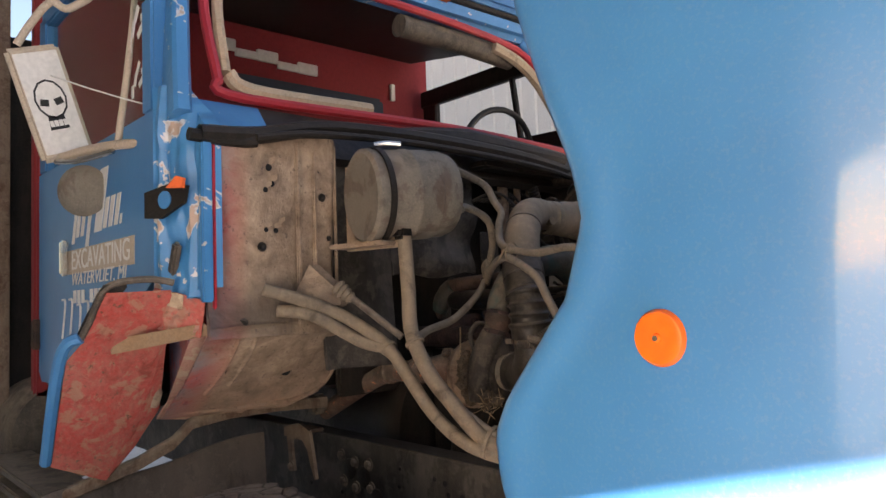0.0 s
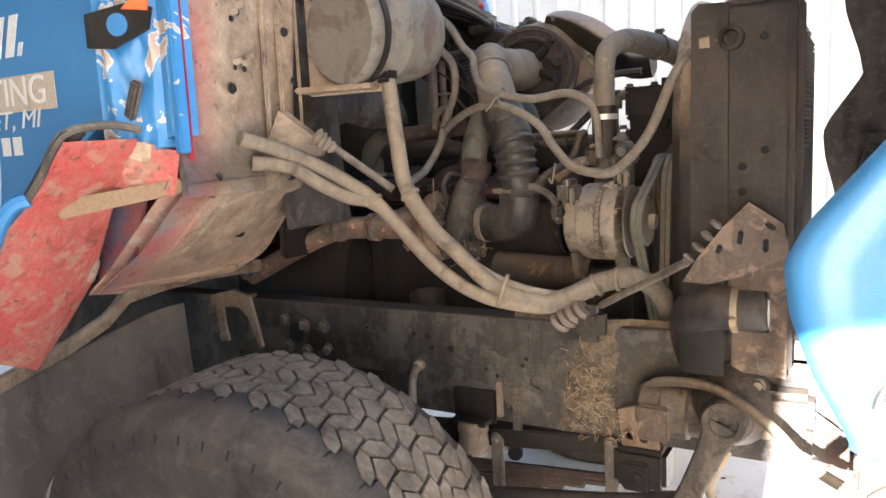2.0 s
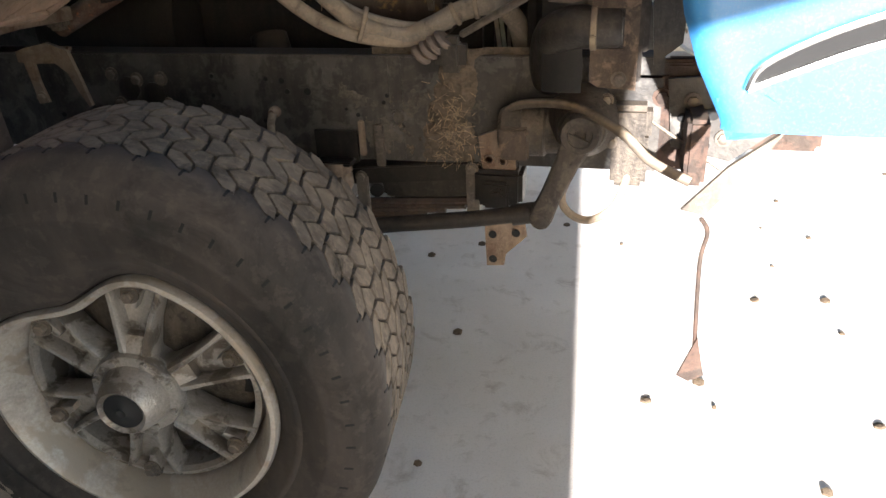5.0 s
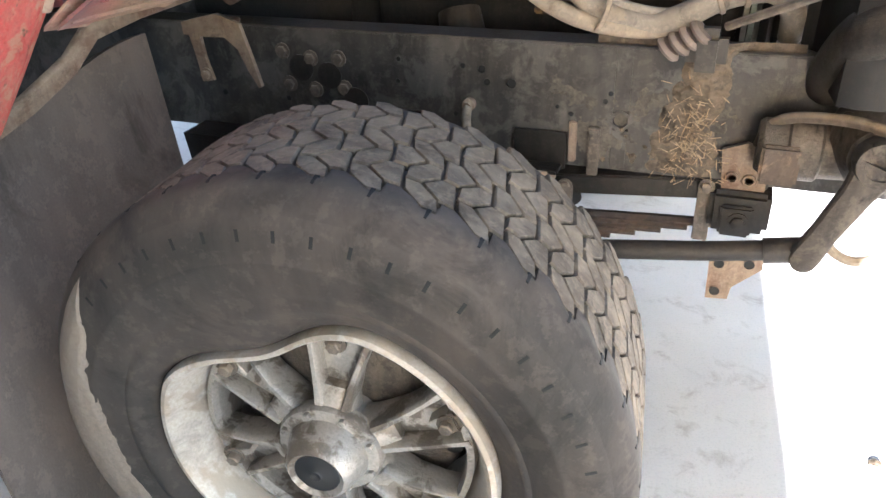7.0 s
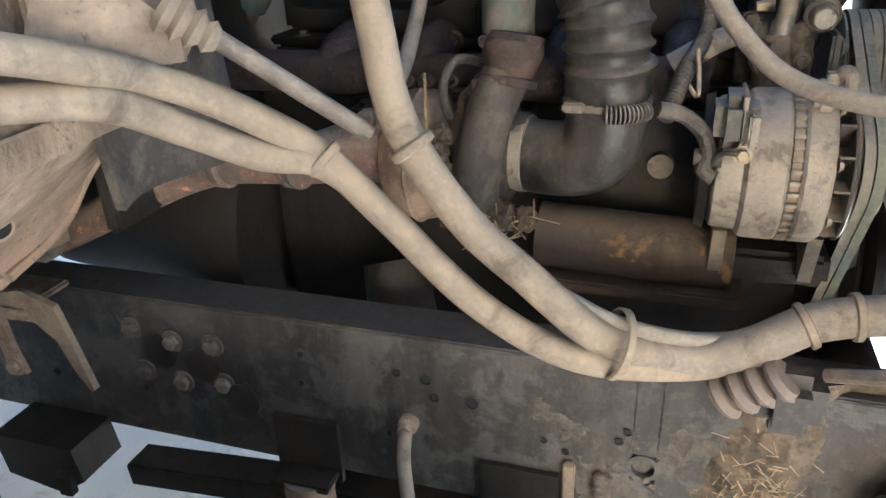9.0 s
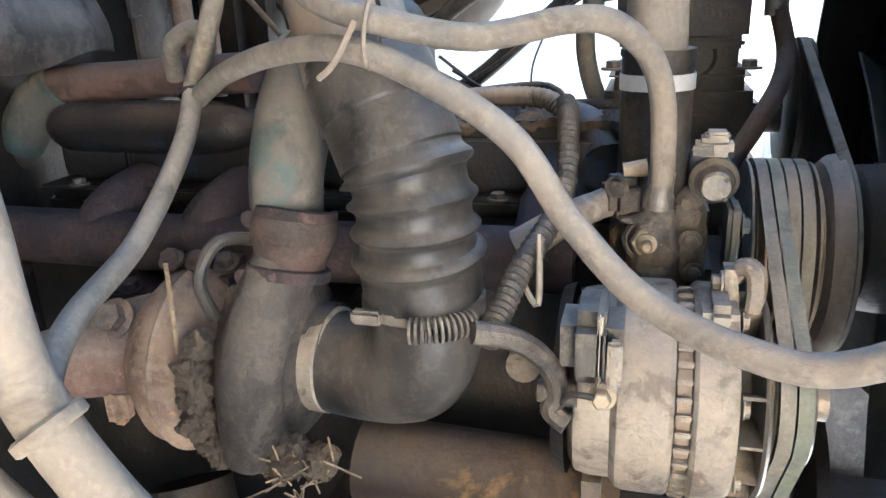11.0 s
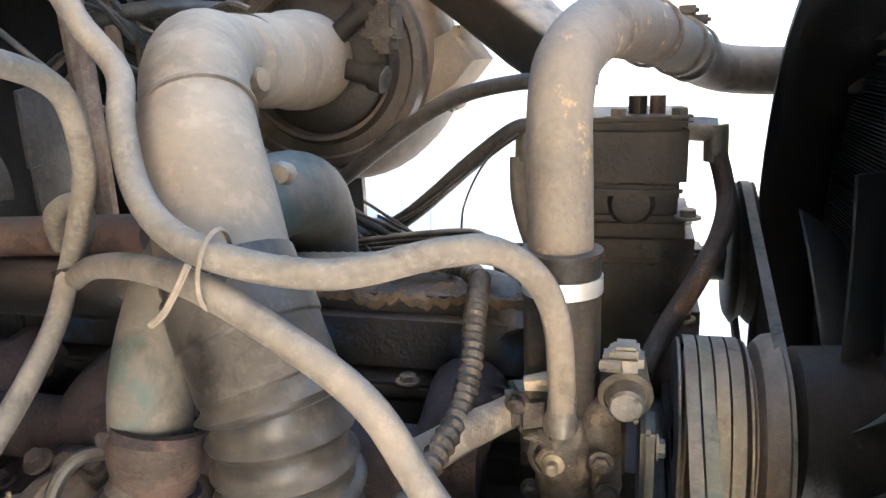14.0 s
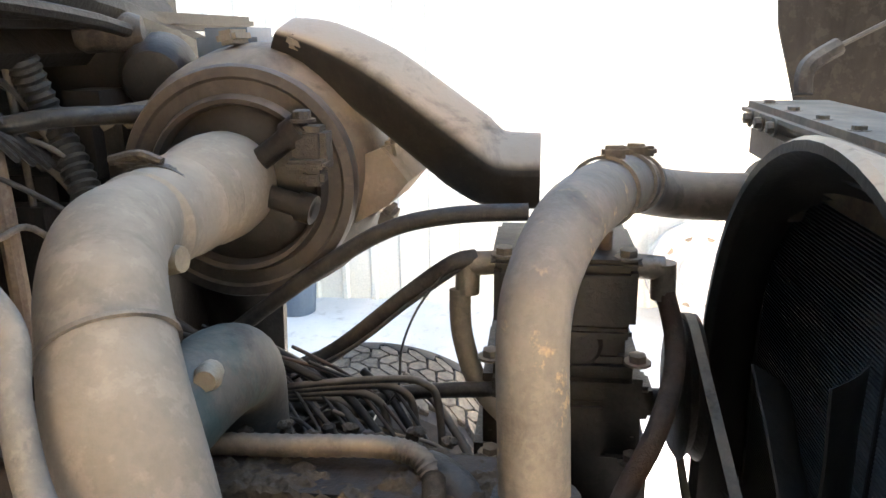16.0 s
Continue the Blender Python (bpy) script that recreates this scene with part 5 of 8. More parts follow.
Geo().lathe((-0.235, -0.49, 1.46), (0.6, -0.5, -0.4), [(0, 0.012), (0.015, 0.01), (0.018, 0.0)], 16).to("round_boss", "dark_tone", truck)
# cone bracket with the rod boot
g = Geo().plate([(-0.2, -0.29, 1.62), (-0.1, -0.25, 1.53), (-0.12, -0.25, 1.5), (-0.2, -0.29, 1.46)], (0, 0.03, 0))
g.plate([(-0.2, -0.36, 1.5), (-0.1, -0.25, 1.5), (-0.1, -0.25, 1.535), (-0.2, -0.29, 1.62)], (0.0, -0.004, 0.0))
g.to("gusset_bracket", "firewall", truck)
rod = Geo().tube([(-0.1, -0.245, 1.54), (0.044, -0.15, 1.405)], 0.0105, 12, smooth=False).to("linkage_rod", "steel", truck, "thin steel linkage rod")
Geo().lathe((-0.115, -0.253, 1.55), (0.7, 0.42, -0.62), [(0.02, -0.004), (0.026, 0.003), (0.018, 0.012), (0.025, 0.018), (0.016, 0.027), (0.022, 0.033), (0.013, 0.042), (0.018, 0.048), (0.0105, 0.058)], 20).to("rubber_boot", "hose_tan", rod, "ribbed tan rubber boot")

# red splash panel behind the front wheel, with its bent edges
g = Geo()
pan = [(-0.262, -0.677, 1.556), (-0.292, -0.83, 1.552), (-0.38, -0.86, 1.43), (-0.42, -0.89, 1.38), (-0.655, -0.87, 1.08), (-0.655, -0.72, 1.015), (-0.65, -0.64, 1.1), (-0.612, -0.581, 1.206), (-0.44, -0.625, 1.4), (-0.36, -0.63, 1.47)]
g.plate(pan, (-0.012, 0, -0.01))
pan_ob = g.to("splash_panel", "red", truck, "rusty red oxide splash panel with bent edges")
g = Geo().tube([(-0.37, -0.87, 1.44), (-0.42, -0.905, 1.39), (-0.655, -0.885, 1.085)], 0.016, 8)
g.to("panel_edge", "blue_dull", pan_ob)
g = Geo().tube([(-0.262, -0.67, 1.575), (-0.27, -0.74, 1.585), (-0.292, -0.83, 1.565), (-0.345, -0.855, 1.48), (-0.385, -0.87, 1.43)], 0.009, 8)
g.to("bent_lip", "steel", pan_ob)
Geo().plate([(-0.292, -0.835, 1.56), (-0.34, -0.86, 1.49), (-0.385, -0.875, 1.43), (-0.385, -0.85, 1.44), (-0.34, -0.81, 1.51), (-0.29, -0.78, 1.566)], (0.012, -0.006, 0.012)).to("grey_edge", "frame", pan_ob)
def crumple(u, v):
    top, low = Vector((-0.33, -0.695, 1.565)).lerp(Vector((-0.222, -0.6, 1.525)), u), Vector((-0.37, -0.7, 1.46)).lerp(Vector((-0.245, -0.605, 1.425)), u)
    fold = 0.02 * noise.noise((u * 3.1, v * 2.3, 4.0)) + 0.009 * noise.noise((u * 9, v * 8, 1.0))
    return top.lerp(low, v) + Vector((0.8, -0.6, 0.2)) * fold


Geo().grid(crumple, 24, 20, (-0.006, 0.004, 0)).to("crumpled_edge", "red", pan_ob, "crumpled red cowl corner")
Geo().grid(lambda u, v: Vector(crumple(0.15 + 0.45 * u, 0.05 + 0.35 * v)) + Vector((0.008, -0.006, 0.004)), 12, 8, (-0.004, 0.003, 0)).to("torn_flap", "beige", pan_ob, "torn tan sheet flap")
# braces behind the panel
g = Geo().plate([(-0.247, -0.6, 1.455), (-0.25, -0.585, 1.43), (-0.40, -0.785, 1.39), (-0.41, -0.79, 1.42)], (0.008, 0.004, 0.01))
g.to("brace_strip", "tan_paint", truck, "tan painted brace strip")
g = Geo().plate([(-0.25, -0.62, 1.45), (-0.245, -0.565, 1.45), (-0.586, -0.47, 1.18), (-0.61, -0.5, 1.16), (-0.63, -0.585, 1.17), (-0.56, -0.58, 1.22)], (0.006, 0.0, 0.01))
g.to("inner_brace", "red_pale", truck, "pale pink diagonal brace strip")
Geo().plate([(-0.5, -0.55, 1.22), (-0.66, -0.53, 1.2), (-0.64, -0.54, 1.5), (-0.34, -0.6, 1.55), (-0.34, -0.6, 1.46)], (0, 0.01, 0)).to("inner_panel", "purple", truck, "purple-blue painted inner cowl panel")
Geo().tube([(-0.56, -0.615, 1.29), (-0.57, -0.61, 1.26), (-0.59, -0.61, 1.22)], [0.012, 0.022, 0.018], 12).to("lug", "red_pale", truck)
Geo().plate([(-0.3, -0.545, 1.4), (-0.295, -0.53, 1.41), (-0.43, -0.5, 1.3), (-0.44, -0.51, 1.285)], (0.004, 0.0, 0.03)).to("patch_edge", "dark_tone", truck)
# sill rail under the cab and the mud flap
up_, in_ = Vector((0, 0, 0.02)), Vector((-0.016, 0, 0))
g = bar(Geo(), [(Vector(p), up_, in_) for p in ((-0.6, 0.0, 1.158), (-0.6, -0.2, 1.168), (-0.605, -0.36, 1.165), (-0.635, -0.47, 1.145), (-0.665, -0.52, 1.085), (-0.69, -0.62, 1.035), (-0.71, -0.75, 0.995), (-0.72, -0.9, 0.95))])
g.to("cab_sill", "tan_rust", truck, "dusty bent sill flange under the cab")
Geo().box((-0.62, -0.02, 1.15), (0.05, 0.06, 0.07), 0.012).to("sill_bracket", "steel", truck)
g = Geo().grid(lambda u, v: (-0.64 - 0.17 * u - 0.05 * math.sin(u * 3.1) * (1 - v) + 0.07 * v, -1.0 + 0.87 * u, (0.97 + 0.07 * u) * (1 - v) + 0.03 * v + 0.012 * math.sin(u * 9 + v * 4)), 24, 30, (-0.012, 0, 0))
g.to("mud_flap", "flap", truck, "dusty black rubber mud flap")
# mirrors
g = Geo().box((0, 0, 0), (0.035, 0.165, 0.375), 0.012)
mirror = g.to("mirror", "cream", truck, "white mirror back with a dark drawing on it")
mirror.matrix_world = Matrix.Translation((-0.95, -0.804, 2.19)) @ turned("X", 18)
g = Geo().box((0.019, 0, 0), (0.004, 0.135, 0.33), 0.004)
g.to("mirror_panel", "white", mirror)
g = Geo().add([(0.0225, 0.05 * math.cos(a * 0.52), 0.01 + 0.065 * math.sin(a * 0.52)) for a in range(12)] + [(0.0225, -0.03, -0.09), (0.0225, 0.03, -0.09)], [tuple(range(12)), (8, 10, 13, 12)])
g.to("drawing_outline", "black_plain", mirror)
g = Geo().add([(0.0232, 0.044 * math.cos(a * 0.52), 0.01 + 0.058 * math.sin(a * 0.52)) for a in range(12)], [tuple(range(12))])
g.to("drawing_fill", "white", mirror)
for s in (-1, 1):
    Geo().box((0.0238, 0.022 * s, 0.0), (0.0012, 0.026, 0.022), 0, turned("X", 14 * s)).to("drawing_spot", "black_plain", mirror)
for k in range(4):
    Geo().box((0.0238, -0.021 + 0.014 * k, -0.07), (0.0012, 0.012, 0.02), 0).to("drawing_bar", "white", mirror)
g = Geo().tube([(-0.45, -0.65, 1.985), (-0.6, -0.695, 2.003), (-0.78, -0.74, 2.012), (-0.93, -0.775, 2.01)], 0.0145, 10)
g.to("mirror_arm", "cream", truck, "white tubular mirror bracket")
Geo().tube([(-0.62, -0.697, 2.0), (-0.62, -0.665, 2.25), (-0.62, -0.64, 2.5), (-0.63, -0.63, 2.8)], 0.011, 10).to("mirror_upright", "cream", truck)
Geo().tube([(-0.93, -0.905, 2.36), (-0.9, -0.87, 2.43), (-0.87, -0.82, 2.5), (-0.85, -0.77, 2.485), (-0.8, -0.68, 2.56)], 0.013, 10).to("mirror_arm", "cream", truck)
Geo().tube([(-0.62, -0.71, 1.985), (-0.8, -0.76, 1.98), (-0.93, -0.79, 1.995)], 0.009, 10).to("mirror_stay", "chrome", truck)
Geo().lathe((-0.85, -0.73, 1.894), (0.75, -0.6, -0.05), [(0, 0.012), (0.05, 0.016), (0.072, 0.01), (0.083, 0.0), (0.06, -0.015), (0, -0.02)], 28).to("convex_mirror", "tank", truck, "dusty round convex mirror back")
Geo().tube([(-0.92, -0.81, 2.275), (-0.6, -0.72, 2.15), (-0.24, -0.6, 2.02)], 0.0025, 6).to("tie_wire", "white", truck)
for x, z, s in ((-0.56, 2.36, 1.0), (-0.55, 2.2, 0.8)):
    g = Geo()
    for k in range(5):
        g.box((x + 0.03 * (k - 2) * s, DOOR_Y + 0.022, z + 0.02 * ((k * 7) % 5 - 2) * s), (0.022 * s, 0.002, 0.05 * s), 0, turned("Y", 20 * k))
    g.to("window_sticker", "white", door)

# things behind the cab
g = Geo().box((-2.05, -0.75, 1.9), (0.06, 0.08, 2.4), 0.006)
pf = g.to("perforated_post", "tan_rust", truck, "perforated tan steel upright")
for k in range(14):
    Geo().lathe((-2.0, -0.792, 0.9 + 0.14 * k), (0, -1, 0), [(0.014, 0.001), (0.012, 0), (0, 0)], 10).to("post_hole", "grille_dark", pf)
Geo().box((-2.6, 0.43, 1.9), (0.9, 2.3, 1.8), 0.03).to("dump_body", "black", truck, "dark dump body front")
Geo().lathe((-2.3, -0.55, 1.0), (1, 0, 0), [(0, -0.5), (0.2, -0.5), (0.22, -0.47), (0.22, 0.5), (0.2, 0.53), (0, 0.53)], 32).to("fuel_tank", "steel", truck)
g = Geo()
for k in range(3):
    g.box((-1.2 - 0.03 * k, -0.78, 0.95 - 0.06 * k), (0.9, 0.16, 0.03), 0.006)
g.to("cab_step", "steel", truck)

# ---- radiator, shroud and fan ----
g = Geo()
g.box((0.905, 0.43, 1.465), (0.1, 1.16, 0.59), 0.006)
rad = g.to("radiator", "black", truck, "dusty radiator in its black frame")
fin = Geo().box((0, 0, 0), (0.014, 1.1, 0.0022), 0).to("core_fin", "core", rad)
fin.location = (0.848, 0.43, 1.085)
for k in range(1, 124):
    ob = new("core_fin", fin.data)
    ob.parent = rad
    ob.location = (0.848, 0.43, 1.085 + 0.0054 * k)
for y in (-0.05, 0.25, 0.53, 0.96):
    Geo().box((0.8405, y, 1.41), (0.004, 0.007, 0.67), 0.001).to("core_tube", "black_plain", rad)
Geo().box((0.87, 0.64, 1.785), (0.12, 0.78, 0.08), 0.02).to("top_tank", "duct", rad, "dusty radiator top tank")
flange = Geo().box((0.865, 0.64, 1.834), (0.14, 0.78, 0.026), 0.01).to("tank_flange", "duct", rad, "dusty tan tank flange")
for k in range(7):
    Geo().bolt((0.82, 0.3 + 0.11 * k, 1.846), (0, 0, 1), 0.008, 0.007).to("bolt", "duct", flange)
for k in range(3):
    Geo().bolt((0.83 + 0.05 * k, 1.03, 1.822), (0, 1, -0.2), 0.009, 0.014).to("bolt", "steel", flange)
    Geo().bolt((0.795, 0.96 - 0.06 * k, 1.825), (-1, 0, 0), 0.009, 0.012).to("bolt", "steel", flange)
g = Geo()
g.box((0.925, -0.165, 1.46), (0.11, 0.012, 0.58), 0.003)
g.to("side_plate", "side_plate", rad, "dusty grey radiator side plate")
Geo().box((0.985, -0.15, 1.39), (0.014, 0.045, 0.72), 0.003).to("side_flange", "side_plate", rad)
Geo().box((0.998, -0.14, 1.42), (0.014, 0.02, 0.66), 0.003).to("side_strip", "side_plate", rad)
Geo().plate([(0.795, -0.168, 1.21), (0.869, -0.17, 1.21), (0.869, -0.17, 1.762), (0.812, -0.168, 1.766), (0.797, -0.167, 1.75)], (0, 0.01, 0)).to("shroud_flank", "side_plate", rad, "dusty black shroud flank")
for x, z in ((0.938, 1.472), (0.897, 1.44), (0.897, 1.39), (0.935, 1.69)):
    Geo().lathe((x, -0.172, z), (0, -1, 0), [(0.008, 0.001), (0.007, 0), (0, 0)], 12).to("plate_hole", "grille_dark", rad)
Geo().lathe((0.875, -0.16, 1.692), (0, -1, 0), [(0.026, 0), (0.024, 0.03), (0.016, 0.032), (0.014, 0.01), (0, 0.01)], 16).to("filler_neck", "black", rad)
g = Geo().tube([(0.868, -0.16, 1.692), (0.83, -0.15, 1.69), (0.8, -0.13, 1.683)], 0.014, 10)
g.lathe((0.825, -0.152, 1.689), (1, -0.1, 0.05), [(0, -0.01), (0.02, -0.01), (0.02, 0.01), (0, 0.01)], 14)
g.to("hose_barb", "brass", rad)
for k in range(24):
    Geo().box((0.999, 0.01, 1.475 + 0.0095 * k), (0.012, 0.26, 0.004), 0.001).to("louvre", "casting", rad)
Geo().box((0.975, 0.03, 1.58), (0.03, 0.3, 0.24), 0.001).to("core_face", "grille_dark", rad)
# upper corner latch with its prop cable
g = Geo().box((0.965, -0.15, 1.765), (0.05, 0.04, 0.03), 0.008)
g.box((0.985, -0.165, 1.745), (0.016, 0.02, 0.06), 0.005)
g.tube([(0.93, -0.1, 1.82), (0.94, -0.1, 1.87)], 0.02, 10, smooth=False)
g.to("corner_latch", "side_plate", rad, "dark corner latch")
g = Geo().tube([(0.94, -0.1, 1.87), (1.05, -0.06, 1.97), (1.3, 0.02, 2.15)], 0.004, 6)
g.to("stay_cable", "steel", truck)
g = Geo().tube([(0.87, 0.97, 1.86), (0.875, 0.98, 1.9), (0.92, 0.99, 1.93)], 0.014, 8)
g.tube([(0.9, 0.985, 1.92), (1.3, 1.05, 2.12)], 0.004, 6)
g.to("stay_cable", "steel", truck)
# lower support plate with the hose running through
g = Geo()
g.plate([(0.88, -0.18, 1.3), (0.983, -0.18, 1.3), (0.983, -0.18, 1.19), (0.88, -0.18, 1.19)], (0, 0.008, 0))
g.plate([(0.951, -0.1802, 1.19), (0.983, -0.1802, 1.19), (0.983, -0.1802, 1.104), (0.951, -0.1802, 1.104)], (0, 0.008, 0))
g.plate([(0.88, -0.18, 1.104), (0.983, -0.18, 1.104), (0.983, -0.18, 1.012), (0.9, -0.18, 1.018), (0.88, -0.18, 1.03)], (0, 0.008, 0))
g.plate([(0.79, -0.22, 1.21), (0.82, -0.225, 1.26), (0.87, -0.23, 1.325), (0.915, -0.22, 1.372), (0.975, -0.19, 1.328), (0.985, -0.18, 1.26), (0.9, -0.19, 1.22), (0.84, -0.21, 1.205)], (0, 0.012, 0))
bracket = g.to("support_bracket", "bracket_rust", rad, "rusty radiator support bracket")
Geo().bolt((0.945, -0.181, 1.037), (0, -1, 0), 0.012, 0.008).to("bolt", "steel", bracket)
for x, z, h, a in ((0.9, 1.302, 0.026, 8), (0.945, 1.285, 0.026, 0), (0.94, 1.33, 0.05, -62), (0.862, 1.28, 0.018, 20)):
    Geo().box((x, -0.226 + 0.36 * max(0, x - 0.87), z), (0.01, 0.006, h), 0.002, turned("Y", a)).to("slot", "grille_dark", bracket)
g = Geo()
for k in range(4):
    g.lathe((0.8 + 0.018 * k, -0.22 - 0.003 * k, 1.255 + 0.024 * k), (0.6, -0.1, 0.8), [(0, 0), (0.011, 0), (0.014, 0.005), (0.01, 0.01), (0, 0.01)], 14)
g.to("bushing", "steel", rad)
Geo().tube([(0.562, -0.05, 1.11), (0.8, -0.225, 1.252)], 0.009, 10, smooth=False).to("stay_rod", "steel", truck, "steel radiator stay rod")
g = Geo().tube([(0.775, 0.02, 0.99), (0.78, -0.06, 1.06), (0.8, -0.13, 1.125), (0.84, -0.16, 1.147), (0.9, -0.165, 1.147), (0.938, -0.165, 1.146), (0.947, -0.165, 1.146)], [0.05, 0.05, 0.05, 0.048, 0.046, 0.042, 0.034], 24)
rh = g.to("lower_radiator_hose", "rubber", truck, "black lower radiator hose")
g = Geo().lathe((0.886, -0.164, 1.147), (1, 0, 0), [(0.045, -0.008), (0.05, -0.006), (0.05, 0.006), (0.045, 0.008)], 24)
g.box((0.886, -0.216, 1.13), (0.012, 0.016, 0.02), 0.003)
g.to("hose_clamp", "brass", rh)

# shroud: a round-topped mouth over the fan that widens to the radiator
def arch(x, half, top, power=2.0):
    mid, base = 0.42, top - half
    pts = [(x, mid - half, 1.0)]
    for k in range(33):
        a = math.pi - math.pi * k / 32
        c, s = math.cos(a), math.sin(a)
        pts.append((x, mid + half * math.copysign(abs(c) ** (2 / power), c), max(1.2, base) + (top - max(1.2, base)) * abs(s) ** (2 / power)))
    return pts + [(x, mid + half, 1.0)]


g = Geo()
loops = [arch(0.862, 0.585, 1.79, 5.0), arch(0.8, 0.585, 1.8, 5.0), arch(0.77, 0.572, 1.81, 4.5), arch(0.76, 0.45, 1.845, 2.6), arch(0.745, 0.39, 1.856, 2.2), arch(0.73, 0.37, 1.862), arch(0.716, 0.366, 1.866), arch(0.708, 0.362, 1.862), arch(0.708, 0.354, 1.852), arch(0.718, 0.345, 1.846), arch(0.735, 0.355, 1.84, 2.1), arch(0.842, 0.56, 1.76, 3.8)]
n = len(loops[0])
g.add([q for lp in loops for q in lp], [(i * n + k, i * n + k + 1, (i + 1) * n + k + 1, (i + 1) * n + k) for i in range(len(loops) - 1) for k in range(n - 1)])
g.to("fan_shroud", "shroud", truck, "black moulded fan shroud with tan dust on top")
Geo().lathe((0.75, 0.5, 1.83), (-0.3, 0, -1), [(0.01, 0.003), (0, 0.004)], 10).to("shroud_rivet", "alu", truck)
FAN = Vector((0.735, 0.43, 1.37))
g = Geo().lathe(FAN, (1, 0, 0), [(0, -0.06), (0.06, -0.06), (0.085, -0.03), (0.09, 0.04), (0.05, 0.06), (0, 0.06)], 28)
g.lathe(FAN, (1, 0, 0), [(0.045, -0.06), (0.045, -0.11), (0, -0.11)], 20)
fan = g.to("fan_clutch", "black", truck, "grey finned fan hub")
for k in range(4):
    Geo().box(FAN + Vector((-0.07, 0, -0.035 + 0.025 * k)), (0.09, 0.1, 0.008), 0.002).to("hub_fin", "steel", fan)
for k in range(7):
    a = radians(36.6 + 360 / 7 * k)
    c, s = math.cos(a), math.sin(a)

    def blade(u, v):
        q, r = 2 * u - 1, 0.08 + 0.195 * v
        wide = 0.022 + 0.016 * min(1.0, 1.6 * v)
        return (FAN.x + 0.03 - 0.032 * q * (0.75 + 0.25 * v) + 0.008 * (1 - q * q), FAN.y + c * r - s * q * wide, FAN.z + s * r + c * q * wide)

    Geo().grid(blade, 10, 10, (0.003, 0, 0)).to("fan_blade", "blade", fan)

# ---- hood, tilted forward ----
EDGE = [(2.6, 1.02), (2.2, 1.03), (2.0, 1.055), (1.86, 1.09), (1.777, 1.122), (1.651, 1.172), (1.59, 1.184), (1.505, 1.156), (1.44, 1.103), (1.39, 1.062), (1.345, 1.039), (1.28, 1.046), (1.205, 1.072), (1.12, 1.115)]


def edge_x(z):
    return float(np.interp(z, [p[0] for p in reversed(EDGE)], [p[1] for p in reversed(EDGE)]))


def skin_y(x, z):
    x0 = edge_x(z) - 0.012
    y = -0.785 - 0.012 * math.sin(min(1.0, (x - x0) / 0.4) * 3.1) + 0.4 * max(0.0, x - 1.42) ** 1.5
    y -= 0.006 * math.exp(-(((x - x0 - 0.03) / 0.03) ** 2)) - 0.012 * max(0.0, 1 - (x - x0) / 0.018) ** 2
    y += 0.1 * max(0.0, 1.3 - z) + 0.16 * max(0.0, z - 1.7) ** 1.5
    return y


def hood_skin(u, v, out=0.0):
    z = 1.11 + 1.45 * v ** 1.2
    x0 = edge_x(z) - 0.012
    x = x0 + (1.75 - x0) * u ** 1.4
    return (x, skin_y(x, z) + out, z)


g = Geo().grid(hood_skin, 60, 80)
g.grid(lambda u, v: hood_skin(u, v, 0.006), 60, 80)
g.grid(lambda u, v: hood_skin(0, u, 0.006 * v), 80, 1)
hood = g.to("hood", "blue", truck, "glossy sky-blue hood tilted forward", sharp=50)
g = Geo().grid(lambda u, v: (1.75 + 0.25 * math.sin(u * 3.14), -0.83 + 2.5 * u, 0.75 + 1.85 * v), 30, 12, (0.015, 0, 0))
g.to("hood_top", "blue", hood)
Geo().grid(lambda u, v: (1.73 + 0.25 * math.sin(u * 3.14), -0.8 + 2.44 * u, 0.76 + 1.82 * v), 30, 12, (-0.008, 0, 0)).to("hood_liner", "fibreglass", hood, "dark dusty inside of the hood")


def far_x(z):
    return float(np.interp(z, [0.95, 1.02, 1.15, 1.25, 1.4, 1.5, 1.56, 1.617, 1.72, 1.8, 1.96, 2.6], [1.03, 1.02, 1.01, 1.0, 0.962, 0.952, 0.98, 1.02, 1.09, 1.075, 1.025, 0.95]))


def far_skin(u, v):
    z = 0.95 + 1.6 * v
    return (far_x(z) + (1.75 - far_x(z)) * u, 1.65 + 0.03 * math.sin(u * 6), z)


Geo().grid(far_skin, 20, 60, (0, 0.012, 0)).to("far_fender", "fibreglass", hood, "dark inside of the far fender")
for k in range(3):
    Geo().box((1.13 + 0.03 * k, 1.6, 1.47 - 0.05 * k), (0.06, 0.06, 0.06), 0.014).to("headlamp_back", "black", hood)
Geo().tube([(1.12, 1.6, 1.42), (1.1, 1.6, 1.3), (1.16, 1.6, 1.15)], 0.02, 8).to("lamp_cable", "black", hood)
Geo().plate([(1.0, -0.1, 1.3), (1.05, -0.1, 1.33), (1.09, -0.1, 1.3), (1.08, -0.1, 1.1), (1.02, -0.1, 1.05)], (0, 0.02, 0)).to("air_dam", "rubber", truck, "black rubber air dam flap")
LAMP = Vector((1.276, -0.788, 1.465))
lens = Geo().lathe(LAMP, (0.05, -1, 0), [(0.028, -0.008), (0.028, 0.01), (0.025, 0.015), (0.018, 0.0165), (0.012, 0.015), (0.005, 0.016), (0.004, 0.018), (0, 0.0185)], 36).to("marker_lamp", "orange", hood, "round orange marker lamp")
Geo().lathe(LAMP, (0.05, -1, 0), [(0.034, -0.01), (0.034, 0.001), (0.028, 0.003)], 36).to("lamp_rim", "blue", hood)
Geo().bolt(LAMP + Vector((0, -0.0165, 0)), (0, -1, 0), 0.003, 0.003, False).to("lamp_screw", "steel", hood)
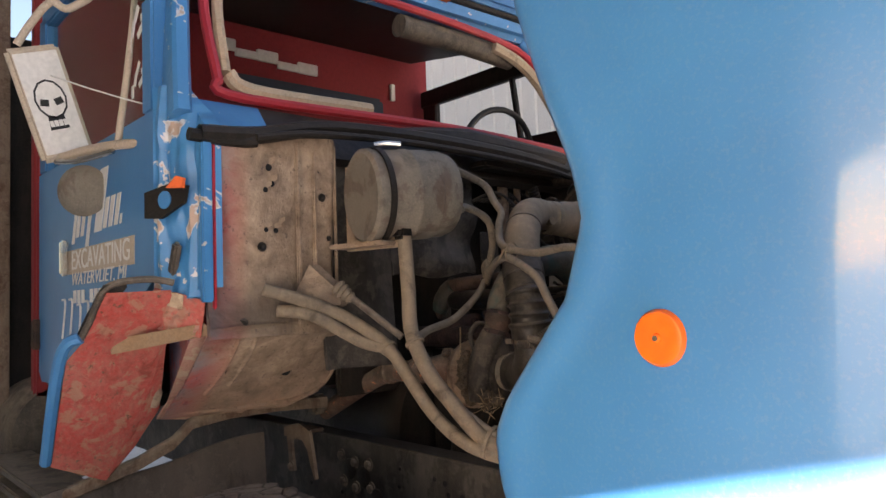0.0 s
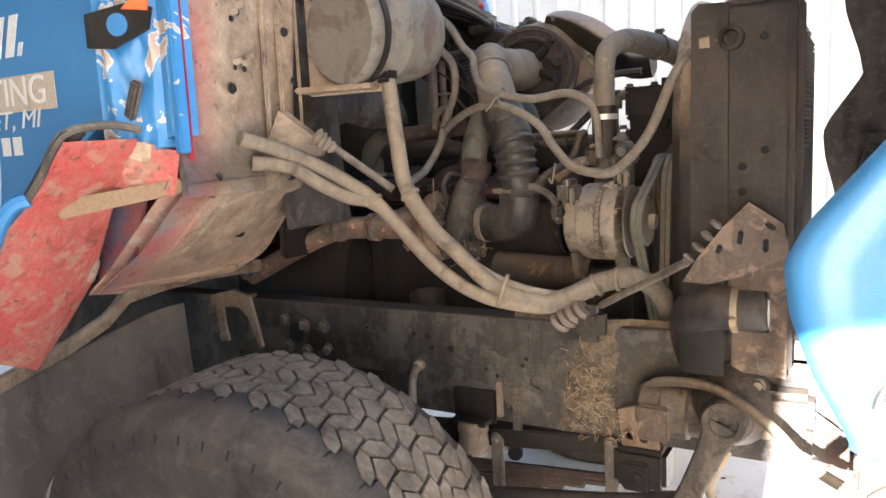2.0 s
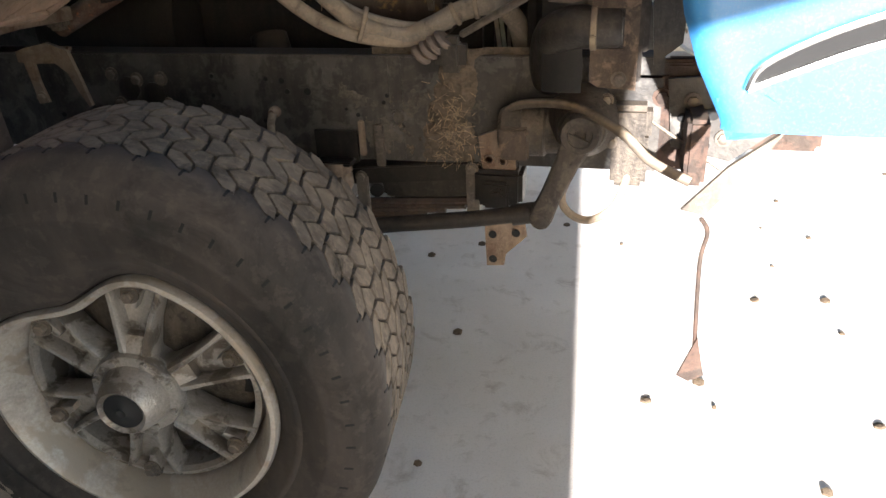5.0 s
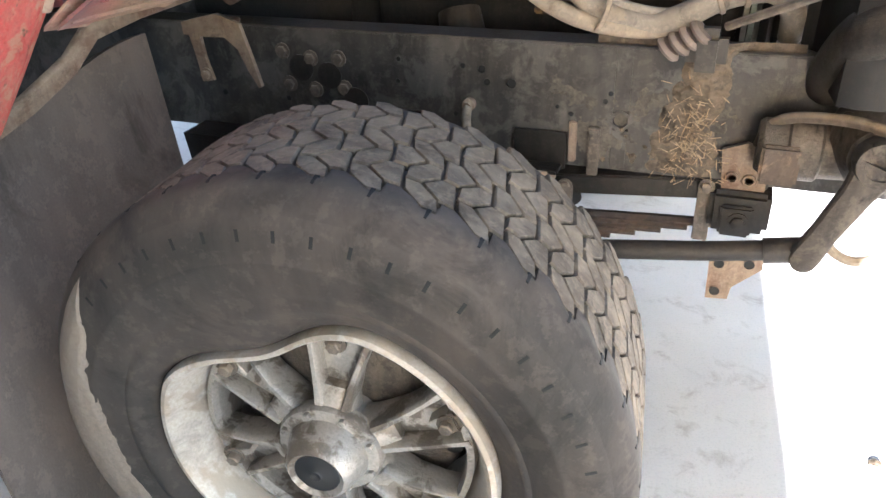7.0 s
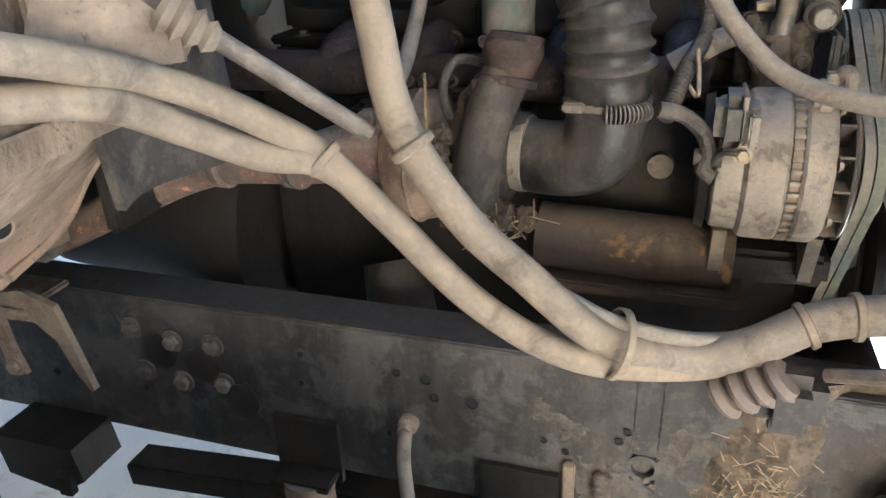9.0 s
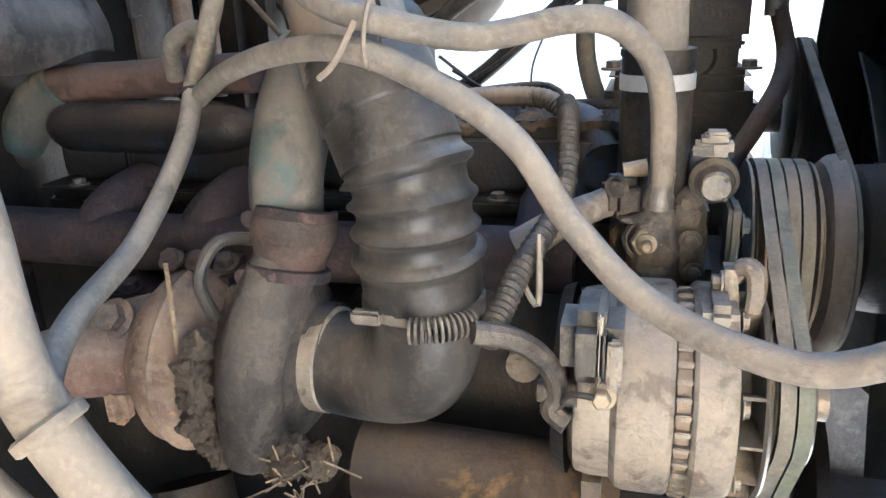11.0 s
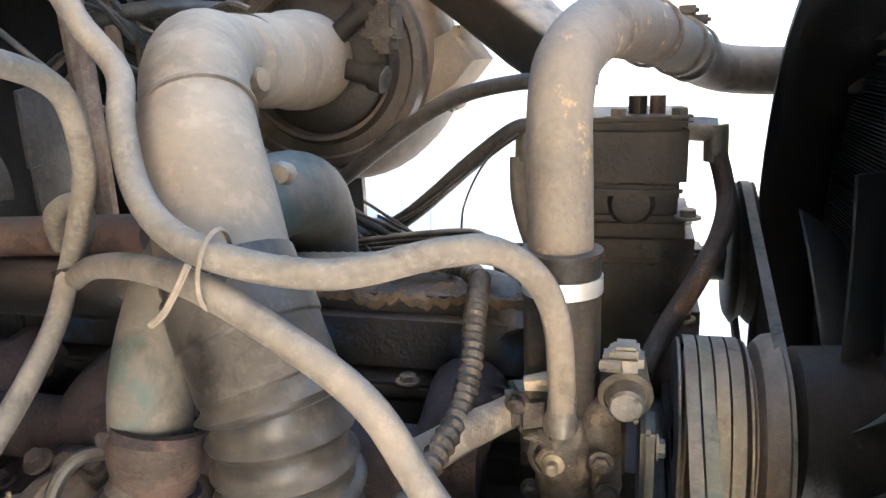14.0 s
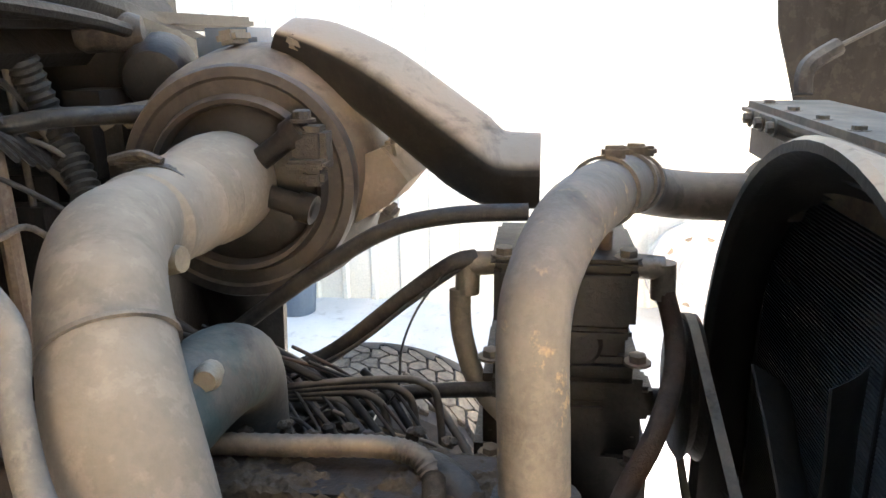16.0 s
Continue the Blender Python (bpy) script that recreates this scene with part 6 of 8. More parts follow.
# slot with a bright bezel in the lower panel
def on_lower(x, z, off=0.0):
    return (x, skin_y(x, z) - off, z)


slot = [(1.128, 1.176), (1.145, 1.212), (1.225, 1.258), (1.335, 1.296), (1.34, 1.278), (1.326, 1.258), (1.236, 1.225), (1.15, 1.186)]
g = Geo().add([on_lower(x, z, 0.006) for x, z in slot], [tuple(range(len(slot)))])
g.to("slot", "grille_dark", hood)
g = Geo().tube([on_lower(x, z, 0.006) for x, z in slot + slot[:1]], 0.006, 8, 4)
g.to("slot_bezel", "chrome", hood)
g = Geo().plate([(1.09, -0.775, 1.16), (1.154, -0.78, 1.168), (1.205, -0.775, 1.13), (1.17, -0.73, 1.09), (1.118, -0.72, 1.08)], (0, 0.012, 0))
g.to("corner_tab", "blue", hood)
g = Geo().plate([(1.215, -0.7, 1.1), (1.13, -0.7, 1.03), (1.065, -0.7, 0.953), (1.102, -0.7, 0.945), (1.16, -0.7, 1.02), (1.205, -0.7, 1.09)], (0, 0.01, 0))
g.to("rubber_lip", "steel", hood)
g = Geo().tube([(1.098, -0.7, 0.94), (1.112, -0.69, 0.91), (1.106, -0.69, 0.85), (1.115, -0.69, 0.68)], 0.004, 6)
g.plate([(1.117, -0.7, 0.71), (1.089, -0.7, 0.625), (1.11, -0.7, 0.615), (1.135, -0.7, 0.631)], (0, 0.006, 0))
g.to("pull_tag", "rust", truck, "rusty tag hanging from a wire")

# bumper mount clutter at the nose
g = Geo()
g.box((1.06, 0.02, 0.9), (0.14, 0.03, 0.28), 0.006)
g.box((1.0, 0.06, 1.0), (0.22, 0.12, 0.02), 0.006)
g.box((1.13, -0.06, 0.86), (0.05, 0.2, 0.16), 0.01)
g.bolt((1.05, 0.0, 0.95), (0, -1, 0), 0.016, 0.014)
g.bolt((1.09, 0.0, 0.84), (0, -1, 0), 0.014, 0.014)
g.to("bumper_bracket", "rust", truck, "rusty drilled bumper bracket")
Geo().tube([(0.658, -0.05, 0.87), (0.675, -0.06, 0.92), (0.727, -0.08, 0.948), (0.842, -0.14, 0.962), (0.957, -0.24, 0.935), (1.025, -0.27, 0.881), (1.111, -0.3, 0.847)], 0.0115, 12).to("steering_hose", "hose_dark", truck, "dark grey hydraulic hose")
Geo().tube([(0.85, -0.03, 0.78), (0.818, -0.07, 0.71), (0.837, -0.08, 0.663), (0.889, -0.08, 0.643), (0.945, -0.08, 0.678), (0.972, -0.06, 0.73), (0.985, -0.03, 0.79)], 0.011, 10).to("loop_hose", "hose_tan", truck)
Geo().box((0.98, -0.03, 0.8), (0.09, 0.05, 0.14), 0.012).to("gear_arm_block", "casting", truck)
Geo().tube([(1.0, -0.04, 0.92), (1.2, -0.1, 0.8)], 0.004, 6).to("wire", "steel", truck)

# ---- engine ----
engine = Geo()
engine.box((0.1, 0.43, 1.12), (0.95, 0.28, 0.48), 0.03)
engine.box((0.1, 0.46, 0.83), (0.7, 0.3, 0.24), 0.05)
engine = engine.to("engine_block", "black", truck, "dark greasy diesel engine block")
g = Geo().box((0.06, 0.43, 1.36), (0.84, 0.15, 0.09), 0.008)
deck = g.to("cylinder_head", "black", truck, "black cylinder head")
head = Geo().box((0.06, 0.435, 1.46), (0.82, 0.13, 0.1), 0.022).to("valve_cover", "engine_blue", truck, "dark blue valve cover")
Geo().box((0.06, 0.43, 1.412), (0.85, 0.16, 0.016), 0.004).to("cover_flange", "black", head)
for k in range(7):
    Geo().bolt((-0.3 + 0.12 * k, 0.358, 1.42), (0, 0, 1), 0.009, 0.01).to("bolt", "steel", head)
for x in (-0.22, 0.02):
    Geo().box((x, 0.37, 1.43), (0.012, 0.02, 0.09), 0.004).to("cover_rib", "engine_blue", head)
g = Geo().tube([(-0.345, 0.39, 1.49), (-0.33, 0.385, 1.495), (-0.29, 0.382, 1.498), (-0.1, 0.375, 1.5), (-0.05, 0.38, 1.498), (-0.02, 0.395, 1.49)], [0.012, 0.028, 0.036, 0.036, 0.03, 0.012], 18)
g.to("breather_pipe", "engine_blue", truck)
g = Geo().tube([(-0.42, 0.27, 1.375), (-0.2, 0.26, 1.378), (0.1, 0.26, 1.378), (0.4, 0.27, 1.38)], 0.036, 16)
manifold = g.to("exhaust_manifold", "manifold", truck, "purple-brown rusted exhaust manifold")
for x in (-0.2, -0.05, 0.18, 0.36):
    Geo().tube([(x, 0.26, 1.375), (x + 0.01, 0.29, 1.405), (x + 0.01, 0.36, 1.41)], [0.036, 0.038, 0.045], 14).to("runner", "manifold", manifold)
    Geo().bolt((x + 0.045, 0.33, 1.42), (0, -1, 0.2), 0.012, 0.02).to("bolt", "manifold", manifold)
g = Geo().box((0.0, 0.25, 1.325), (0.3, 0.1, 0.016), 0.004)
for k in range(5):
    g.bolt((-0.12 + 0.055 * k, 0.21, 1.333), (0, -0.2, 1), 0.01, 0.014)
g.to("manifold_flange", "manifold", truck)
# turbocharger
turbo = Geo()
prof = [(0.05, -0.055), (0.078, -0.05), (0.1, -0.025), (0.105, 0.0), (0.098, 0.028), (0.076, 0.05), (0.056, 0.055), (0.05, 0.03)]
turbo.lathe((-0.01, 0.18, 1.272), (1, 0, 0.0), prof, 48)
turbo.lathe((-0.01, 0.18, 1.272), (1, 0, 0), [(0.1045, -0.004), (0.108, 0.0), (0.1045, 0.004)], 48)
turbo = turbo.to("turbocharger", "orange_rust", truck, "rust-tan turbocharger housing")
g = Geo().tube([(-0.04, 0.18, 1.285), (-0.09, 0.16, 1.284), (-0.145, 0.12, 1.28), (-0.2, 0.092, 1.276), (-0.31, 0.078, 1.27), (-0.4, 0.07, 1.24), (-0.52, 0.06, 1.185), (-0.68, 0.05, 1.11)], [0.066, 0.056, 0.043, 0.035, 0.034, 0.031, 0.031, 0.031], 20)
g.lathe((-0.192, 0.094, 1.276), (1, -0.2, 0.02), [(0.034, -0.014), (0.043, -0.012), (0.043, -0.004), (0.038, -0.002), (0.038, 0.003), (0.043, 0.005), (0.043, 0.012), (0.034, 0.014)], 24)
g.lathe((-0.312, 0.078, 1.27), (1, -0.1, 0.12), [(0.033, -0.012), (0.039, -0.01), (0.04, 0.006), (0.034, 0.012)], 24)
g.to("exhaust_elbow", "exhaust", turbo, "red-brown rusted exhaust pipe")
Geo().bolt((-0.085, 0.135, 1.33), (0, -0.8, 0.6), 0.016, 0.02).to("flange_bolt", "exhaust", turbo)
Geo().box((-0.1, 0.13, 1.235), (0.03, 0.03, 0.07), 0.01).to("turbo_flange", "orange_rust", turbo)
g = Geo().lathe((0.05, 0.18, 1.29), (1, 0, 0), [(0.05, -0.025), (0.06, -0.01), (0.075, 0.0), (0.088, 0.01), (0.088, 0.02), (0.08, 0.03), (0.06, 0.04)], 60)
g.v = [tuple(Vector((x, 0.18 + (y - 0.18) * q, 1.29 + (z - 1.29) * q))) for (x, y, z), q in ((p, 1 + 0.3 * noise.noise((p[0] * 60, p[1] * 45, p[2] * 45))) for p in g.v)]
g.to("turbo_waist", "mud", turbo, "dried mud packed round the turbo waist")
g = Geo().lathe((0.095, 0.18, 1.285), (1, 0, 0), [(0.04, -0.035), (0.08, -0.03), (0.095, -0.005), (0.093, 0.02), (0.075, 0.035), (0.06, 0.04), (0.06, 0.06), (0.0, 0.06)], 44)
g.tube([(0.09, 0.1, 1.21), (0.095, 0.092, 1.26), (0.1, 0.093, 1.31), (0.115, 0.112, 1.37), (0.135, 0.14, 1.42)], [0.034, 0.034, 0.034, 0.034, 0.034], 18)
g.to("compressor_housing", "volute", turbo, "dark cast compressor housing")
Geo().box((-0.005, 0.222, 1.358), (0.1, 0.08, 0.05), 0.014).to("turbo_foot", "manifold", turbo)
for k in range(3):
    Geo().bolt((-0.04 + 0.035 * k, 0.186, 1.383), (0, -0.5, 1), 0.01, 0.014).to("bolt", "rust", turbo)
Geo().tube([(0.085, 0.17, 1.42), (0.06, 0.13, 1.43), (0.045, 0.11, 1.395), (0.05, 0.12, 1.35)], 0.007, 10).to("oil_feed_hose", "rubber", turbo, "black turbo oil hose")
# charge pipe
g = Geo().tube([(0.135, 0.14, 1.415), (0.126, 0.165, 1.5), (0.12, 0.25, 1.58), (0.136, 0.36, 1.614), (0.142, 0.45, 1.612), (0.128, 0.53, 1.57), (0.12, 0.56, 1.48), (0.12, 0.56, 1.38)], [0.034, 0.037, 0.043, 0.048, 0.05, 0.05, 0.048, 0.046], 24)
cp = g.to("charge_pipe", "teal", truck, "dusty charge pipe with teal paint showing")
Geo().lathe((0.136, 0.141, 1.43), (0.12, 0.25, 1), [(0.032, -0.036), (0.035, -0.03), (0.0355, -0.016), (0.038, -0.008), (0.0425, 0.006), (0.0435, 0.016), (0.041, 0.026), (0.036, 0.032), (0.034, 0.034)], 30).to("pipe_sleeve", "rust", cp, "rust-red rubber sleeve")
for (p, d) in (((0.139, 0.148, 1.458), (0.12, 0.25, 1)), ((0.132, 0.135, 1.402), (0.12, 0.25, 1))):
    gg = Geo().lathe(p, d, [(0.036, -0.007), (0.0415, -0.006), (0.0415, 0.005), (0.036, 0.007)], 30)
    gg.tube([Vector(p) + Vector((-0.037, -0.026, 0.0)), Vector(p) + Vector((-0.042, 0.012, 0.0))], 0.009, 10, smooth=False)
    gg.to("hose_clamp", "manifold", cp)
g = Geo().lathe((0.166, 0.378, 1.648), (0.2, -0.9, 0.1), [(0, 0.03), (0.01, 0.03), (0.014, 0.018), (0.012, 0.0)], 12)
g.to("nipple", "brass", cp)

# intake: tan elbow from the air cleaner, ribbed rubber hose, lower elbow to the compressor
g = Geo().tube([(0.05, 0.55, 1.768), (0.066, 0.45, 1.772), (0.086, 0.37, 1.772), (0.113, 0.308, 1.752), (0.137, 0.268, 1.72), (0.16, 0.233, 1.69), (0.186, 0.2, 1.645), (0.212, 0.168, 1.59)], [0.048, 0.049, 0.051, 0.052, 0.0525, 0.0535, 0.055, 0.056], 30)
intake = g.to("intake_elbow", "duct", truck, "dust-covered intake elbow")
Geo().lathe((0.1, 0.42, 1.745), (0.85, -0.1, 0.05), [(0, 0.03), (0.013, 0.03), (0.017, 0.012), (0.012, 0.0)], 12).to("nipple", "brass", intake)
g = Geo().tube([(0.055, 0.52, 1.769), (0.059, 0.5, 1.7695)], 0.0555, 28, smooth=False)
g.box((0.04, 0.51, 1.825), (0.05, 0.014, 0.01), 0.004)
g.tube([(0.01, 0.512, 1.827), (0.045, 0.51, 1.834), (0.07, 0.51, 1.826)], 0.006, 8)
g.to("hose_clamp", "casting", intake)
g = Geo()
line = spline([(0.212, 0.168, 1.605), (0.24, 0.148, 1.55), (0.262, 0.135, 1.5), (0.268, 0.133, 1.44), (0.27, 0.14, 1.39)], 30)
rad_ = [0.0565 + 0.0075 * max(math.exp(-((i - c) / 2.6) ** 2) for c in (56, 69, 82, 95)) - (0.003 if 58 < i < 93 else 0.0) + (0.004 if 10 <= i < 28 else 0.002 if 28 <= i < 50 else 0.0) + (0.0015 if i > 97 else 0.0) for i in range(len(line))]
g.tube(line, rad_, 30, smooth=False)
rib = g.to("ribbed_intake_hose", "rubber_dusty", truck, "black ribbed rubber intake hose")
g = Geo().tube([(0.27, 0.14, 1.395), (0.268, 0.145, 1.34), (0.25, 0.155, 1.3), (0.2, 0.168, 1.283), (0.13, 0.178, 1.285)], [0.055, 0.056, 0.058, 0.055, 0.054], 28)
el = g.to("lower_intake_elbow", "rubber_dusty", truck, "black rubber elbow at the compressor")
Geo().lathe((0.145, 0.176, 1.285), (1, -0.1, 0), [(0.054, -0.014), (0.058, -0.012), (0.058, 0.012), (0.054, 0.014)], 30).to("steel_band", "alu", el, "dull steel clamp band")
g = Geo().lathe((0.269, 0.142, 1.378), (0, 0.1, 1), [(0.056, -0.01), (0.06, -0.008), (0.06, 0.008), (0.056, 0.01)], 30)
clamp = g.to("spring_clamp", "steel", el)
for k in range(12):
    a0 = radians(-84 + 4.6 * k)
    Geo().lathe((0.269 + 0.064 * math.cos(a0), 0.142 + 0.064 * math.sin(a0), 1.375), (-math.sin(a0), math.cos(a0), 0), [(0.009, -0.0018), (0.0125, -0.0012), (0.0125, 0.0012), (0.009, 0.0018), (0.0, 0.001)], 14).to("coil", "steel", clamp)
Geo().box((0.232, 0.085, 1.382), (0.03, 0.012, 0.014), 0.003).to("clamp_screw", "steel", clamp)
# tie wraps and wire round the intake
for p, d, r in (((0.139, 0.265, 1.718), (0.34, -0.42, -0.45), 0.0545),):
    Geo().lathe(p, d, [(r - 0.002, -0.003), (r + 0.0015, -0.002), (r + 0.0015, 0.002), (r - 0.002, 0.003)], 40).to("tie_wrap", "steel", intake)

# air cleaner canister behind the intake
AC, AX = Vector((0.06, 0.745, 1.758)), Vector((0.12, -1, 0.05))
g = Geo().lathe(AC, AX, [(0, -0.4), (0.145, -0.4), (0.156, -0.38), (0.156, -0.02), (0.163, -0.01), (0.163, 0.01), (0.159, 0.02), (0.146, 0.022), (0.142, 0.017), (0.124, 0.017), (0.12, 0.03), (0.117, 0.036), (0.111, 0.032), (0.108, 0.008), (0.0, 0.008)], 56)
cleaner = g.to("air_cleaner", "cleaner_brown", truck, "dusty round air cleaner canister")
g = Geo().lathe(AC, AX, [(0.107, 0.01), (0.1, 0.016), (0.06, 0.02), (0, 0.02)], 40)
g.to("cleaner_face", "black", cleaner)
g = Geo().lathe(AC, AX, [(0.158, -0.3), (0.19, -0.28), (0.197, -0.14), (0.184, -0.06), (0.16, -0.03)], 40)
g.to("outer_shell", "hose_dark", cleaner, "dark outer shell with dust on top")
for a in (100, 70, 40, 10, -20):
    c, s = math.cos(radians(a)), math.sin(radians(a))
    Geo().box(AC + Vector((0.2 * c, 0.1, 0.2 * s)), (0.03, 0.07, 0.02), 0.006, turned("Y", 90 - a)).to("shell_clip", "duct", cleaner)
g = Geo().lathe(Vector((0.045, 0.76, 1.763)), Vector((0.06, -1, 0.01)), [(0.056, 0.0), (0.066, 0.02), (0.071, 0.045), (0.072, 0.08), (0.069, 0.12), (0.063, 0.15), (0.06, 0.155)], 40)
g.to("outlet_cone", "duct", cleaner, "dust-covered outlet cone")
g = Geo().lathe(Vector((0.045, 0.76, 1.763)), Vector((0.06, -1, 0.01)), [(0.058, 0.14), (0.063, 0.144), (0.062, 0.19), (0.0592, 0.194), (0.0592, 0.2), (0.0612, 0.204), (0.0592, 0.209), (0.058, 0.225), (0.056, 0.28), (0.057, 0.284), (0.057, 0.292), (0.053, 0.297), (0.05, 0.32)], 40)
g.to("outlet_sleeve", "duct", cleaner, "dusty rubber sleeve on the outlet")
for a, mt in ((35, "black"), (-30, "black")):
    c, s = math.cos(radians(a)), math.sin(radians(a))
    p0, p1 = Vector((0.06, 0.705, 1.765)), Vector((0.168, 0.688, 1.842)) if a > 0 else Vector((0.176, 0.692, 1.733))
    g = Geo().tube([p0, p1], 0.0155, 16, smooth=False)
    g.tube([p1 - (p1 - p0) * 0.16, p1 + (p1 - p0) * 0.02], 0.0205, 14, smooth=False)
    g.to("cover_lug", mt, cleaner)
    Geo().lathe(p1 + (p1 - p0) * 0.035, p1 - p0, [(0.012, 0.001), (0, 0.001)], 12).to("lug_bore", "grille_dark", cleaner)
g = Geo().box(AC + Vector((0.12, -0.05, 0.055)), (0.046, 0.045, 0.062), 0.008)
g.bolt(AC + Vector((0.112, -0.06, 0.092)), (0, 0, 1), 0.012, 0.015)
g.box(AC + Vector((0.126, -0.065, 0.022)), (0.03, 0.03, 0.022), 0.006)
g.box(AC + Vector((0.12, -0.07, 0.04)), (0.052, 0.036, 0.012), 0.004)
g.to("latch", "casting", cleaner)
g = Geo()
stations = [((0.09, 0.87, 1.955), 0.035, 0.03), ((0.15, 0.855, 1.937), 0.046, 0.042), ((0.24, 0.84, 1.89), 0.05, 0.05), ((0.335, 0.83, 1.82), 0.052, 0.053), ((0.395, 0.83, 1.775), 0.052, 0.056), ((0.43, 0.83, 1.764), 0.05, 0.052), ((0.475, 0.83, 1.764), 0.048, 0.05)]
verts, faces = [], []
line = spline([p for p, wy, wz in stations], 6)
sides = 24
for i, q in enumerate(line):
    wy, wz = (float(np.interp(i / 6, range(len(stations)), [st[k] for st in stations])) for k in (1, 2))
    lean = max(0.0, min(1.0, (0.43 - q.x) / 0.06))
    for k in range(sides):
        c, sn = math.cos(k * math.tau / sides), math.sin(k * math.tau / sides)
        a, b = math.copysign(abs(c) ** 0.4, c), math.copysign(abs(sn) ** 0.4, sn)
        a, b = 0.82 * a - 0.5 * b, 0.5 * a + 0.82 * b
        verts.append((q.x + 0.5 * wz * b * lean, q.y + wy * a, q.z + (1.0 - 0.18 * lean) * wz * b * 0.92))
for i in range(len(line) - 1):
    faces += [(i * sides + k, i * sides + (k + 1) % sides, (i + 1) * sides + (k + 1) % sides, (i + 1) * sides + k) for k in range(sides)]
faces += [tuple(range(sides)), tuple(range(len(verts) - sides, len(verts)))]
g.add(verts, faces)
g.to("inlet_snorkel", "snorkel", cleaner, "dusty black inlet snorkel")
g = Geo().plate([(0.19, 0.8, 1.68), (0.26, 0.78, 1.72), (0.29, 0.78, 1.755), (0.25, 0.8, 1.8), (0.2, 0.82, 1.78)], (0.01, 0.12, 0.0))
g.to("cleaner_bracket", "duct", cleaner)

# coolant pipe to the radiator
g = Geo().tube([(0.476, 0.275, 1.45), (0.475, 0.278, 1.55), (0.472, 0.29, 1.65), (0.47, 0.305, 1.72), (0.476, 0.335, 1.762), (0.5, 0.42, 1.789), (0.535, 0.55, 1.786), (0.57, 0.68, 1.773), (0.6, 0.78, 1.758)], [0.029, 0.029, 0.029, 0.029, 0.03, 0.033, 0.036, 0.036, 0.036], 24)
pipe = g.to("coolant_pipe", "rusty_duct", truck, "dusty steel coolant pipe")
Geo().tube([(0.6, 0.77, 1.759), (0.64, 0.83, 1.735), (0.72, 0.85, 1.725), (0.87, 0.85, 1.725)], 0.035, 22).to("upper_radiator_hose", "hose_dark", truck, "black upper radiator hose")
Geo().tube([(0.4755, 0.2775, 1.6), (0.4755, 0.2775, 1.594), (0.4755, 0.277, 1.592), (0.476, 0.276, 1.45)], [0.036, 0.0365, 0.0345, 0.0345], 24, smooth=False).to("pipe_sleeve", "rubber", pipe)
Geo().tube([(0.4757, 0.2768, 1.577), (0.4758, 0.2766, 1.562)], 0.036, 24, smooth=False).to("steel_band", "band", pipe, "bright steel clamp")
for p, d in (((0.545, 0.59, 1.783), (0.25, 1, -0.1)), ((0.585, 0.73, 1.766), (0.3, 1, -0.15)), ((0.605, 0.785, 1.755), (0.5, 1, -0.3))):
    gg = Geo().lathe(p, d, [(0.037, -0.007), (0.041, -0.006), (0.041, 0.006), (0.037, 0.007)], 24)
    gg.box(Vector(p) + Vector((0.01, 0, 0.045)), (0.03, 0.014, 0.014), 0.004)
    gg.to("hose_clamp", "steel", pipe)

# air compressor
g = Geo().box((0.51, 0.78, 1.3), (0.24, 0.22, 0.24), 0.02)
comp = g.to("air_compressor", "black", truck, "black two-storey air compressor")
for name, z, size in (("cylinder_head", 1.621, (0.186, 0.2, 0.09)), ("cylinder", 1.5, (0.166, 0.17, 0.2)), ("gasket_flange", 1.528, (0.205, 0.2, 0.022)), ("head_cover", 1.668, (0.194, 0.2, 0.014))):
    Geo().box((0.51, 0.78, z), size, 0.01).to(name, "black", comp)
Geo().box((0.51, 0.683, 1.575), (0.176, 0.012, 0.016), 0.005).to("casting_edge", "black", comp)
Geo().lathe((0.53, 0.69, 1.556), (0, -1, 0), [(0.034, -0.02), (0.032, 0.002), (0.026, 0.008), (0.012, 0.01), (0, 0.01)], 24).to("casting_boss", "black", comp)
Geo().box((0.51, 0.78, 1.415), (0.215, 0.2, 0.21), 0.014).to("crankcase", "black", comp)
Geo().box((0.51, 0.676, 1.42), (0.12, 0.014, 0.12), 0.012).to("cover_plate", "black", comp)
for x in (0.415, 0.605):
    for z in (1.54, 1.395):
        Geo().bolt((x, 0.67, z), (0, 0, 1), 0.012, 0.014).to("bolt", "steel", comp)
Geo().box((0.62, 0.74, 1.46), (0.03, 0.06, 0.05), 0.006).to("side_port", "black", comp)
Geo().lathe((0.635, 0.72, 1.46), (1, 0, 0), [(0.02, 0), (0.02, 0.025), (0, 0.025)], 12).to("port_fitting", "black", comp)
for x in (0.43, 0.51, 0.59):
    Geo().bolt((x, 0.7, 1.673), (0, 0, 1), 0.012, 0.014).to("bolt", "steel", comp)
for x, m_, r in ((0.535, "black", 0.013), (0.562, "brown_pipe", 0.011)):
    Geo().tube([(x, 0.74, 1.67), (x, 0.74, 1.7)], r, 12, smooth=False).to("head_stud", m_, comp)
for s, x in ((1, 0.62), (-1, 0.4)):
    g = Geo().tube([(x - 0.02 * s, 0.73, 1.655), (x + 0.02 * s, 0.73, 1.652)], 0.017, 12, smooth=False)
    g.tube([(x + 0.02 * s, 0.73, 1.66), (x + 0.022 * s, 0.73, 1.61)], 0.017, 12)
    g.to("elbow_fitting", "sensor_grey", comp)
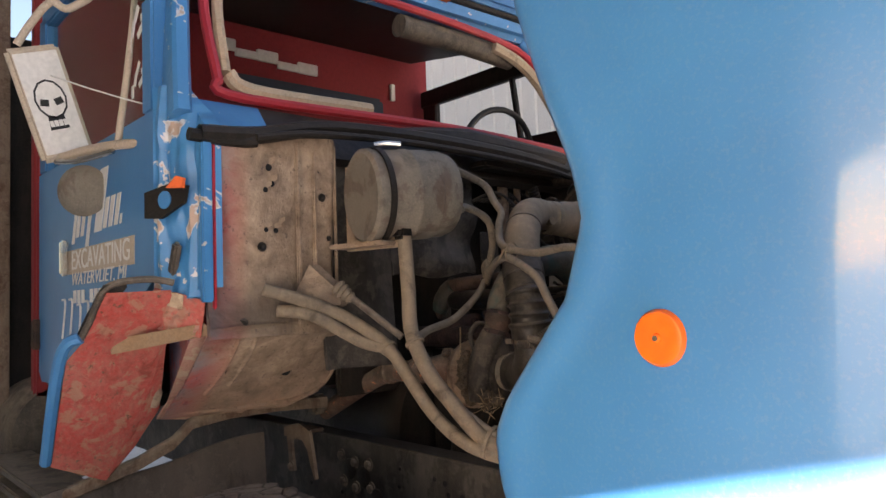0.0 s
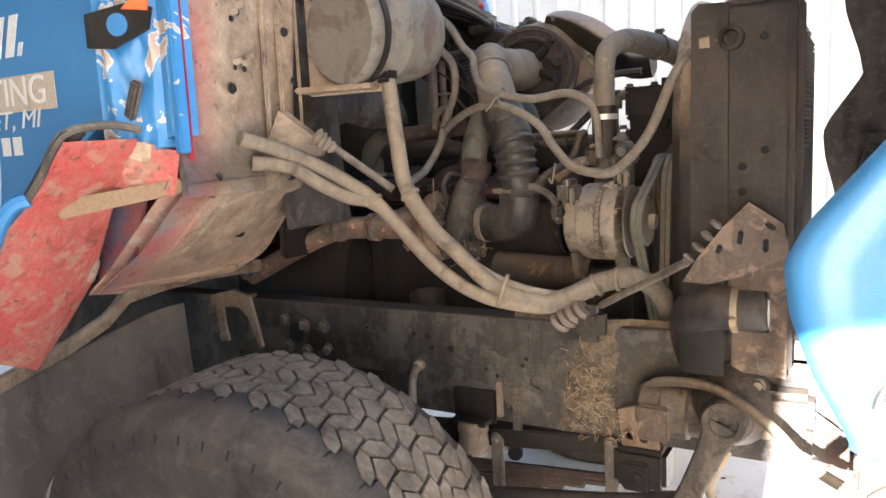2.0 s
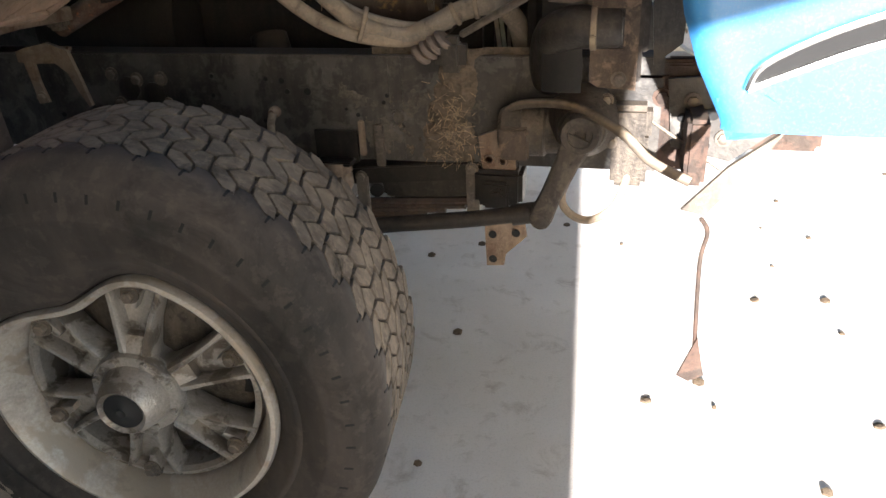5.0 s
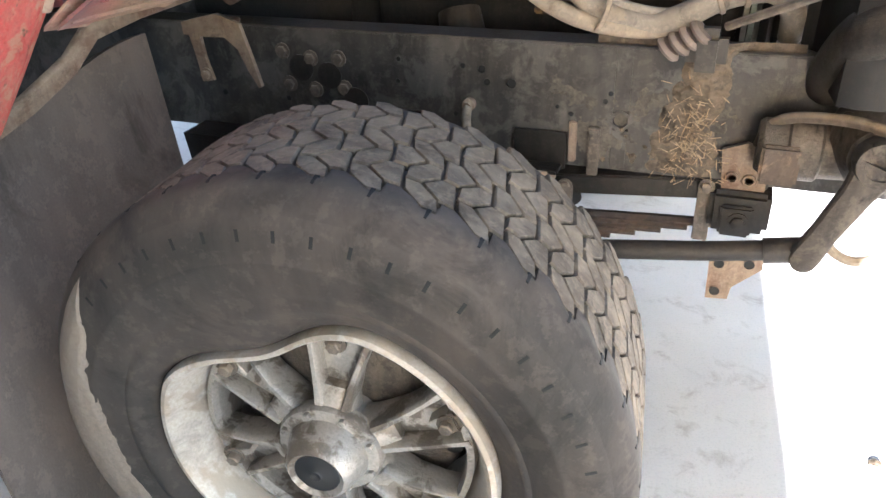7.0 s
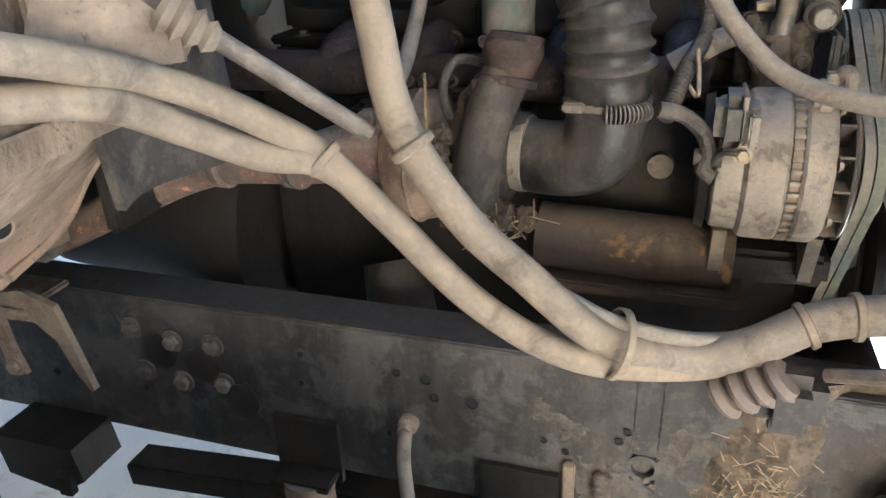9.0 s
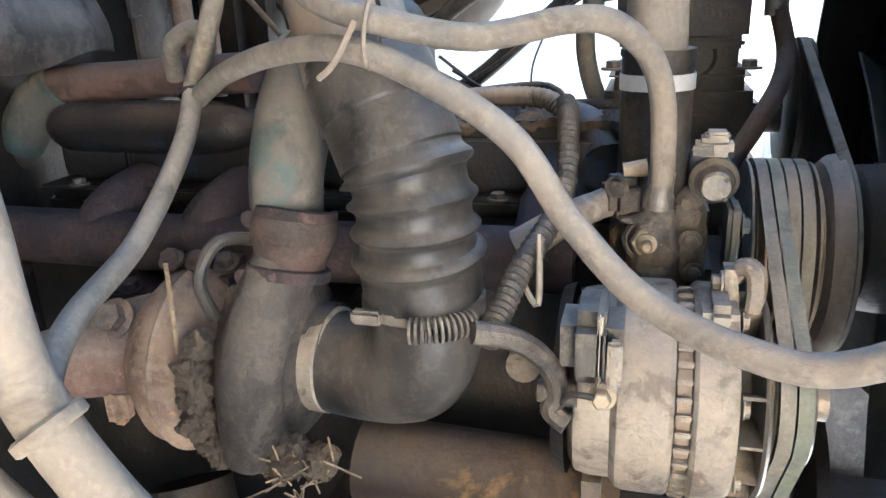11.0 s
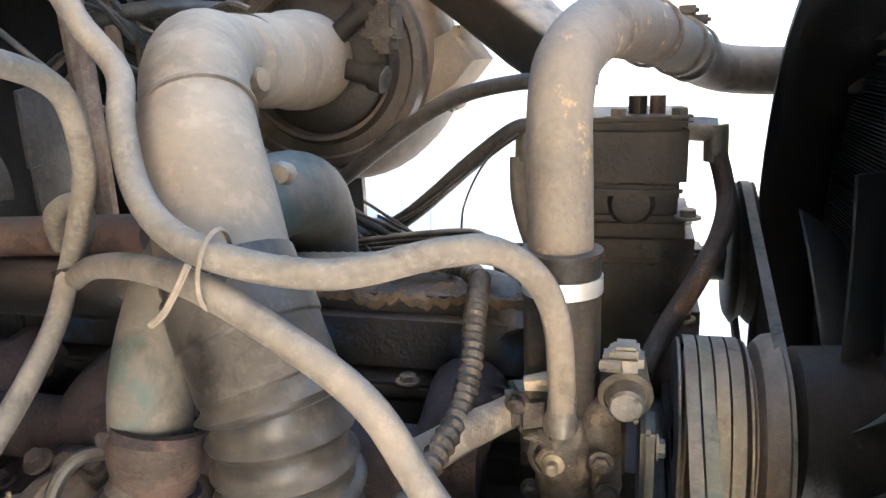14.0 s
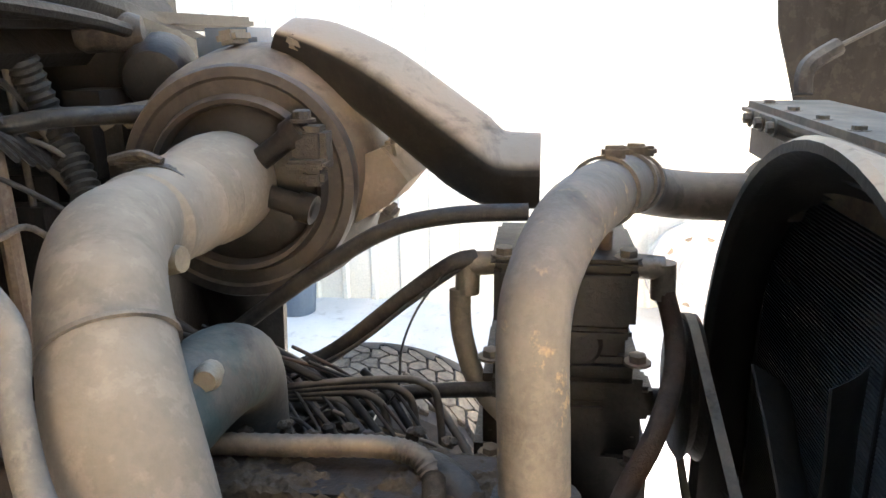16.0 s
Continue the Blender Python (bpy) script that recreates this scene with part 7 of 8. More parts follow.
Geo().tube([(0.642, 0.728, 1.625), (0.656, 0.705, 1.566), (0.645, 0.64, 1.53), (0.615, 0.57, 1.49), (0.58, 0.53, 1.44), (0.55, 0.47, 1.4)], 0.0135, 12).to("compressor_line", "rust", truck, "red-brown air line")
Geo().tube([(0.368, 0.73, 1.615), (0.372, 0.72, 1.55), (0.4, 0.7, 1.48), (0.46, 0.66, 1.44)], 0.015, 12).to("compressor_line", "hose", truck)

# water pump and thermostat housing
pump = Geo().box((0.485, 0.32, 1.405), (0.1, 0.12, 0.12), 0.03).to("water_pump", "casting", truck, "greasy dark cast water pump housing")


def lobe(x, y, z0, z1, r):
    """Rounded upright casting lobe, a little uneven."""
    g = Geo().tube([(x, y + 0.012, z0), (x, y, z0 + 0.008), (x + 0.001, y, z0 + 0.02), (x, y, (z0 + z1) / 2), (x - 0.001, y, z1 - 0.016), (x, y + 0.002, z1 - 0.006), (x, y + 0.012, z1)], [0.4 * r, 0.8 * r, r, 1.02 * r, r, 0.8 * r, 0.4 * r], 22)
    g.v = [tuple(Vector(p) + Vector((0.4, -1, 0.4)) * 0.004 * (noise.noise(Vector(p) * 70) + 0.6 * noise.noise(Vector(p) * 210))) for p in g.v]
    return g


lobe(0.481, 0.252, 1.358, 1.446, 0.026).to("pump_cover", "casting", pump, "greasy pump cover")
lobe(0.511, 0.262, 1.36, 1.46, 0.02).to("pump_boss", "casting", pump)
Geo().tube([(0.45, 0.26, 1.458), (0.425, 0.245, 1.45), (0.395, 0.225, 1.44), (0.35, 0.22, 1.41)], [0.016, 0.015, 0.0165, 0.02], 14).to("pump_outlet", "alu", pump)
g = Geo().box((0.448, 0.25, 1.46), (0.036, 0.04, 0.04), 0.008, turned("Z", 25))
g.lump((0.462, 0.24, 1.44), 0.016, 4.2, 0.3, 12)
g.to("thermostat_block", "casting", pump)
g = Geo().lathe((0.474, 0.238, 1.419), (0, -1, 0), [(0.026, -0.02), (0.024, 0.002), (0.02, 0.005), (0.0185, 0.004)], 24)
g.to("plug_seat", "casting", pump)
g = Geo().lathe((0.474, 0.236, 1.418), (0, -1, 0), [(0.0165, -0.01), (0.0165, 0.006), (0.014, 0.009), (0.0, 0.009)], 6)
g.lathe((0.474, 0.23, 1.418), (0, -1, 0), [(0.011, -0.004), (0.01, 0.006), (0.0055, 0.008), (0.0055, 0.016), (0.004, 0.018), (0, 0.018)], 16)
g.to("pump_plug", "brass", pump)
for bx, by, bz in ((0.515, 0.232, 1.421), (0.52, 0.24, 1.385), (0.452, 0.25, 1.375), (0.443, 0.225, 1.475)):
    Geo().bolt((bx, by, bz), (0, -1, 0), 0.0075, 0.008).to("bolt", "casting", pump)
# sender with its clamp block
g = Geo().lathe((0.533, 0.26, 1.478), (0.05, -1, -0.12), [(0.02, -0.05), (0.022, 0.0), (0.0235, 0.004), (0.0235, 0.01), (0.019, 0.014), (0.0175, 0.013), (0.0155, 0.018), (0.0155, 0.026), (0.013, 0.029), (0.0, 0.029)], 28)
sender = g.to("sensor_plug", "sensor_grey", pump)
for k in range(4):
    a = radians(45 + 90 * k)
    Geo().bolt((0.533 + 0.0135 * math.cos(a), 0.232, 1.473 + 0.0135 * math.sin(a)), (0, -1, -0.1), 0.0025, 0.002, False).to("bolt", "casting", sender)
g = Geo().box((0.531, 0.252, 1.511), (0.034, 0.03, 0.018), 0.005)
g.box((0.533, 0.25, 1.522), (0.022, 0.024, 0.008), 0.003)
g.tube([(0.512, 0.24, 1.508), (0.53, 0.236, 1.51)], 0.005, 10, smooth=False)
g.to("clamp_block", "sensor_grey", sender)
Geo().tube([(0.484, 0.2, 1.497), (0.4825, 0.206, 1.476), (0.482, 0.208, 1.472), (0.4815, 0.21, 1.462)], [0.0118, 0.0122, 0.0145, 0.0145], 12, smooth=False).to("hose_end", "sensor_grey", pump)
Geo().tube([(0.47, 0.236, 1.492), (0.448, 0.232, 1.49)], [0.009, 0.0065], 10, smooth=False).to("sleeve_clip", "brass", pump)
g = Geo().box((0.553, 0.25, 1.42), (0.012, 0.05, 0.075), 0.004)
g.bolt((0.56, 0.235, 1.438), (1, 0, 0), 0.008, 0.008)
g.to("pump_bracket", "teal", pump)

# pulleys and belts
g = Geo()
PUL = Vector((0.012, 0.425, 1.35))
prof = []
for k in range(6):
    x = 0.572 + 0.0135 * k
    r = 0.108
    prof += [(r, x), (r, x + 0.003), (r - 0.016, x + 0.007), (r - 0.016, x + 0.009), (r, x + 0.014)]
prof = [(0.03, 0.572)] + prof + [(0.109, 0.655), (0.116, 0.662), (0.118, 0.672), (0.11, 0.678), (0.05, 0.68)]
g.lathe(PUL, (1, 0, 0), prof, 44)
pulley = g.to("fan_pulley", "steel", truck, "grey multi-groove fan pulley")
spacer = Geo().lathe(PUL, (1, 0, 0), [(0, 0.67), (0.048, 0.67), (0.048, 0.735), (0, 0.735)], 32).to("fan_spacer", "black", pulley, "dark finned fan spacer")
for k in range(18):
    a = radians(20 * k)
    Geo().box((PUL.x + 0.706, PUL.y + 0.051 * math.cos(a), PUL.z + 0.051 * math.sin(a)), (0.05, 0.01, 0.0075), 0.002, turned("X", math.degrees(a))).to("spacer_fin", "casting", pulley)
ALT = Vector((0.0, 0.18, 1.29))
for k in range(4):
    wheels = [(PUL.y, PUL.z, 0.108), (0.4, 1.05, 0.115)] + ([(ALT.y - 0.005, ALT.z, 0.06)] if k in (0, 1) else [])
    Geo().belt(0.597 + 0.0145 * k, wheels).to("belt", "belt_green" if k == 1 else "belt_grey", pulley, "worn grey V-belt", 25)
BIG = Vector((0.684, 0.745, 1.475))
g = Geo().lathe(BIG, (1, 0, 0), [(0.02, -0.02), (0.09, -0.02), (0.102, -0.012), (0.09, 0.0), (0.102, 0.012), (0.02, 0.02)], 40)
g.to("compressor_pulley", "black", truck, "black compressor drive pulley")
Geo().belt(0.684, [(BIG.y, BIG.z, 0.1), (PUL.y, PUL.z, 0.112)]).to("compressor_belt", "belt_grey", truck, "slack grey drive belt", 25)
g = Geo().lathe((0.66, 0.4, 1.05), (1, 0, 0), [(0.02, -0.03), (0.12, -0.03), (0.125, -0.01), (0.11, 0), (0.125, 0.015), (0.12, 0.03), (0.0, 0.03)], 36)
g.to("crank_pulley", "black", truck)

# alternator
alt = Geo().lathe((0.0, ALT.y, ALT.z), (1, 0, 0), [(0, 0.412), (0.08, 0.412), (0.09, 0.418), (0.093, 0.43), (0.093, 0.45), (0.101, 0.456), (0.103, 0.464), (0.103, 0.499), (0.1, 0.503), (0.094, 0.504), (0.094, 0.517), (0.1, 0.518), (0.103, 0.522), (0.103, 0.546), (0.097, 0.555), (0.05, 0.557), (0, 0.557)], 64).to("alternator", "alu", truck, "dusty cast alternator")
for k in range(26):
    a = radians(90 + 8.5 * k)
    Geo().box((0.5105, ALT.y + 0.0985 * math.cos(a), ALT.z + 0.0985 * math.sin(a)), (0.0135, 0.0095, 0.0055), 0.001, turned("X", math.degrees(a))).to("cooling_rib", "alu", alt)
for k in range(26):
    a = radians(94.25 + 8.5 * k)
    Geo().box((0.5105, ALT.y + 0.0945 * math.cos(a), ALT.z + 0.0945 * math.sin(a)), (0.011, 0.006, 0.0085), 0, turned("X", math.degrees(a))).to("cooling_slot", "tan_rust", alt)
for k in range(4):
    a = radians(112 + 48 * k)
    Geo().bolt((0.557, ALT.y + 0.094 * math.cos(a), ALT.z + 0.094 * math.sin(a)), (1, 0, 0), 0.006, 0.006).to("through_bolt", "alu", alt)
box_ = Geo().box((0.433, 0.1, 1.374), (0.052, 0.074, 0.066), 0.014).to("terminal_box", "sensor_dark", alt, "dark plastic terminal box")
Geo().box((0.4405, 0.1, 1.376), (0.005, 0.078, 0.07), 0.002).to("box_strap", "alu", box_)
Geo().box((0.453, 0.064, 1.366), (0.012, 0.012, 0.046), 0.003).to("box_rib", "alu", box_)
Geo().bolt((0.444, 0.064, 1.338), (0, -1, 0.1), 0.008, 0.014).to("terminal_stud", "brass", box_)
Geo().tube([(0.444, 0.056, 1.338), (0.428, 0.054, 1.342), (0.414, 0.066, 1.332), (0.405, 0.09, 1.3)], 0.003, 8).to("terminal_wire", "rubber", box_)
g = Geo().box((0.538, 0.145, 1.388), (0.03, 0.05, 0.022), 0.008)
g.to("mount_lug", "alu", alt)
Geo().lathe((0.402, 0.085, 1.325), (1, 0, 0), [(0, -0.014), (0.01, -0.014), (0.012, 0.0), (0.012, 0.02), (0, 0.02)], 14).to("rear_stud", "casting", alt)
g = Geo().lathe((0.41, ALT.y, ALT.z), (-1, 0, 0), [(0.095, 0), (0.09, 0.012), (0.0, 0.014)], 36)
g.to("rear_cover", "black", alt)
g = Geo().lathe((0.0, ALT.y, ALT.z), (1, 0, 0), [(0.03, 0.556), (0.03, 0.573), (0.094, 0.575), (0.097, 0.578), (0.094, 0.581), (0.03, 0.584), (0.062, 0.587), (0.065, 0.589), (0.052, 0.597), (0.065, 0.604), (0.052, 0.611), (0.065, 0.618), (0.062, 0.621), (0.02, 0.623), (0.02, 0.64), (0, 0.642)], 36)
alt_fan = g.to("alternator_fan", "sensor_grey", alt, "grey alternator fan and pulley")
for k in range(14):
    a = radians(k * 360 / 14)
    Geo().box((0.566, ALT.y + 0.074 * math.cos(a), ALT.z + 0.074 * math.sin(a)), (0.018, 0.003, 0.044), 0, turned("X", math.degrees(a) + 90)).to("vane", "steel", alt_fan)
for x in (0.425, 0.545):
    g = Geo().plate([(x, 0.12, 1.21), (x, 0.2, 1.2), (x, 0.23, 1.13), (x, 0.15, 1.13)], (0.018, 0, 0))
    g.to("foot", "steel", alt)
Geo().box((0.48, 0.22, 1.135), (0.22, 0.1, 0.05), 0.01).to("alternator_mount", "black", truck)
g = Geo().plate([(0.541, 0.165, 1.418), (0.552, 0.165, 1.418), (0.555, 0.16, 1.39), (0.556, 0.15, 1.34), (0.545, 0.15, 1.34), (0.543, 0.16, 1.39)], (0, 0.02, 0))
g.bolt((0.541, 0.168, 1.405), (-1, 0, 0), 0.007, 0.01)
g.to("adjuster_arm", "alu", alt)
g = Geo().tube([(0.552, 0.175, 1.408), (0.558, 0.168, 1.42), (0.566, 0.162, 1.417), (0.568, 0.16, 1.4), (0.566, 0.158, 1.382)], [0.008, 0.009, 0.009, 0.0085, 0.007], 10)
g.to("adjuster_hook", "alu", alt)
# oil cooler below
g = Geo().tube([(0.17, 0.2, 1.145), (0.3, 0.2, 1.14), (0.46, 0.2, 1.135)], 0.052, 20)
g.box((0.3, 0.2, 1.08), (0.36, 0.1, 0.02), 0.004)
g.to("oil_cooler", "cooler", truck, "rusty brown oil cooler tube")
Geo().lathe((-0.08, 0.2, 1.0), (0.3, -0.4, -1), [(0, -0.06), (0.055, -0.06), (0.06, 0.0), (0.06, 0.12), (0.05, 0.14), (0, 0.14)], 24).to("oil_filter", "black", truck)
Geo().lathe((-0.06, 0.16, 0.94), (0.3, -0.4, -1), [(0.058, 0.04), (0.062, 0.05), (0.055, 0.08), (0, 0.085)], 24).to("filter_end", "alu", truck)
g = Geo().tube([(0.344, 0.3, 1.245), (0.344, 0.27, 1.245)], 0.02, 16, smooth=False)
g.to("core_plug", "alu", truck)
Geo().box((0.585, 0.5, 1.0), (0.06, 0.34, 0.62), 0.025).to("timing_cover", "black", truck, "greasy timing cover on the engine front")
# dark block added so that bright ground doesn't show below the pulleys
Geo().box((0.66, 0.43, 0.86), (0.12, 0.84, 0.15), 0.02).to("dark_gap_block", "black", truck, "added dark block filling the gap below the engine front")
# bell housing and gearbox in the dark
Geo().lathe((-0.45, 0.43, 1.05), (1, 0, 0), [(0, -0.5), (0.18, -0.5), (0.2, -0.2), (0.28, 0.0), (0.28, 0.08), (0, 0.08)], 32).to("bell_housing", "black", truck)

# ---- air tank on the firewall ----
CAN, CAX = Vector((-0.06, -0.2, 1.81)), Vector((0.22, 1, 0.06))
g = Geo().lathe(CAN, CAX, [(0, 0.004), (0.06, -0.002), (0.125, -0.004), (0.136, 0.004), (0.138, 0.02), (0.134, 0.03), (0.134, 0.12), (0.137, 0.125), (0.137, 0.135), (0.134, 0.14), (0.134, 0.2), (0.13, 0.205), (0.13, 0.24), (0.12, 0.27), (0.0, 0.28)], 56)
can = g.to("brake_canister", "tank", truck, "scuffed grey steel canister on the firewall")
Geo().lathe(CAN, CAX, [(0.1365, 0.03), (0.141, 0.032), (0.141, 0.048), (0.1365, 0.05)], 56).to("strap", "black", can)
Geo().lathe(CAN + Vector((0.015, 0.0, 0.06)), -CAX, [(0.03, -0.002), (0.022, 0.004), (0.01, 0.002), (0.0, 0.006)], 20).to("centre_stud", "tan_rust", can)
g = Geo().plate([(-0.2, -0.16, 1.66), (0.02, -0.13, 1.66), (0.02, -0.13, 1.7), (-0.2, -0.16, 1.92)], (0.0, 0.02, 0))
g.box((-0.1, -0.16, 1.672), (0.22, 0.1, 0.014), 0.004, turned("Z", 10))
g.to("canister_bracket", "firewall", can)
Geo().tube([(-0.02, -0.18, 1.955), (0.0, -0.15, 1.96), (0.03, -0.12, 1.955)], 0.008, 8).to("bright_pin", "chrome", can)
g = Geo().box((0.02, -0.12, 1.7), (0.05, 0.05, 0.04), 0.01)
g.to("outlet_boss", "black", can)

# ---- hoses ----
def hose(name, pts, r, mat, label=""):
    return Geo().tube(pts, r, 14, 8).to(name, mat, truck, label)


hose("air_hose", [(0.02, -0.112, 1.7), (0.03, -0.115, 1.62), (0.045, -0.122, 1.53), (0.076, -0.14, 1.415), (0.145, -0.14, 1.31), (0.216, -0.13, 1.24), (0.295, -0.105, 1.158), (0.36, -0.07, 1.118)], 0.021, "hose_tan", "thick tan dusty air hose")
hose("heater_hose", [(-0.185, -0.45, 1.551), (-0.15, -0.36, 1.52), (-0.116, -0.25, 1.474), (-0.054, -0.19, 1.42), (-0.013, -0.158, 1.378), (0.056, -0.152, 1.31), (0.165, -0.142, 1.2), (0.279, -0.115, 1.128), (0.411, -0.05, 1.096), (0.481, -0.03, 1.119), (0.55, -0.01, 1.158)], 0.018, "hose_tan", "tan dusty heater hose")
hose("heater_hose", [(-0.2, -0.4, 1.49), (-0.144, -0.33, 1.477), (-0.119, -0.25, 1.43), (-0.067, -0.2, 1.39), (-0.02, -0.165, 1.375), (0.02, -0.15, 1.345)], 0.018, "hose_tan", "tan dusty heater hose")
hose("sleeved_hose", [(0.32, -0.085, 1.13), (0.411, -0.045, 1.105), (0.481, -0.03, 1.125), (0.55, -0.01, 1.158), (0.634, 0.0, 1.172), (0.68, 0.05, 1.125), (0.688, 0.1, 1.06)], 0.025, "hose", "grey sleeved hose end")
hose("bundle_cable", [(0.18, -0.12, 1.255), (0.26, -0.1, 1.2), (0.33, -0.08, 1.16), (0.42, -0.04, 1.13), (0.52, 0.02, 1.12)], 0.01, "hose")
for p, d, r in (((-0.011, -0.158, 1.375), (0.6, 0.1, -0.6), 0.022), ((0.09, -0.142, 1.39), (0.5, 0, -0.7), 0.024), ((0.32, -0.09, 1.14), (0.8, 0.3, -0.3), 0.042), ((0.537, -0.012, 1.152), (0.8, 0.2, 0.4), 0.027), ((0.59, -0.005, 1.168), (0.9, 0.1, 0.1), 0.027)):
    Geo().lathe(p, d, [(r, -0.006), (r + 0.003, -0.004), (r + 0.003, 0.004), (r, 0.006)], 20).to("hose_tie", "hose_tan", truck)
hose("coolant_hose", [(0.02, 0.1, 1.9), (0.038, 0.2, 1.86), (0.071, 0.21, 1.803), (0.113, 0.195, 1.763), (0.136, 0.16, 1.724), (0.164, 0.13, 1.679), (0.206, 0.1, 1.654), (0.262, 0.08, 1.639), (0.333, 0.1, 1.624), (0.405, 0.13, 1.634), (0.439, 0.16, 1.628), (0.468, 0.18, 1.6), (0.481, 0.19, 1.558), (0.484, 0.2, 1.487)], 0.0112, "hose", "looping grey coolant hose")
hose("overflow_hose", [(-0.03, 0.262, 1.552), (0.05, 0.2, 1.588), (0.146, 0.135, 1.612), (0.234, 0.085, 1.617), (0.306, 0.065, 1.593), (0.372, 0.055, 1.552), (0.415, 0.045, 1.495), (0.469, 0.02, 1.447), (0.535, -0.02, 1.43), (0.599, -0.04, 1.435), (0.682, -0.07, 1.51), (0.746, -0.1, 1.631), (0.786, -0.12, 1.675), (0.826, -0.15, 1.69)], 0.0112, "hose", "long grey radiator hose sagging across the engine")
hose("vent_hose", [(-0.03, 0.262, 1.57), (-0.013, 0.2, 1.513), (0.005, 0.08, 1.444), (0.03, -0.05, 1.415), (0.07, -0.125, 1.38), (0.12, -0.135, 1.32)], 0.0112, "hose", "grey vent hose")
hose("vent_hose", [(-0.03, 0.262, 1.57), (0.0, 0.25, 1.62), (0.03, 0.235, 1.68), (0.045, 0.2, 1.75), (0.06, 0.1, 1.78), (0.08, 0.06, 1.77)], 0.0112, "hose", "grey vent hose")
hose("vent_hose", [(-0.03, 0.262, 1.57), (-0.02, 0.28, 1.61), (-0.045, 0.3, 1.628), (-0.085, 0.31, 1.61), (-0.1, 0.33, 1.57)], 0.0112, "hose")
Geo().lathe((-0.03, 0.262, 1.56), (0.2, -0.3, -0.8), [(0.017, -0.004), (0.02, -0.003), (0.02, 0.003), (0.017, 0.004)], 16).to("hose_tie", "black", truck)
g = Geo().lathe((0.255, 0.083, 1.63), (0.9, 0.1, -0.1), [(0.0275, -0.002), (0.03, 0), (0.0275, 0.002)], 24)
g.tube([(0.25, 0.06, 1.64), (0.235, 0.05, 1.61), (0.22, 0.052, 1.598)], 0.0026, 6)
g.to("hose_tie", "hose_tan", truck)
Geo().tube([(-0.45, 0.4, 1.44), (-0.39, 0.4, 1.52), (-0.34, 0.4, 1.552), (-0.22, 0.4, 1.56), (-0.02, 0.39, 1.57)], 0.026, 16).to("crossover_pipe", "brown_pipe", truck, "dull brown pipe along the engine")
Geo().tube([(-0.43, 0.4, 1.468), (-0.39, 0.4, 1.52), (-0.355, 0.4, 1.545)], 0.034, 16).to("pipe_fitting", "teal", truck, "teal pipe fitting")
Geo().lathe((-0.36, 0.4, 1.54), (0.8, 0, 0.4), [(0.031, -0.03), (0.034, -0.028), (0.034, 0.03), (0.031, 0.032)], 18).to("teal_fitting", "teal", truck)
# loose wiring and lines below the cowl
random.seed(12)
for k in range(14):
    y = 0.62 + 0.035 * k
    pts = [(-0.36 + random.uniform(-0.02, 0.05), y - 0.08, 1.72 + random.uniform(0, 0.16)), (-0.27 + random.uniform(-0.02, 0.03), y, 1.7 + random.uniform(-0.02, 0.16)), (-0.2 + random.uniform(-0.03, 0.03), y + 0.07, 1.66 + random.uniform(-0.02, 0.14)), (-0.16, y + 0.12, 1.6 + random.uniform(-0.04, 0.1))]
    hose("wire", pts, random.choice((0.004, 0.005, 0.007)), random.choice(("rubber", "black", "steel")))
hose("vacuum_hose", [(-0.3, 0.66, 1.83), (-0.2, 0.72, 1.85), (-0.1, 0.85, 1.845), (0.0, 0.95, 1.85)], 0.014, "rubber_dusty")
# sensor loom on the pump
Geo().ribbed([(0.35, 0.05, 1.385), (0.365, 0.12, 1.42), (0.39, 0.24, 1.46), (0.385, 0.33, 1.52), (0.375, 0.4, 1.53)], 0.011, 0.003, 0.12).to("wiring_loom", "casting", truck, "ribbed wiring loom")
Geo().tube([(0.34, 0.045, 1.395), (0.37, 0.06, 1.385), (0.395, 0.075, 1.36), (0.405, 0.08, 1.33), (0.4, 0.08, 1.31), (0.415, 0.075, 1.3)], 0.01, 10).to("sensor_lead", "casting", truck)
Geo().tube([(0.365, 0.12, 1.42), (0.385, 0.1, 1.4), (0.38, 0.14, 1.45)], 0.003, 6).to("wire_loop", "hose_tan", truck)
# black hoses and injector pipes over the far side of the engine
hose("brake_hose", [(-0.02, 0.66, 1.5), (0.06, 0.72, 1.56), (0.17, 0.72, 1.64), (0.27, 0.72, 1.7), (0.36, 0.72, 1.722), (0.46, 0.73, 1.726)], 0.012, "rubber", "black rubber hose arching over the engine")
hose("brake_hose", [(0.02, 0.64, 1.46), (0.1, 0.69, 1.48), (0.19, 0.72, 1.52), (0.3, 0.72, 1.61), (0.36, 0.72, 1.654), (0.39, 0.73, 1.66)], 0.013, "rubber", "black rubber hose arching over the engine")
for z, x, drop in ((1.505, 0.35, 0.07), (1.494, 0.318, 0.05), (1.482, 0.28, 0.06), (1.472, 0.24, 0.05)):
    hose("injector_pipe", [(x - 0.32, 0.63, z - 0.03), (x - 0.2, 0.63, z), (x - 0.06, 0.63, z + 0.018), (x - 0.015, 0.628, z + 0.012), (x, 0.625, z - 0.015), (x + 0.008, 0.61, z - drop - 0.03)], 0.0052, "hose_dark", "grey steel injector pipe")
for k in range(5):
    hose("injector_pipe", [(0.05 + 0.06 * k, 0.71, 1.505 - 0.004 * k), (0.1 + 0.06 * k, 0.67, 1.47), (0.16 + 0.06 * k, 0.61, 1.41), (0.18 + 0.06 * k, 0.59, 1.36)], 0.006, ("black", "hose_dark", "rubber")[k % 3])
hose("supply_hose", [(0.1, 0.66, 1.4), (0.2, 0.68, 1.44), (0.285, 0.68, 1.474), (0.345, 0.68, 1.484), (0.42, 0.69, 1.484)], 0.011, "rubber")
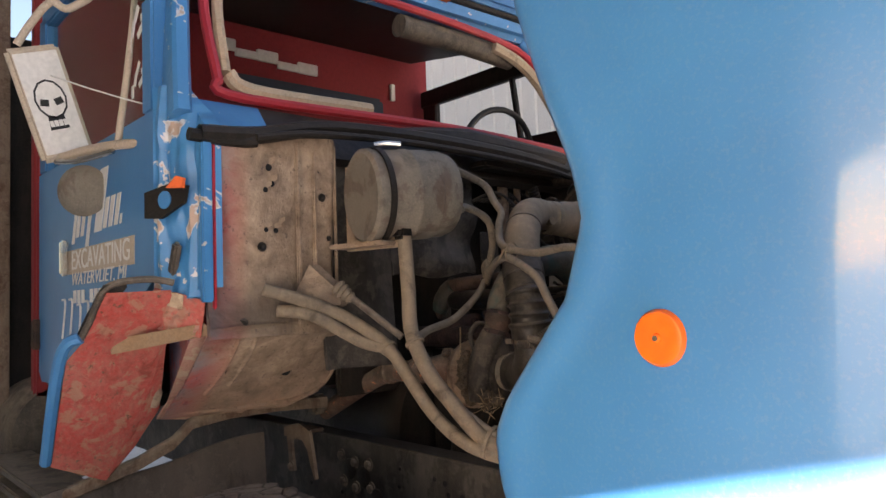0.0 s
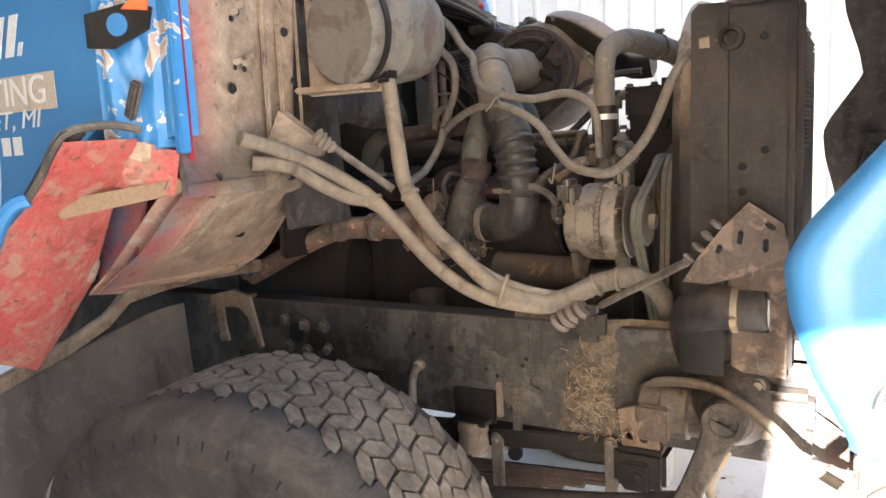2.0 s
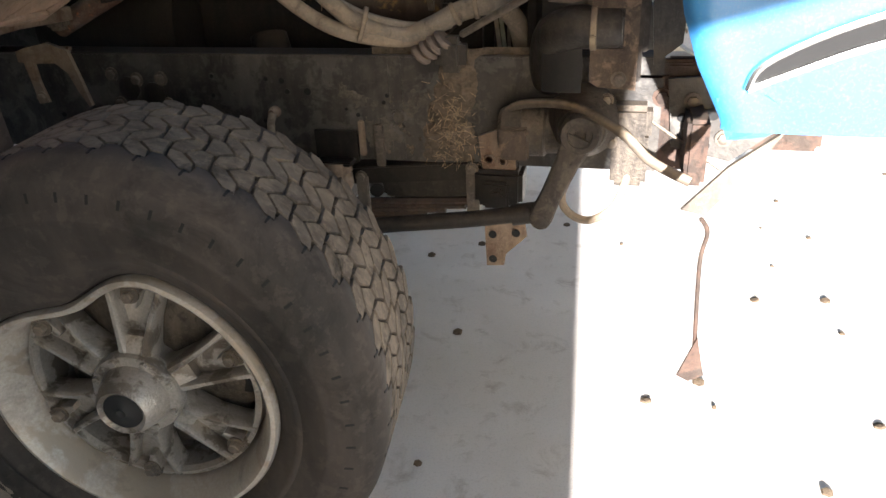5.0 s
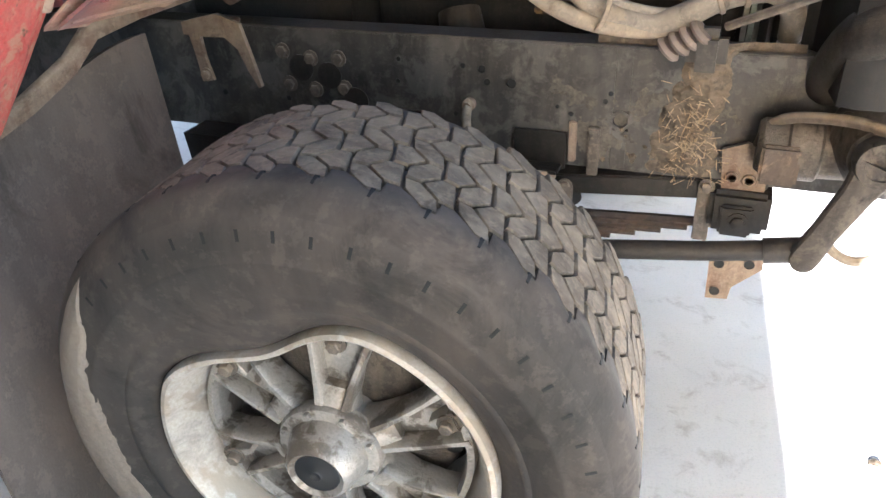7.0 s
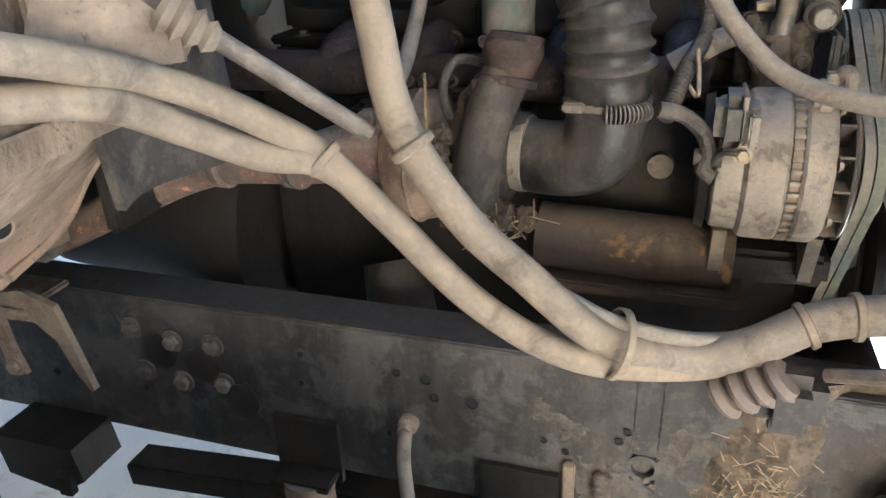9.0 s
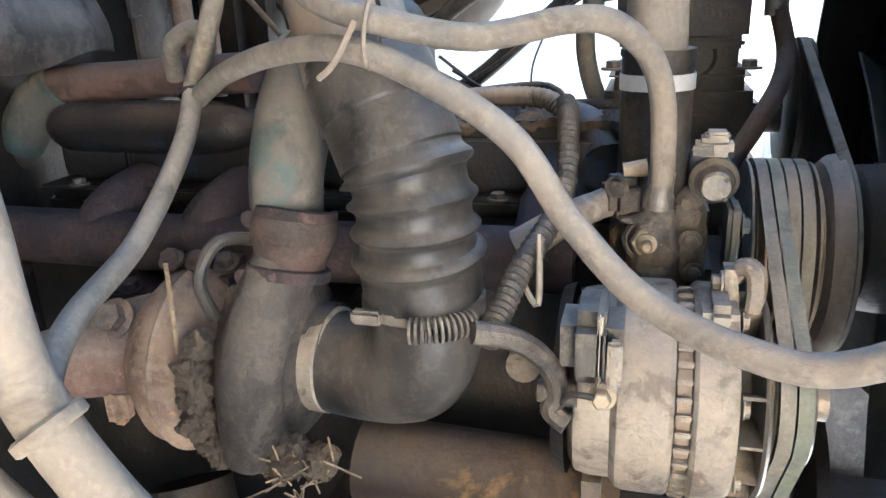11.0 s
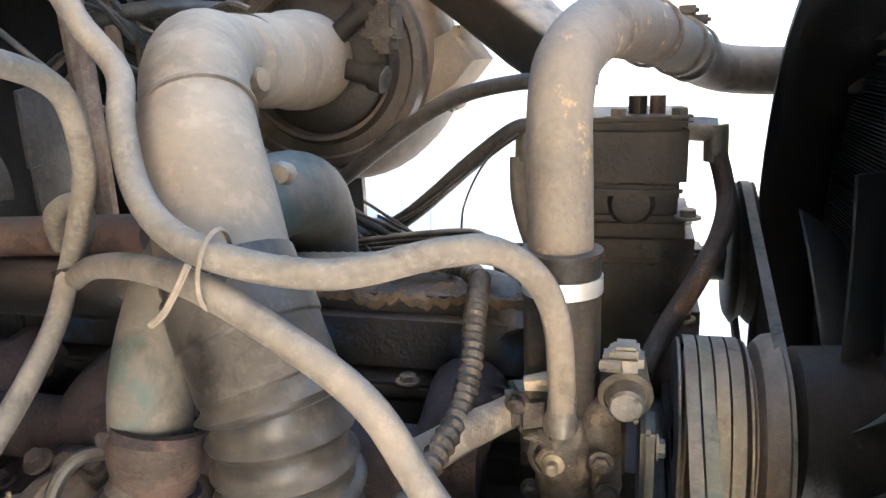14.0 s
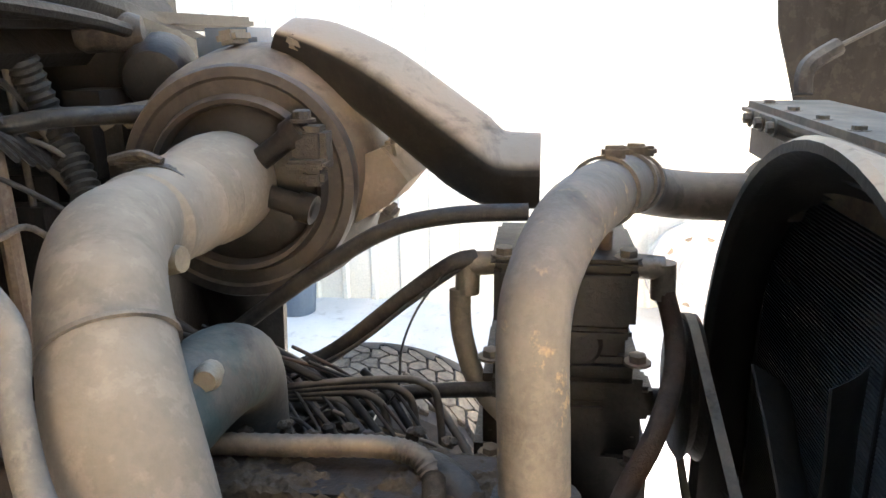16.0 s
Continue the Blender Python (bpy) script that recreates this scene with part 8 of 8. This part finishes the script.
hose("thin_wire", [(0.35, 0.71, 1.645), (0.315, 0.69, 1.6), (0.295, 0.67, 1.55), (0.292, 0.65, 1.5), (0.27, 0.64, 1.47)], 0.0017, "rubber")
hose("thin_wire", [(0.37, 0.71, 1.65), (0.3, 0.7, 1.6), (0.22, 0.68, 1.54), (0.12, 0.66, 1.49)], 0.003, "rubber")
random.seed(17)
for k in range(7):
    x, y = -0.06 + 0.045 * k, random.uniform(0.6, 0.76)
    hose("thin_wire", [(x, y, 1.44 + random.uniform(0, 0.07)), (x + random.uniform(0.03, 0.09), y + random.uniform(-0.03, 0.05), 1.47 + random.uniform(-0.02, 0.05)), (x + random.uniform(0.1, 0.16), y + random.uniform(-0.06, 0.04), 1.42 + random.uniform(-0.02, 0.06)), (x + random.uniform(0.14, 0.2), y - 0.08, 1.36)], random.choice((0.003, 0.004, 0.006)), random.choice(("rubber", "black", "hose_dark")))
for k in range(3):
    hose("supply_hose", [(-0.1, 0.62 + 0.05 * k, 1.43 - 0.01 * k), (0.02, 0.66 + 0.03 * k, 1.5 - 0.03 * k), (0.12, 0.7 + 0.03 * k, 1.5 - 0.05 * k), (0.24, 0.72, 1.44 - 0.03 * k)], 0.012, "rubber")
random.seed(31)
for k in range(14):
    x = -0.02 + 0.02 * k
    hose("thin_wire", [(x - 0.06, 0.62, 1.62 - 0.006 * k + random.uniform(-0.02, 0.02)), (x, 0.64 + random.uniform(-0.02, 0.03), 1.56 - 0.004 * k), (x + 0.05, 0.63, 1.5 + random.uniform(-0.02, 0.02)), (x + 0.1, 0.6, 1.45)], random.choice((0.0025, 0.004, 0.006)), random.choice(("rubber", "black", "brown_pipe")))
hose("thin_wire", [(0.05, 0.5, 1.55), (0.1, 0.52, 1.52), (0.14, 0.54, 1.5)], 0.005, "rubber")
Geo().ribbed([(0.06, 0.45, 1.522), (0.2, 0.45, 1.527), (0.33, 0.45, 1.53), (0.37, 0.43, 1.51), (0.38, 0.4, 1.47)], 0.0125, 0.005, 0.05, 14).to("fuel_rail", "hose_dark", truck, "ribbed grey conduit along the valve cover")
for k in range(6):
    x, y, z = 0.08 + 0.05 * k, 0.52 + 0.012 * (k % 2), 1.488
    Geo().lathe((x, y, z), (0.1 * (k % 3 - 1), 0.1, 1), [(0, -0.02), (0.014, -0.02), (0.014, 0.0), (0.009, 0.003), (0.009, 0.016), (0.005, 0.02), (0, 0.02)], 6).to("injector_cap", ("black", "brown_pipe", "casting")[k % 3], truck)
for k in range(9):
    Geo().lump((0.06 + 0.04 * k, 0.5 + 0.02 * (k % 2), 1.512), 0.009, k * 2.9, 0.6, 8).to("mud_lump", "mud", truck)
Geo().grid(lambda u, v: (0.02 + 0.43 * u, 0.385 + 0.1 * v, 1.509 + 0.011 * max(-0.6, noise.noise((u * 9, v * 3, 1.5)) + 0.8 * noise.noise((u * 30, v * 9, 4.0)) + 0.4 * noise.noise((u * 80, v * 25, 7.0)))), 110, 30, (0, 0, -0.01)).to("mud_cake", "mud", truck, "brown mud caked on the valve cover")
Geo().box((0.12, 0.6, 1.3), (0.5, 0.1, 0.14), 0.02).to("intake_manifold", "black", truck)
Geo().tube([(0.33, 0.5, 1.46), (0.36, 0.46, 1.5), (0.4, 0.42, 1.5), (0.42, 0.38, 1.47)], 0.022, 12).to("bypass_hose", "rubber", truck)

# mud and straw
random.seed(5)
g = Geo()
for k in range(230):
    z = random.gauss(0.86, 0.06)
    x = random.gauss(0.52 - 0.1 * (z - 0.9), 0.024 + 0.1 * max(0.0, 0.93 - z))
    if z > 1.04 or z < 0.76:
        continue
    a, ln = random.uniform(-1.5, 1.5) + 1.3, random.uniform(0.006, 0.028)
    p = Vector((x, -0.026 - random.random() * 0.01, z))
    q = p + Vector((math.cos(a) * ln, random.uniform(-0.006, 0.006), -math.sin(a) * ln))
    g.tube([p, q], random.uniform(0.0006, 0.0012), 4, smooth=False)
straw = g.to("straw", "straw", truck, "packed straw stuck to the frame")
straw["kind"] = "stuff"
def clod(u, v):
    q = noise.noise((u * 4, v * 5, 0.3)) * 0.5 + noise.noise((u * 14, v * 16, 2.0)) * 0.3 + noise.noise((u * 45, v * 45, 5.0)) * 0.16
    x = 0.3 + 0.42 * u
    wide = 1 - ((x - 0.515 - 0.05 * (v - 0.4)) * (9.0 + 7.0 * v)) ** 2
    return (x, 0.012 - 0.026 * max(-0.3, min(0.8, wide) + 0.75 * q), 0.765 + 0.3 * v)


def film(u, v):
    q = noise.noise((u * 5, v * 3, 9.0)) + 0.6 * noise.noise((u * 17, v * 8, 3.0)) + 0.35 * noise.noise((u * 50, v * 24, 6.0))
    edge = min(1.0, 6 * u, 6 * (1 - u), 5 * v, 4 * (1 - v))
    if math.hypot(0.16 + 0.5 * u - 0.365, 0.775 + 0.2 * v - 0.877) < 0.027:
        edge, q = -1.0, 0.0
    return (0.16 + 0.5 * u, 0.003 - 0.006 * max(-1.3, q + 0.9 * edge - 0.35), 0.775 + 0.2 * v)


Geo().grid(film, 130, 60).to("mud_film", "rail_mud", truck, "grey mud splashed over the frame rail")
g = Geo().grid(clod, 100, 110)
g.to("mud_clod", "mud_light", truck, "dried mud caked on the frame rail")
# hose bracket above the mud
mount = Geo().box((0.53, -0.04, 1.06), (0.08, 0.06, 0.09), 0.02).to("stay_mount", "rubber_dusty", truck, "dusty rubber stay mount")
for k in range(4):
    Geo().lathe((0.455 + 0.02 * k, -0.05, 1.06 + 0.012 * k), (0.7, -0.1, 0.7), [(0.0, -0.008), (0.028, -0.006), (0.031, 0.0), (0.024, 0.008), (0, 0.008)], 20).to("rubber_disc", "flap", mount)
g = Geo()
for k in range(40):
    p = Vector((0.14, 0.1, 1.2)) + Vector((random.gauss(0, 0.02), random.gauss(-0.01, 0.01), random.gauss(0, 0.014)))
    g.tube([p, p + Vector((random.gauss(0, 0.02), random.gauss(-0.01, 0.01), random.gauss(0.005, 0.015)))], 0.0011, 5, smooth=False)
grass = g.to("dry_grass", "straw", truck, "dry grass caught at the turbo")
grass["kind"] = "stuff"
Geo().tube([(0.025, 0.085, 1.32), (0.026, 0.088, 1.42)], 0.0022, 5, smooth=False).to("straw_stalk", "straw", truck)

# clods of mud caught round the turbo, on the rail and on the tyre's shoulder
for k, (p, r) in enumerate((((0.048, 0.085, 1.335), 0.016), ((0.044, 0.078, 1.31), 0.018), ((0.046, 0.075, 1.285), 0.02), ((0.044, 0.076, 1.255), 0.021), ((0.05, 0.085, 1.225), 0.018), ((0.05, 0.1, 1.2), 0.016), ((0.135, 0.09, 1.215), 0.024), ((0.165, 0.095, 1.212), 0.02), ((0.12, 0.095, 1.2), 0.02))):
    Geo().lump(p, r * 0.92, k * 3.7, 1.0, 16).to("mud_lump", "mud", truck)
random.seed(21)
for k in range(10):
    x, z = random.gauss(0.4, 0.06), random.uniform(0.78, 0.86)
    Geo().lump((x, 0.001, z), random.uniform(0.004, 0.009), k * 1.3, 1.0, 7).to("mud_crumb", "mud_light", truck)

# ---- beyond the truck ----
g = Geo().lathe((0, 0, 0), (0, 0, 1), [(0, 0), (0.14, 0), (0.18, 0.52), (0.19, 0.525), (0.185, 0.54), (0.175, 0.535), (0.13, 0.02), (0, 0.02)], 32)
tub = tagged(g.to("tub", "bucket"), "blue plastic tub standing by the wall", "tub")
tub.location = (-1.28, 4.75, 0)
g = Geo().lathe((0, 0, 0), (0, -1, 0), [(0.35, -0.1), (0.355, 0.02), (0.34, 0.03), (0.33, 0.0), (0.32, -0.02), (0.14, -0.03), (0.12, -0.01), (0, -0.01)], 48)
spare = tagged(g.to("spare_wheel", "wheel_white"), "pale grey disc wheel leaning on the wall", "wheel")
spare.matrix_world = Matrix.Translation((1.58, 4.72, 0.38)) @ turned("X", -10)
for k in range(10):
    a = radians(36 * k)
    Geo().lathe((0.25 * math.cos(a), 0.02, 0.25 * math.sin(a)), (0, -1, 0), [(0.03, -0.001), (0.028, -0.004), (0, -0.004)], 14).to("disc_hole", "steel", spare)
g = Geo()
random.seed(9)
for k in range(70):
    x, y = random.uniform(-0.2, 3.0), random.uniform(-1.5, 2.6)
    r = random.uniform(0.006, 0.022)
    g.lathe((x, y, 0.0), (random.uniform(-0.3, 0.3), random.uniform(-0.3, 0.3), 1), [(r, 0.0), (r * 0.8, 0.006), (0, 0.008)], 6)
grit = tagged(g.to("grit", "mud"), "scattered mud crumbs and leaf bits on concrete", "debris", kind="stuff")
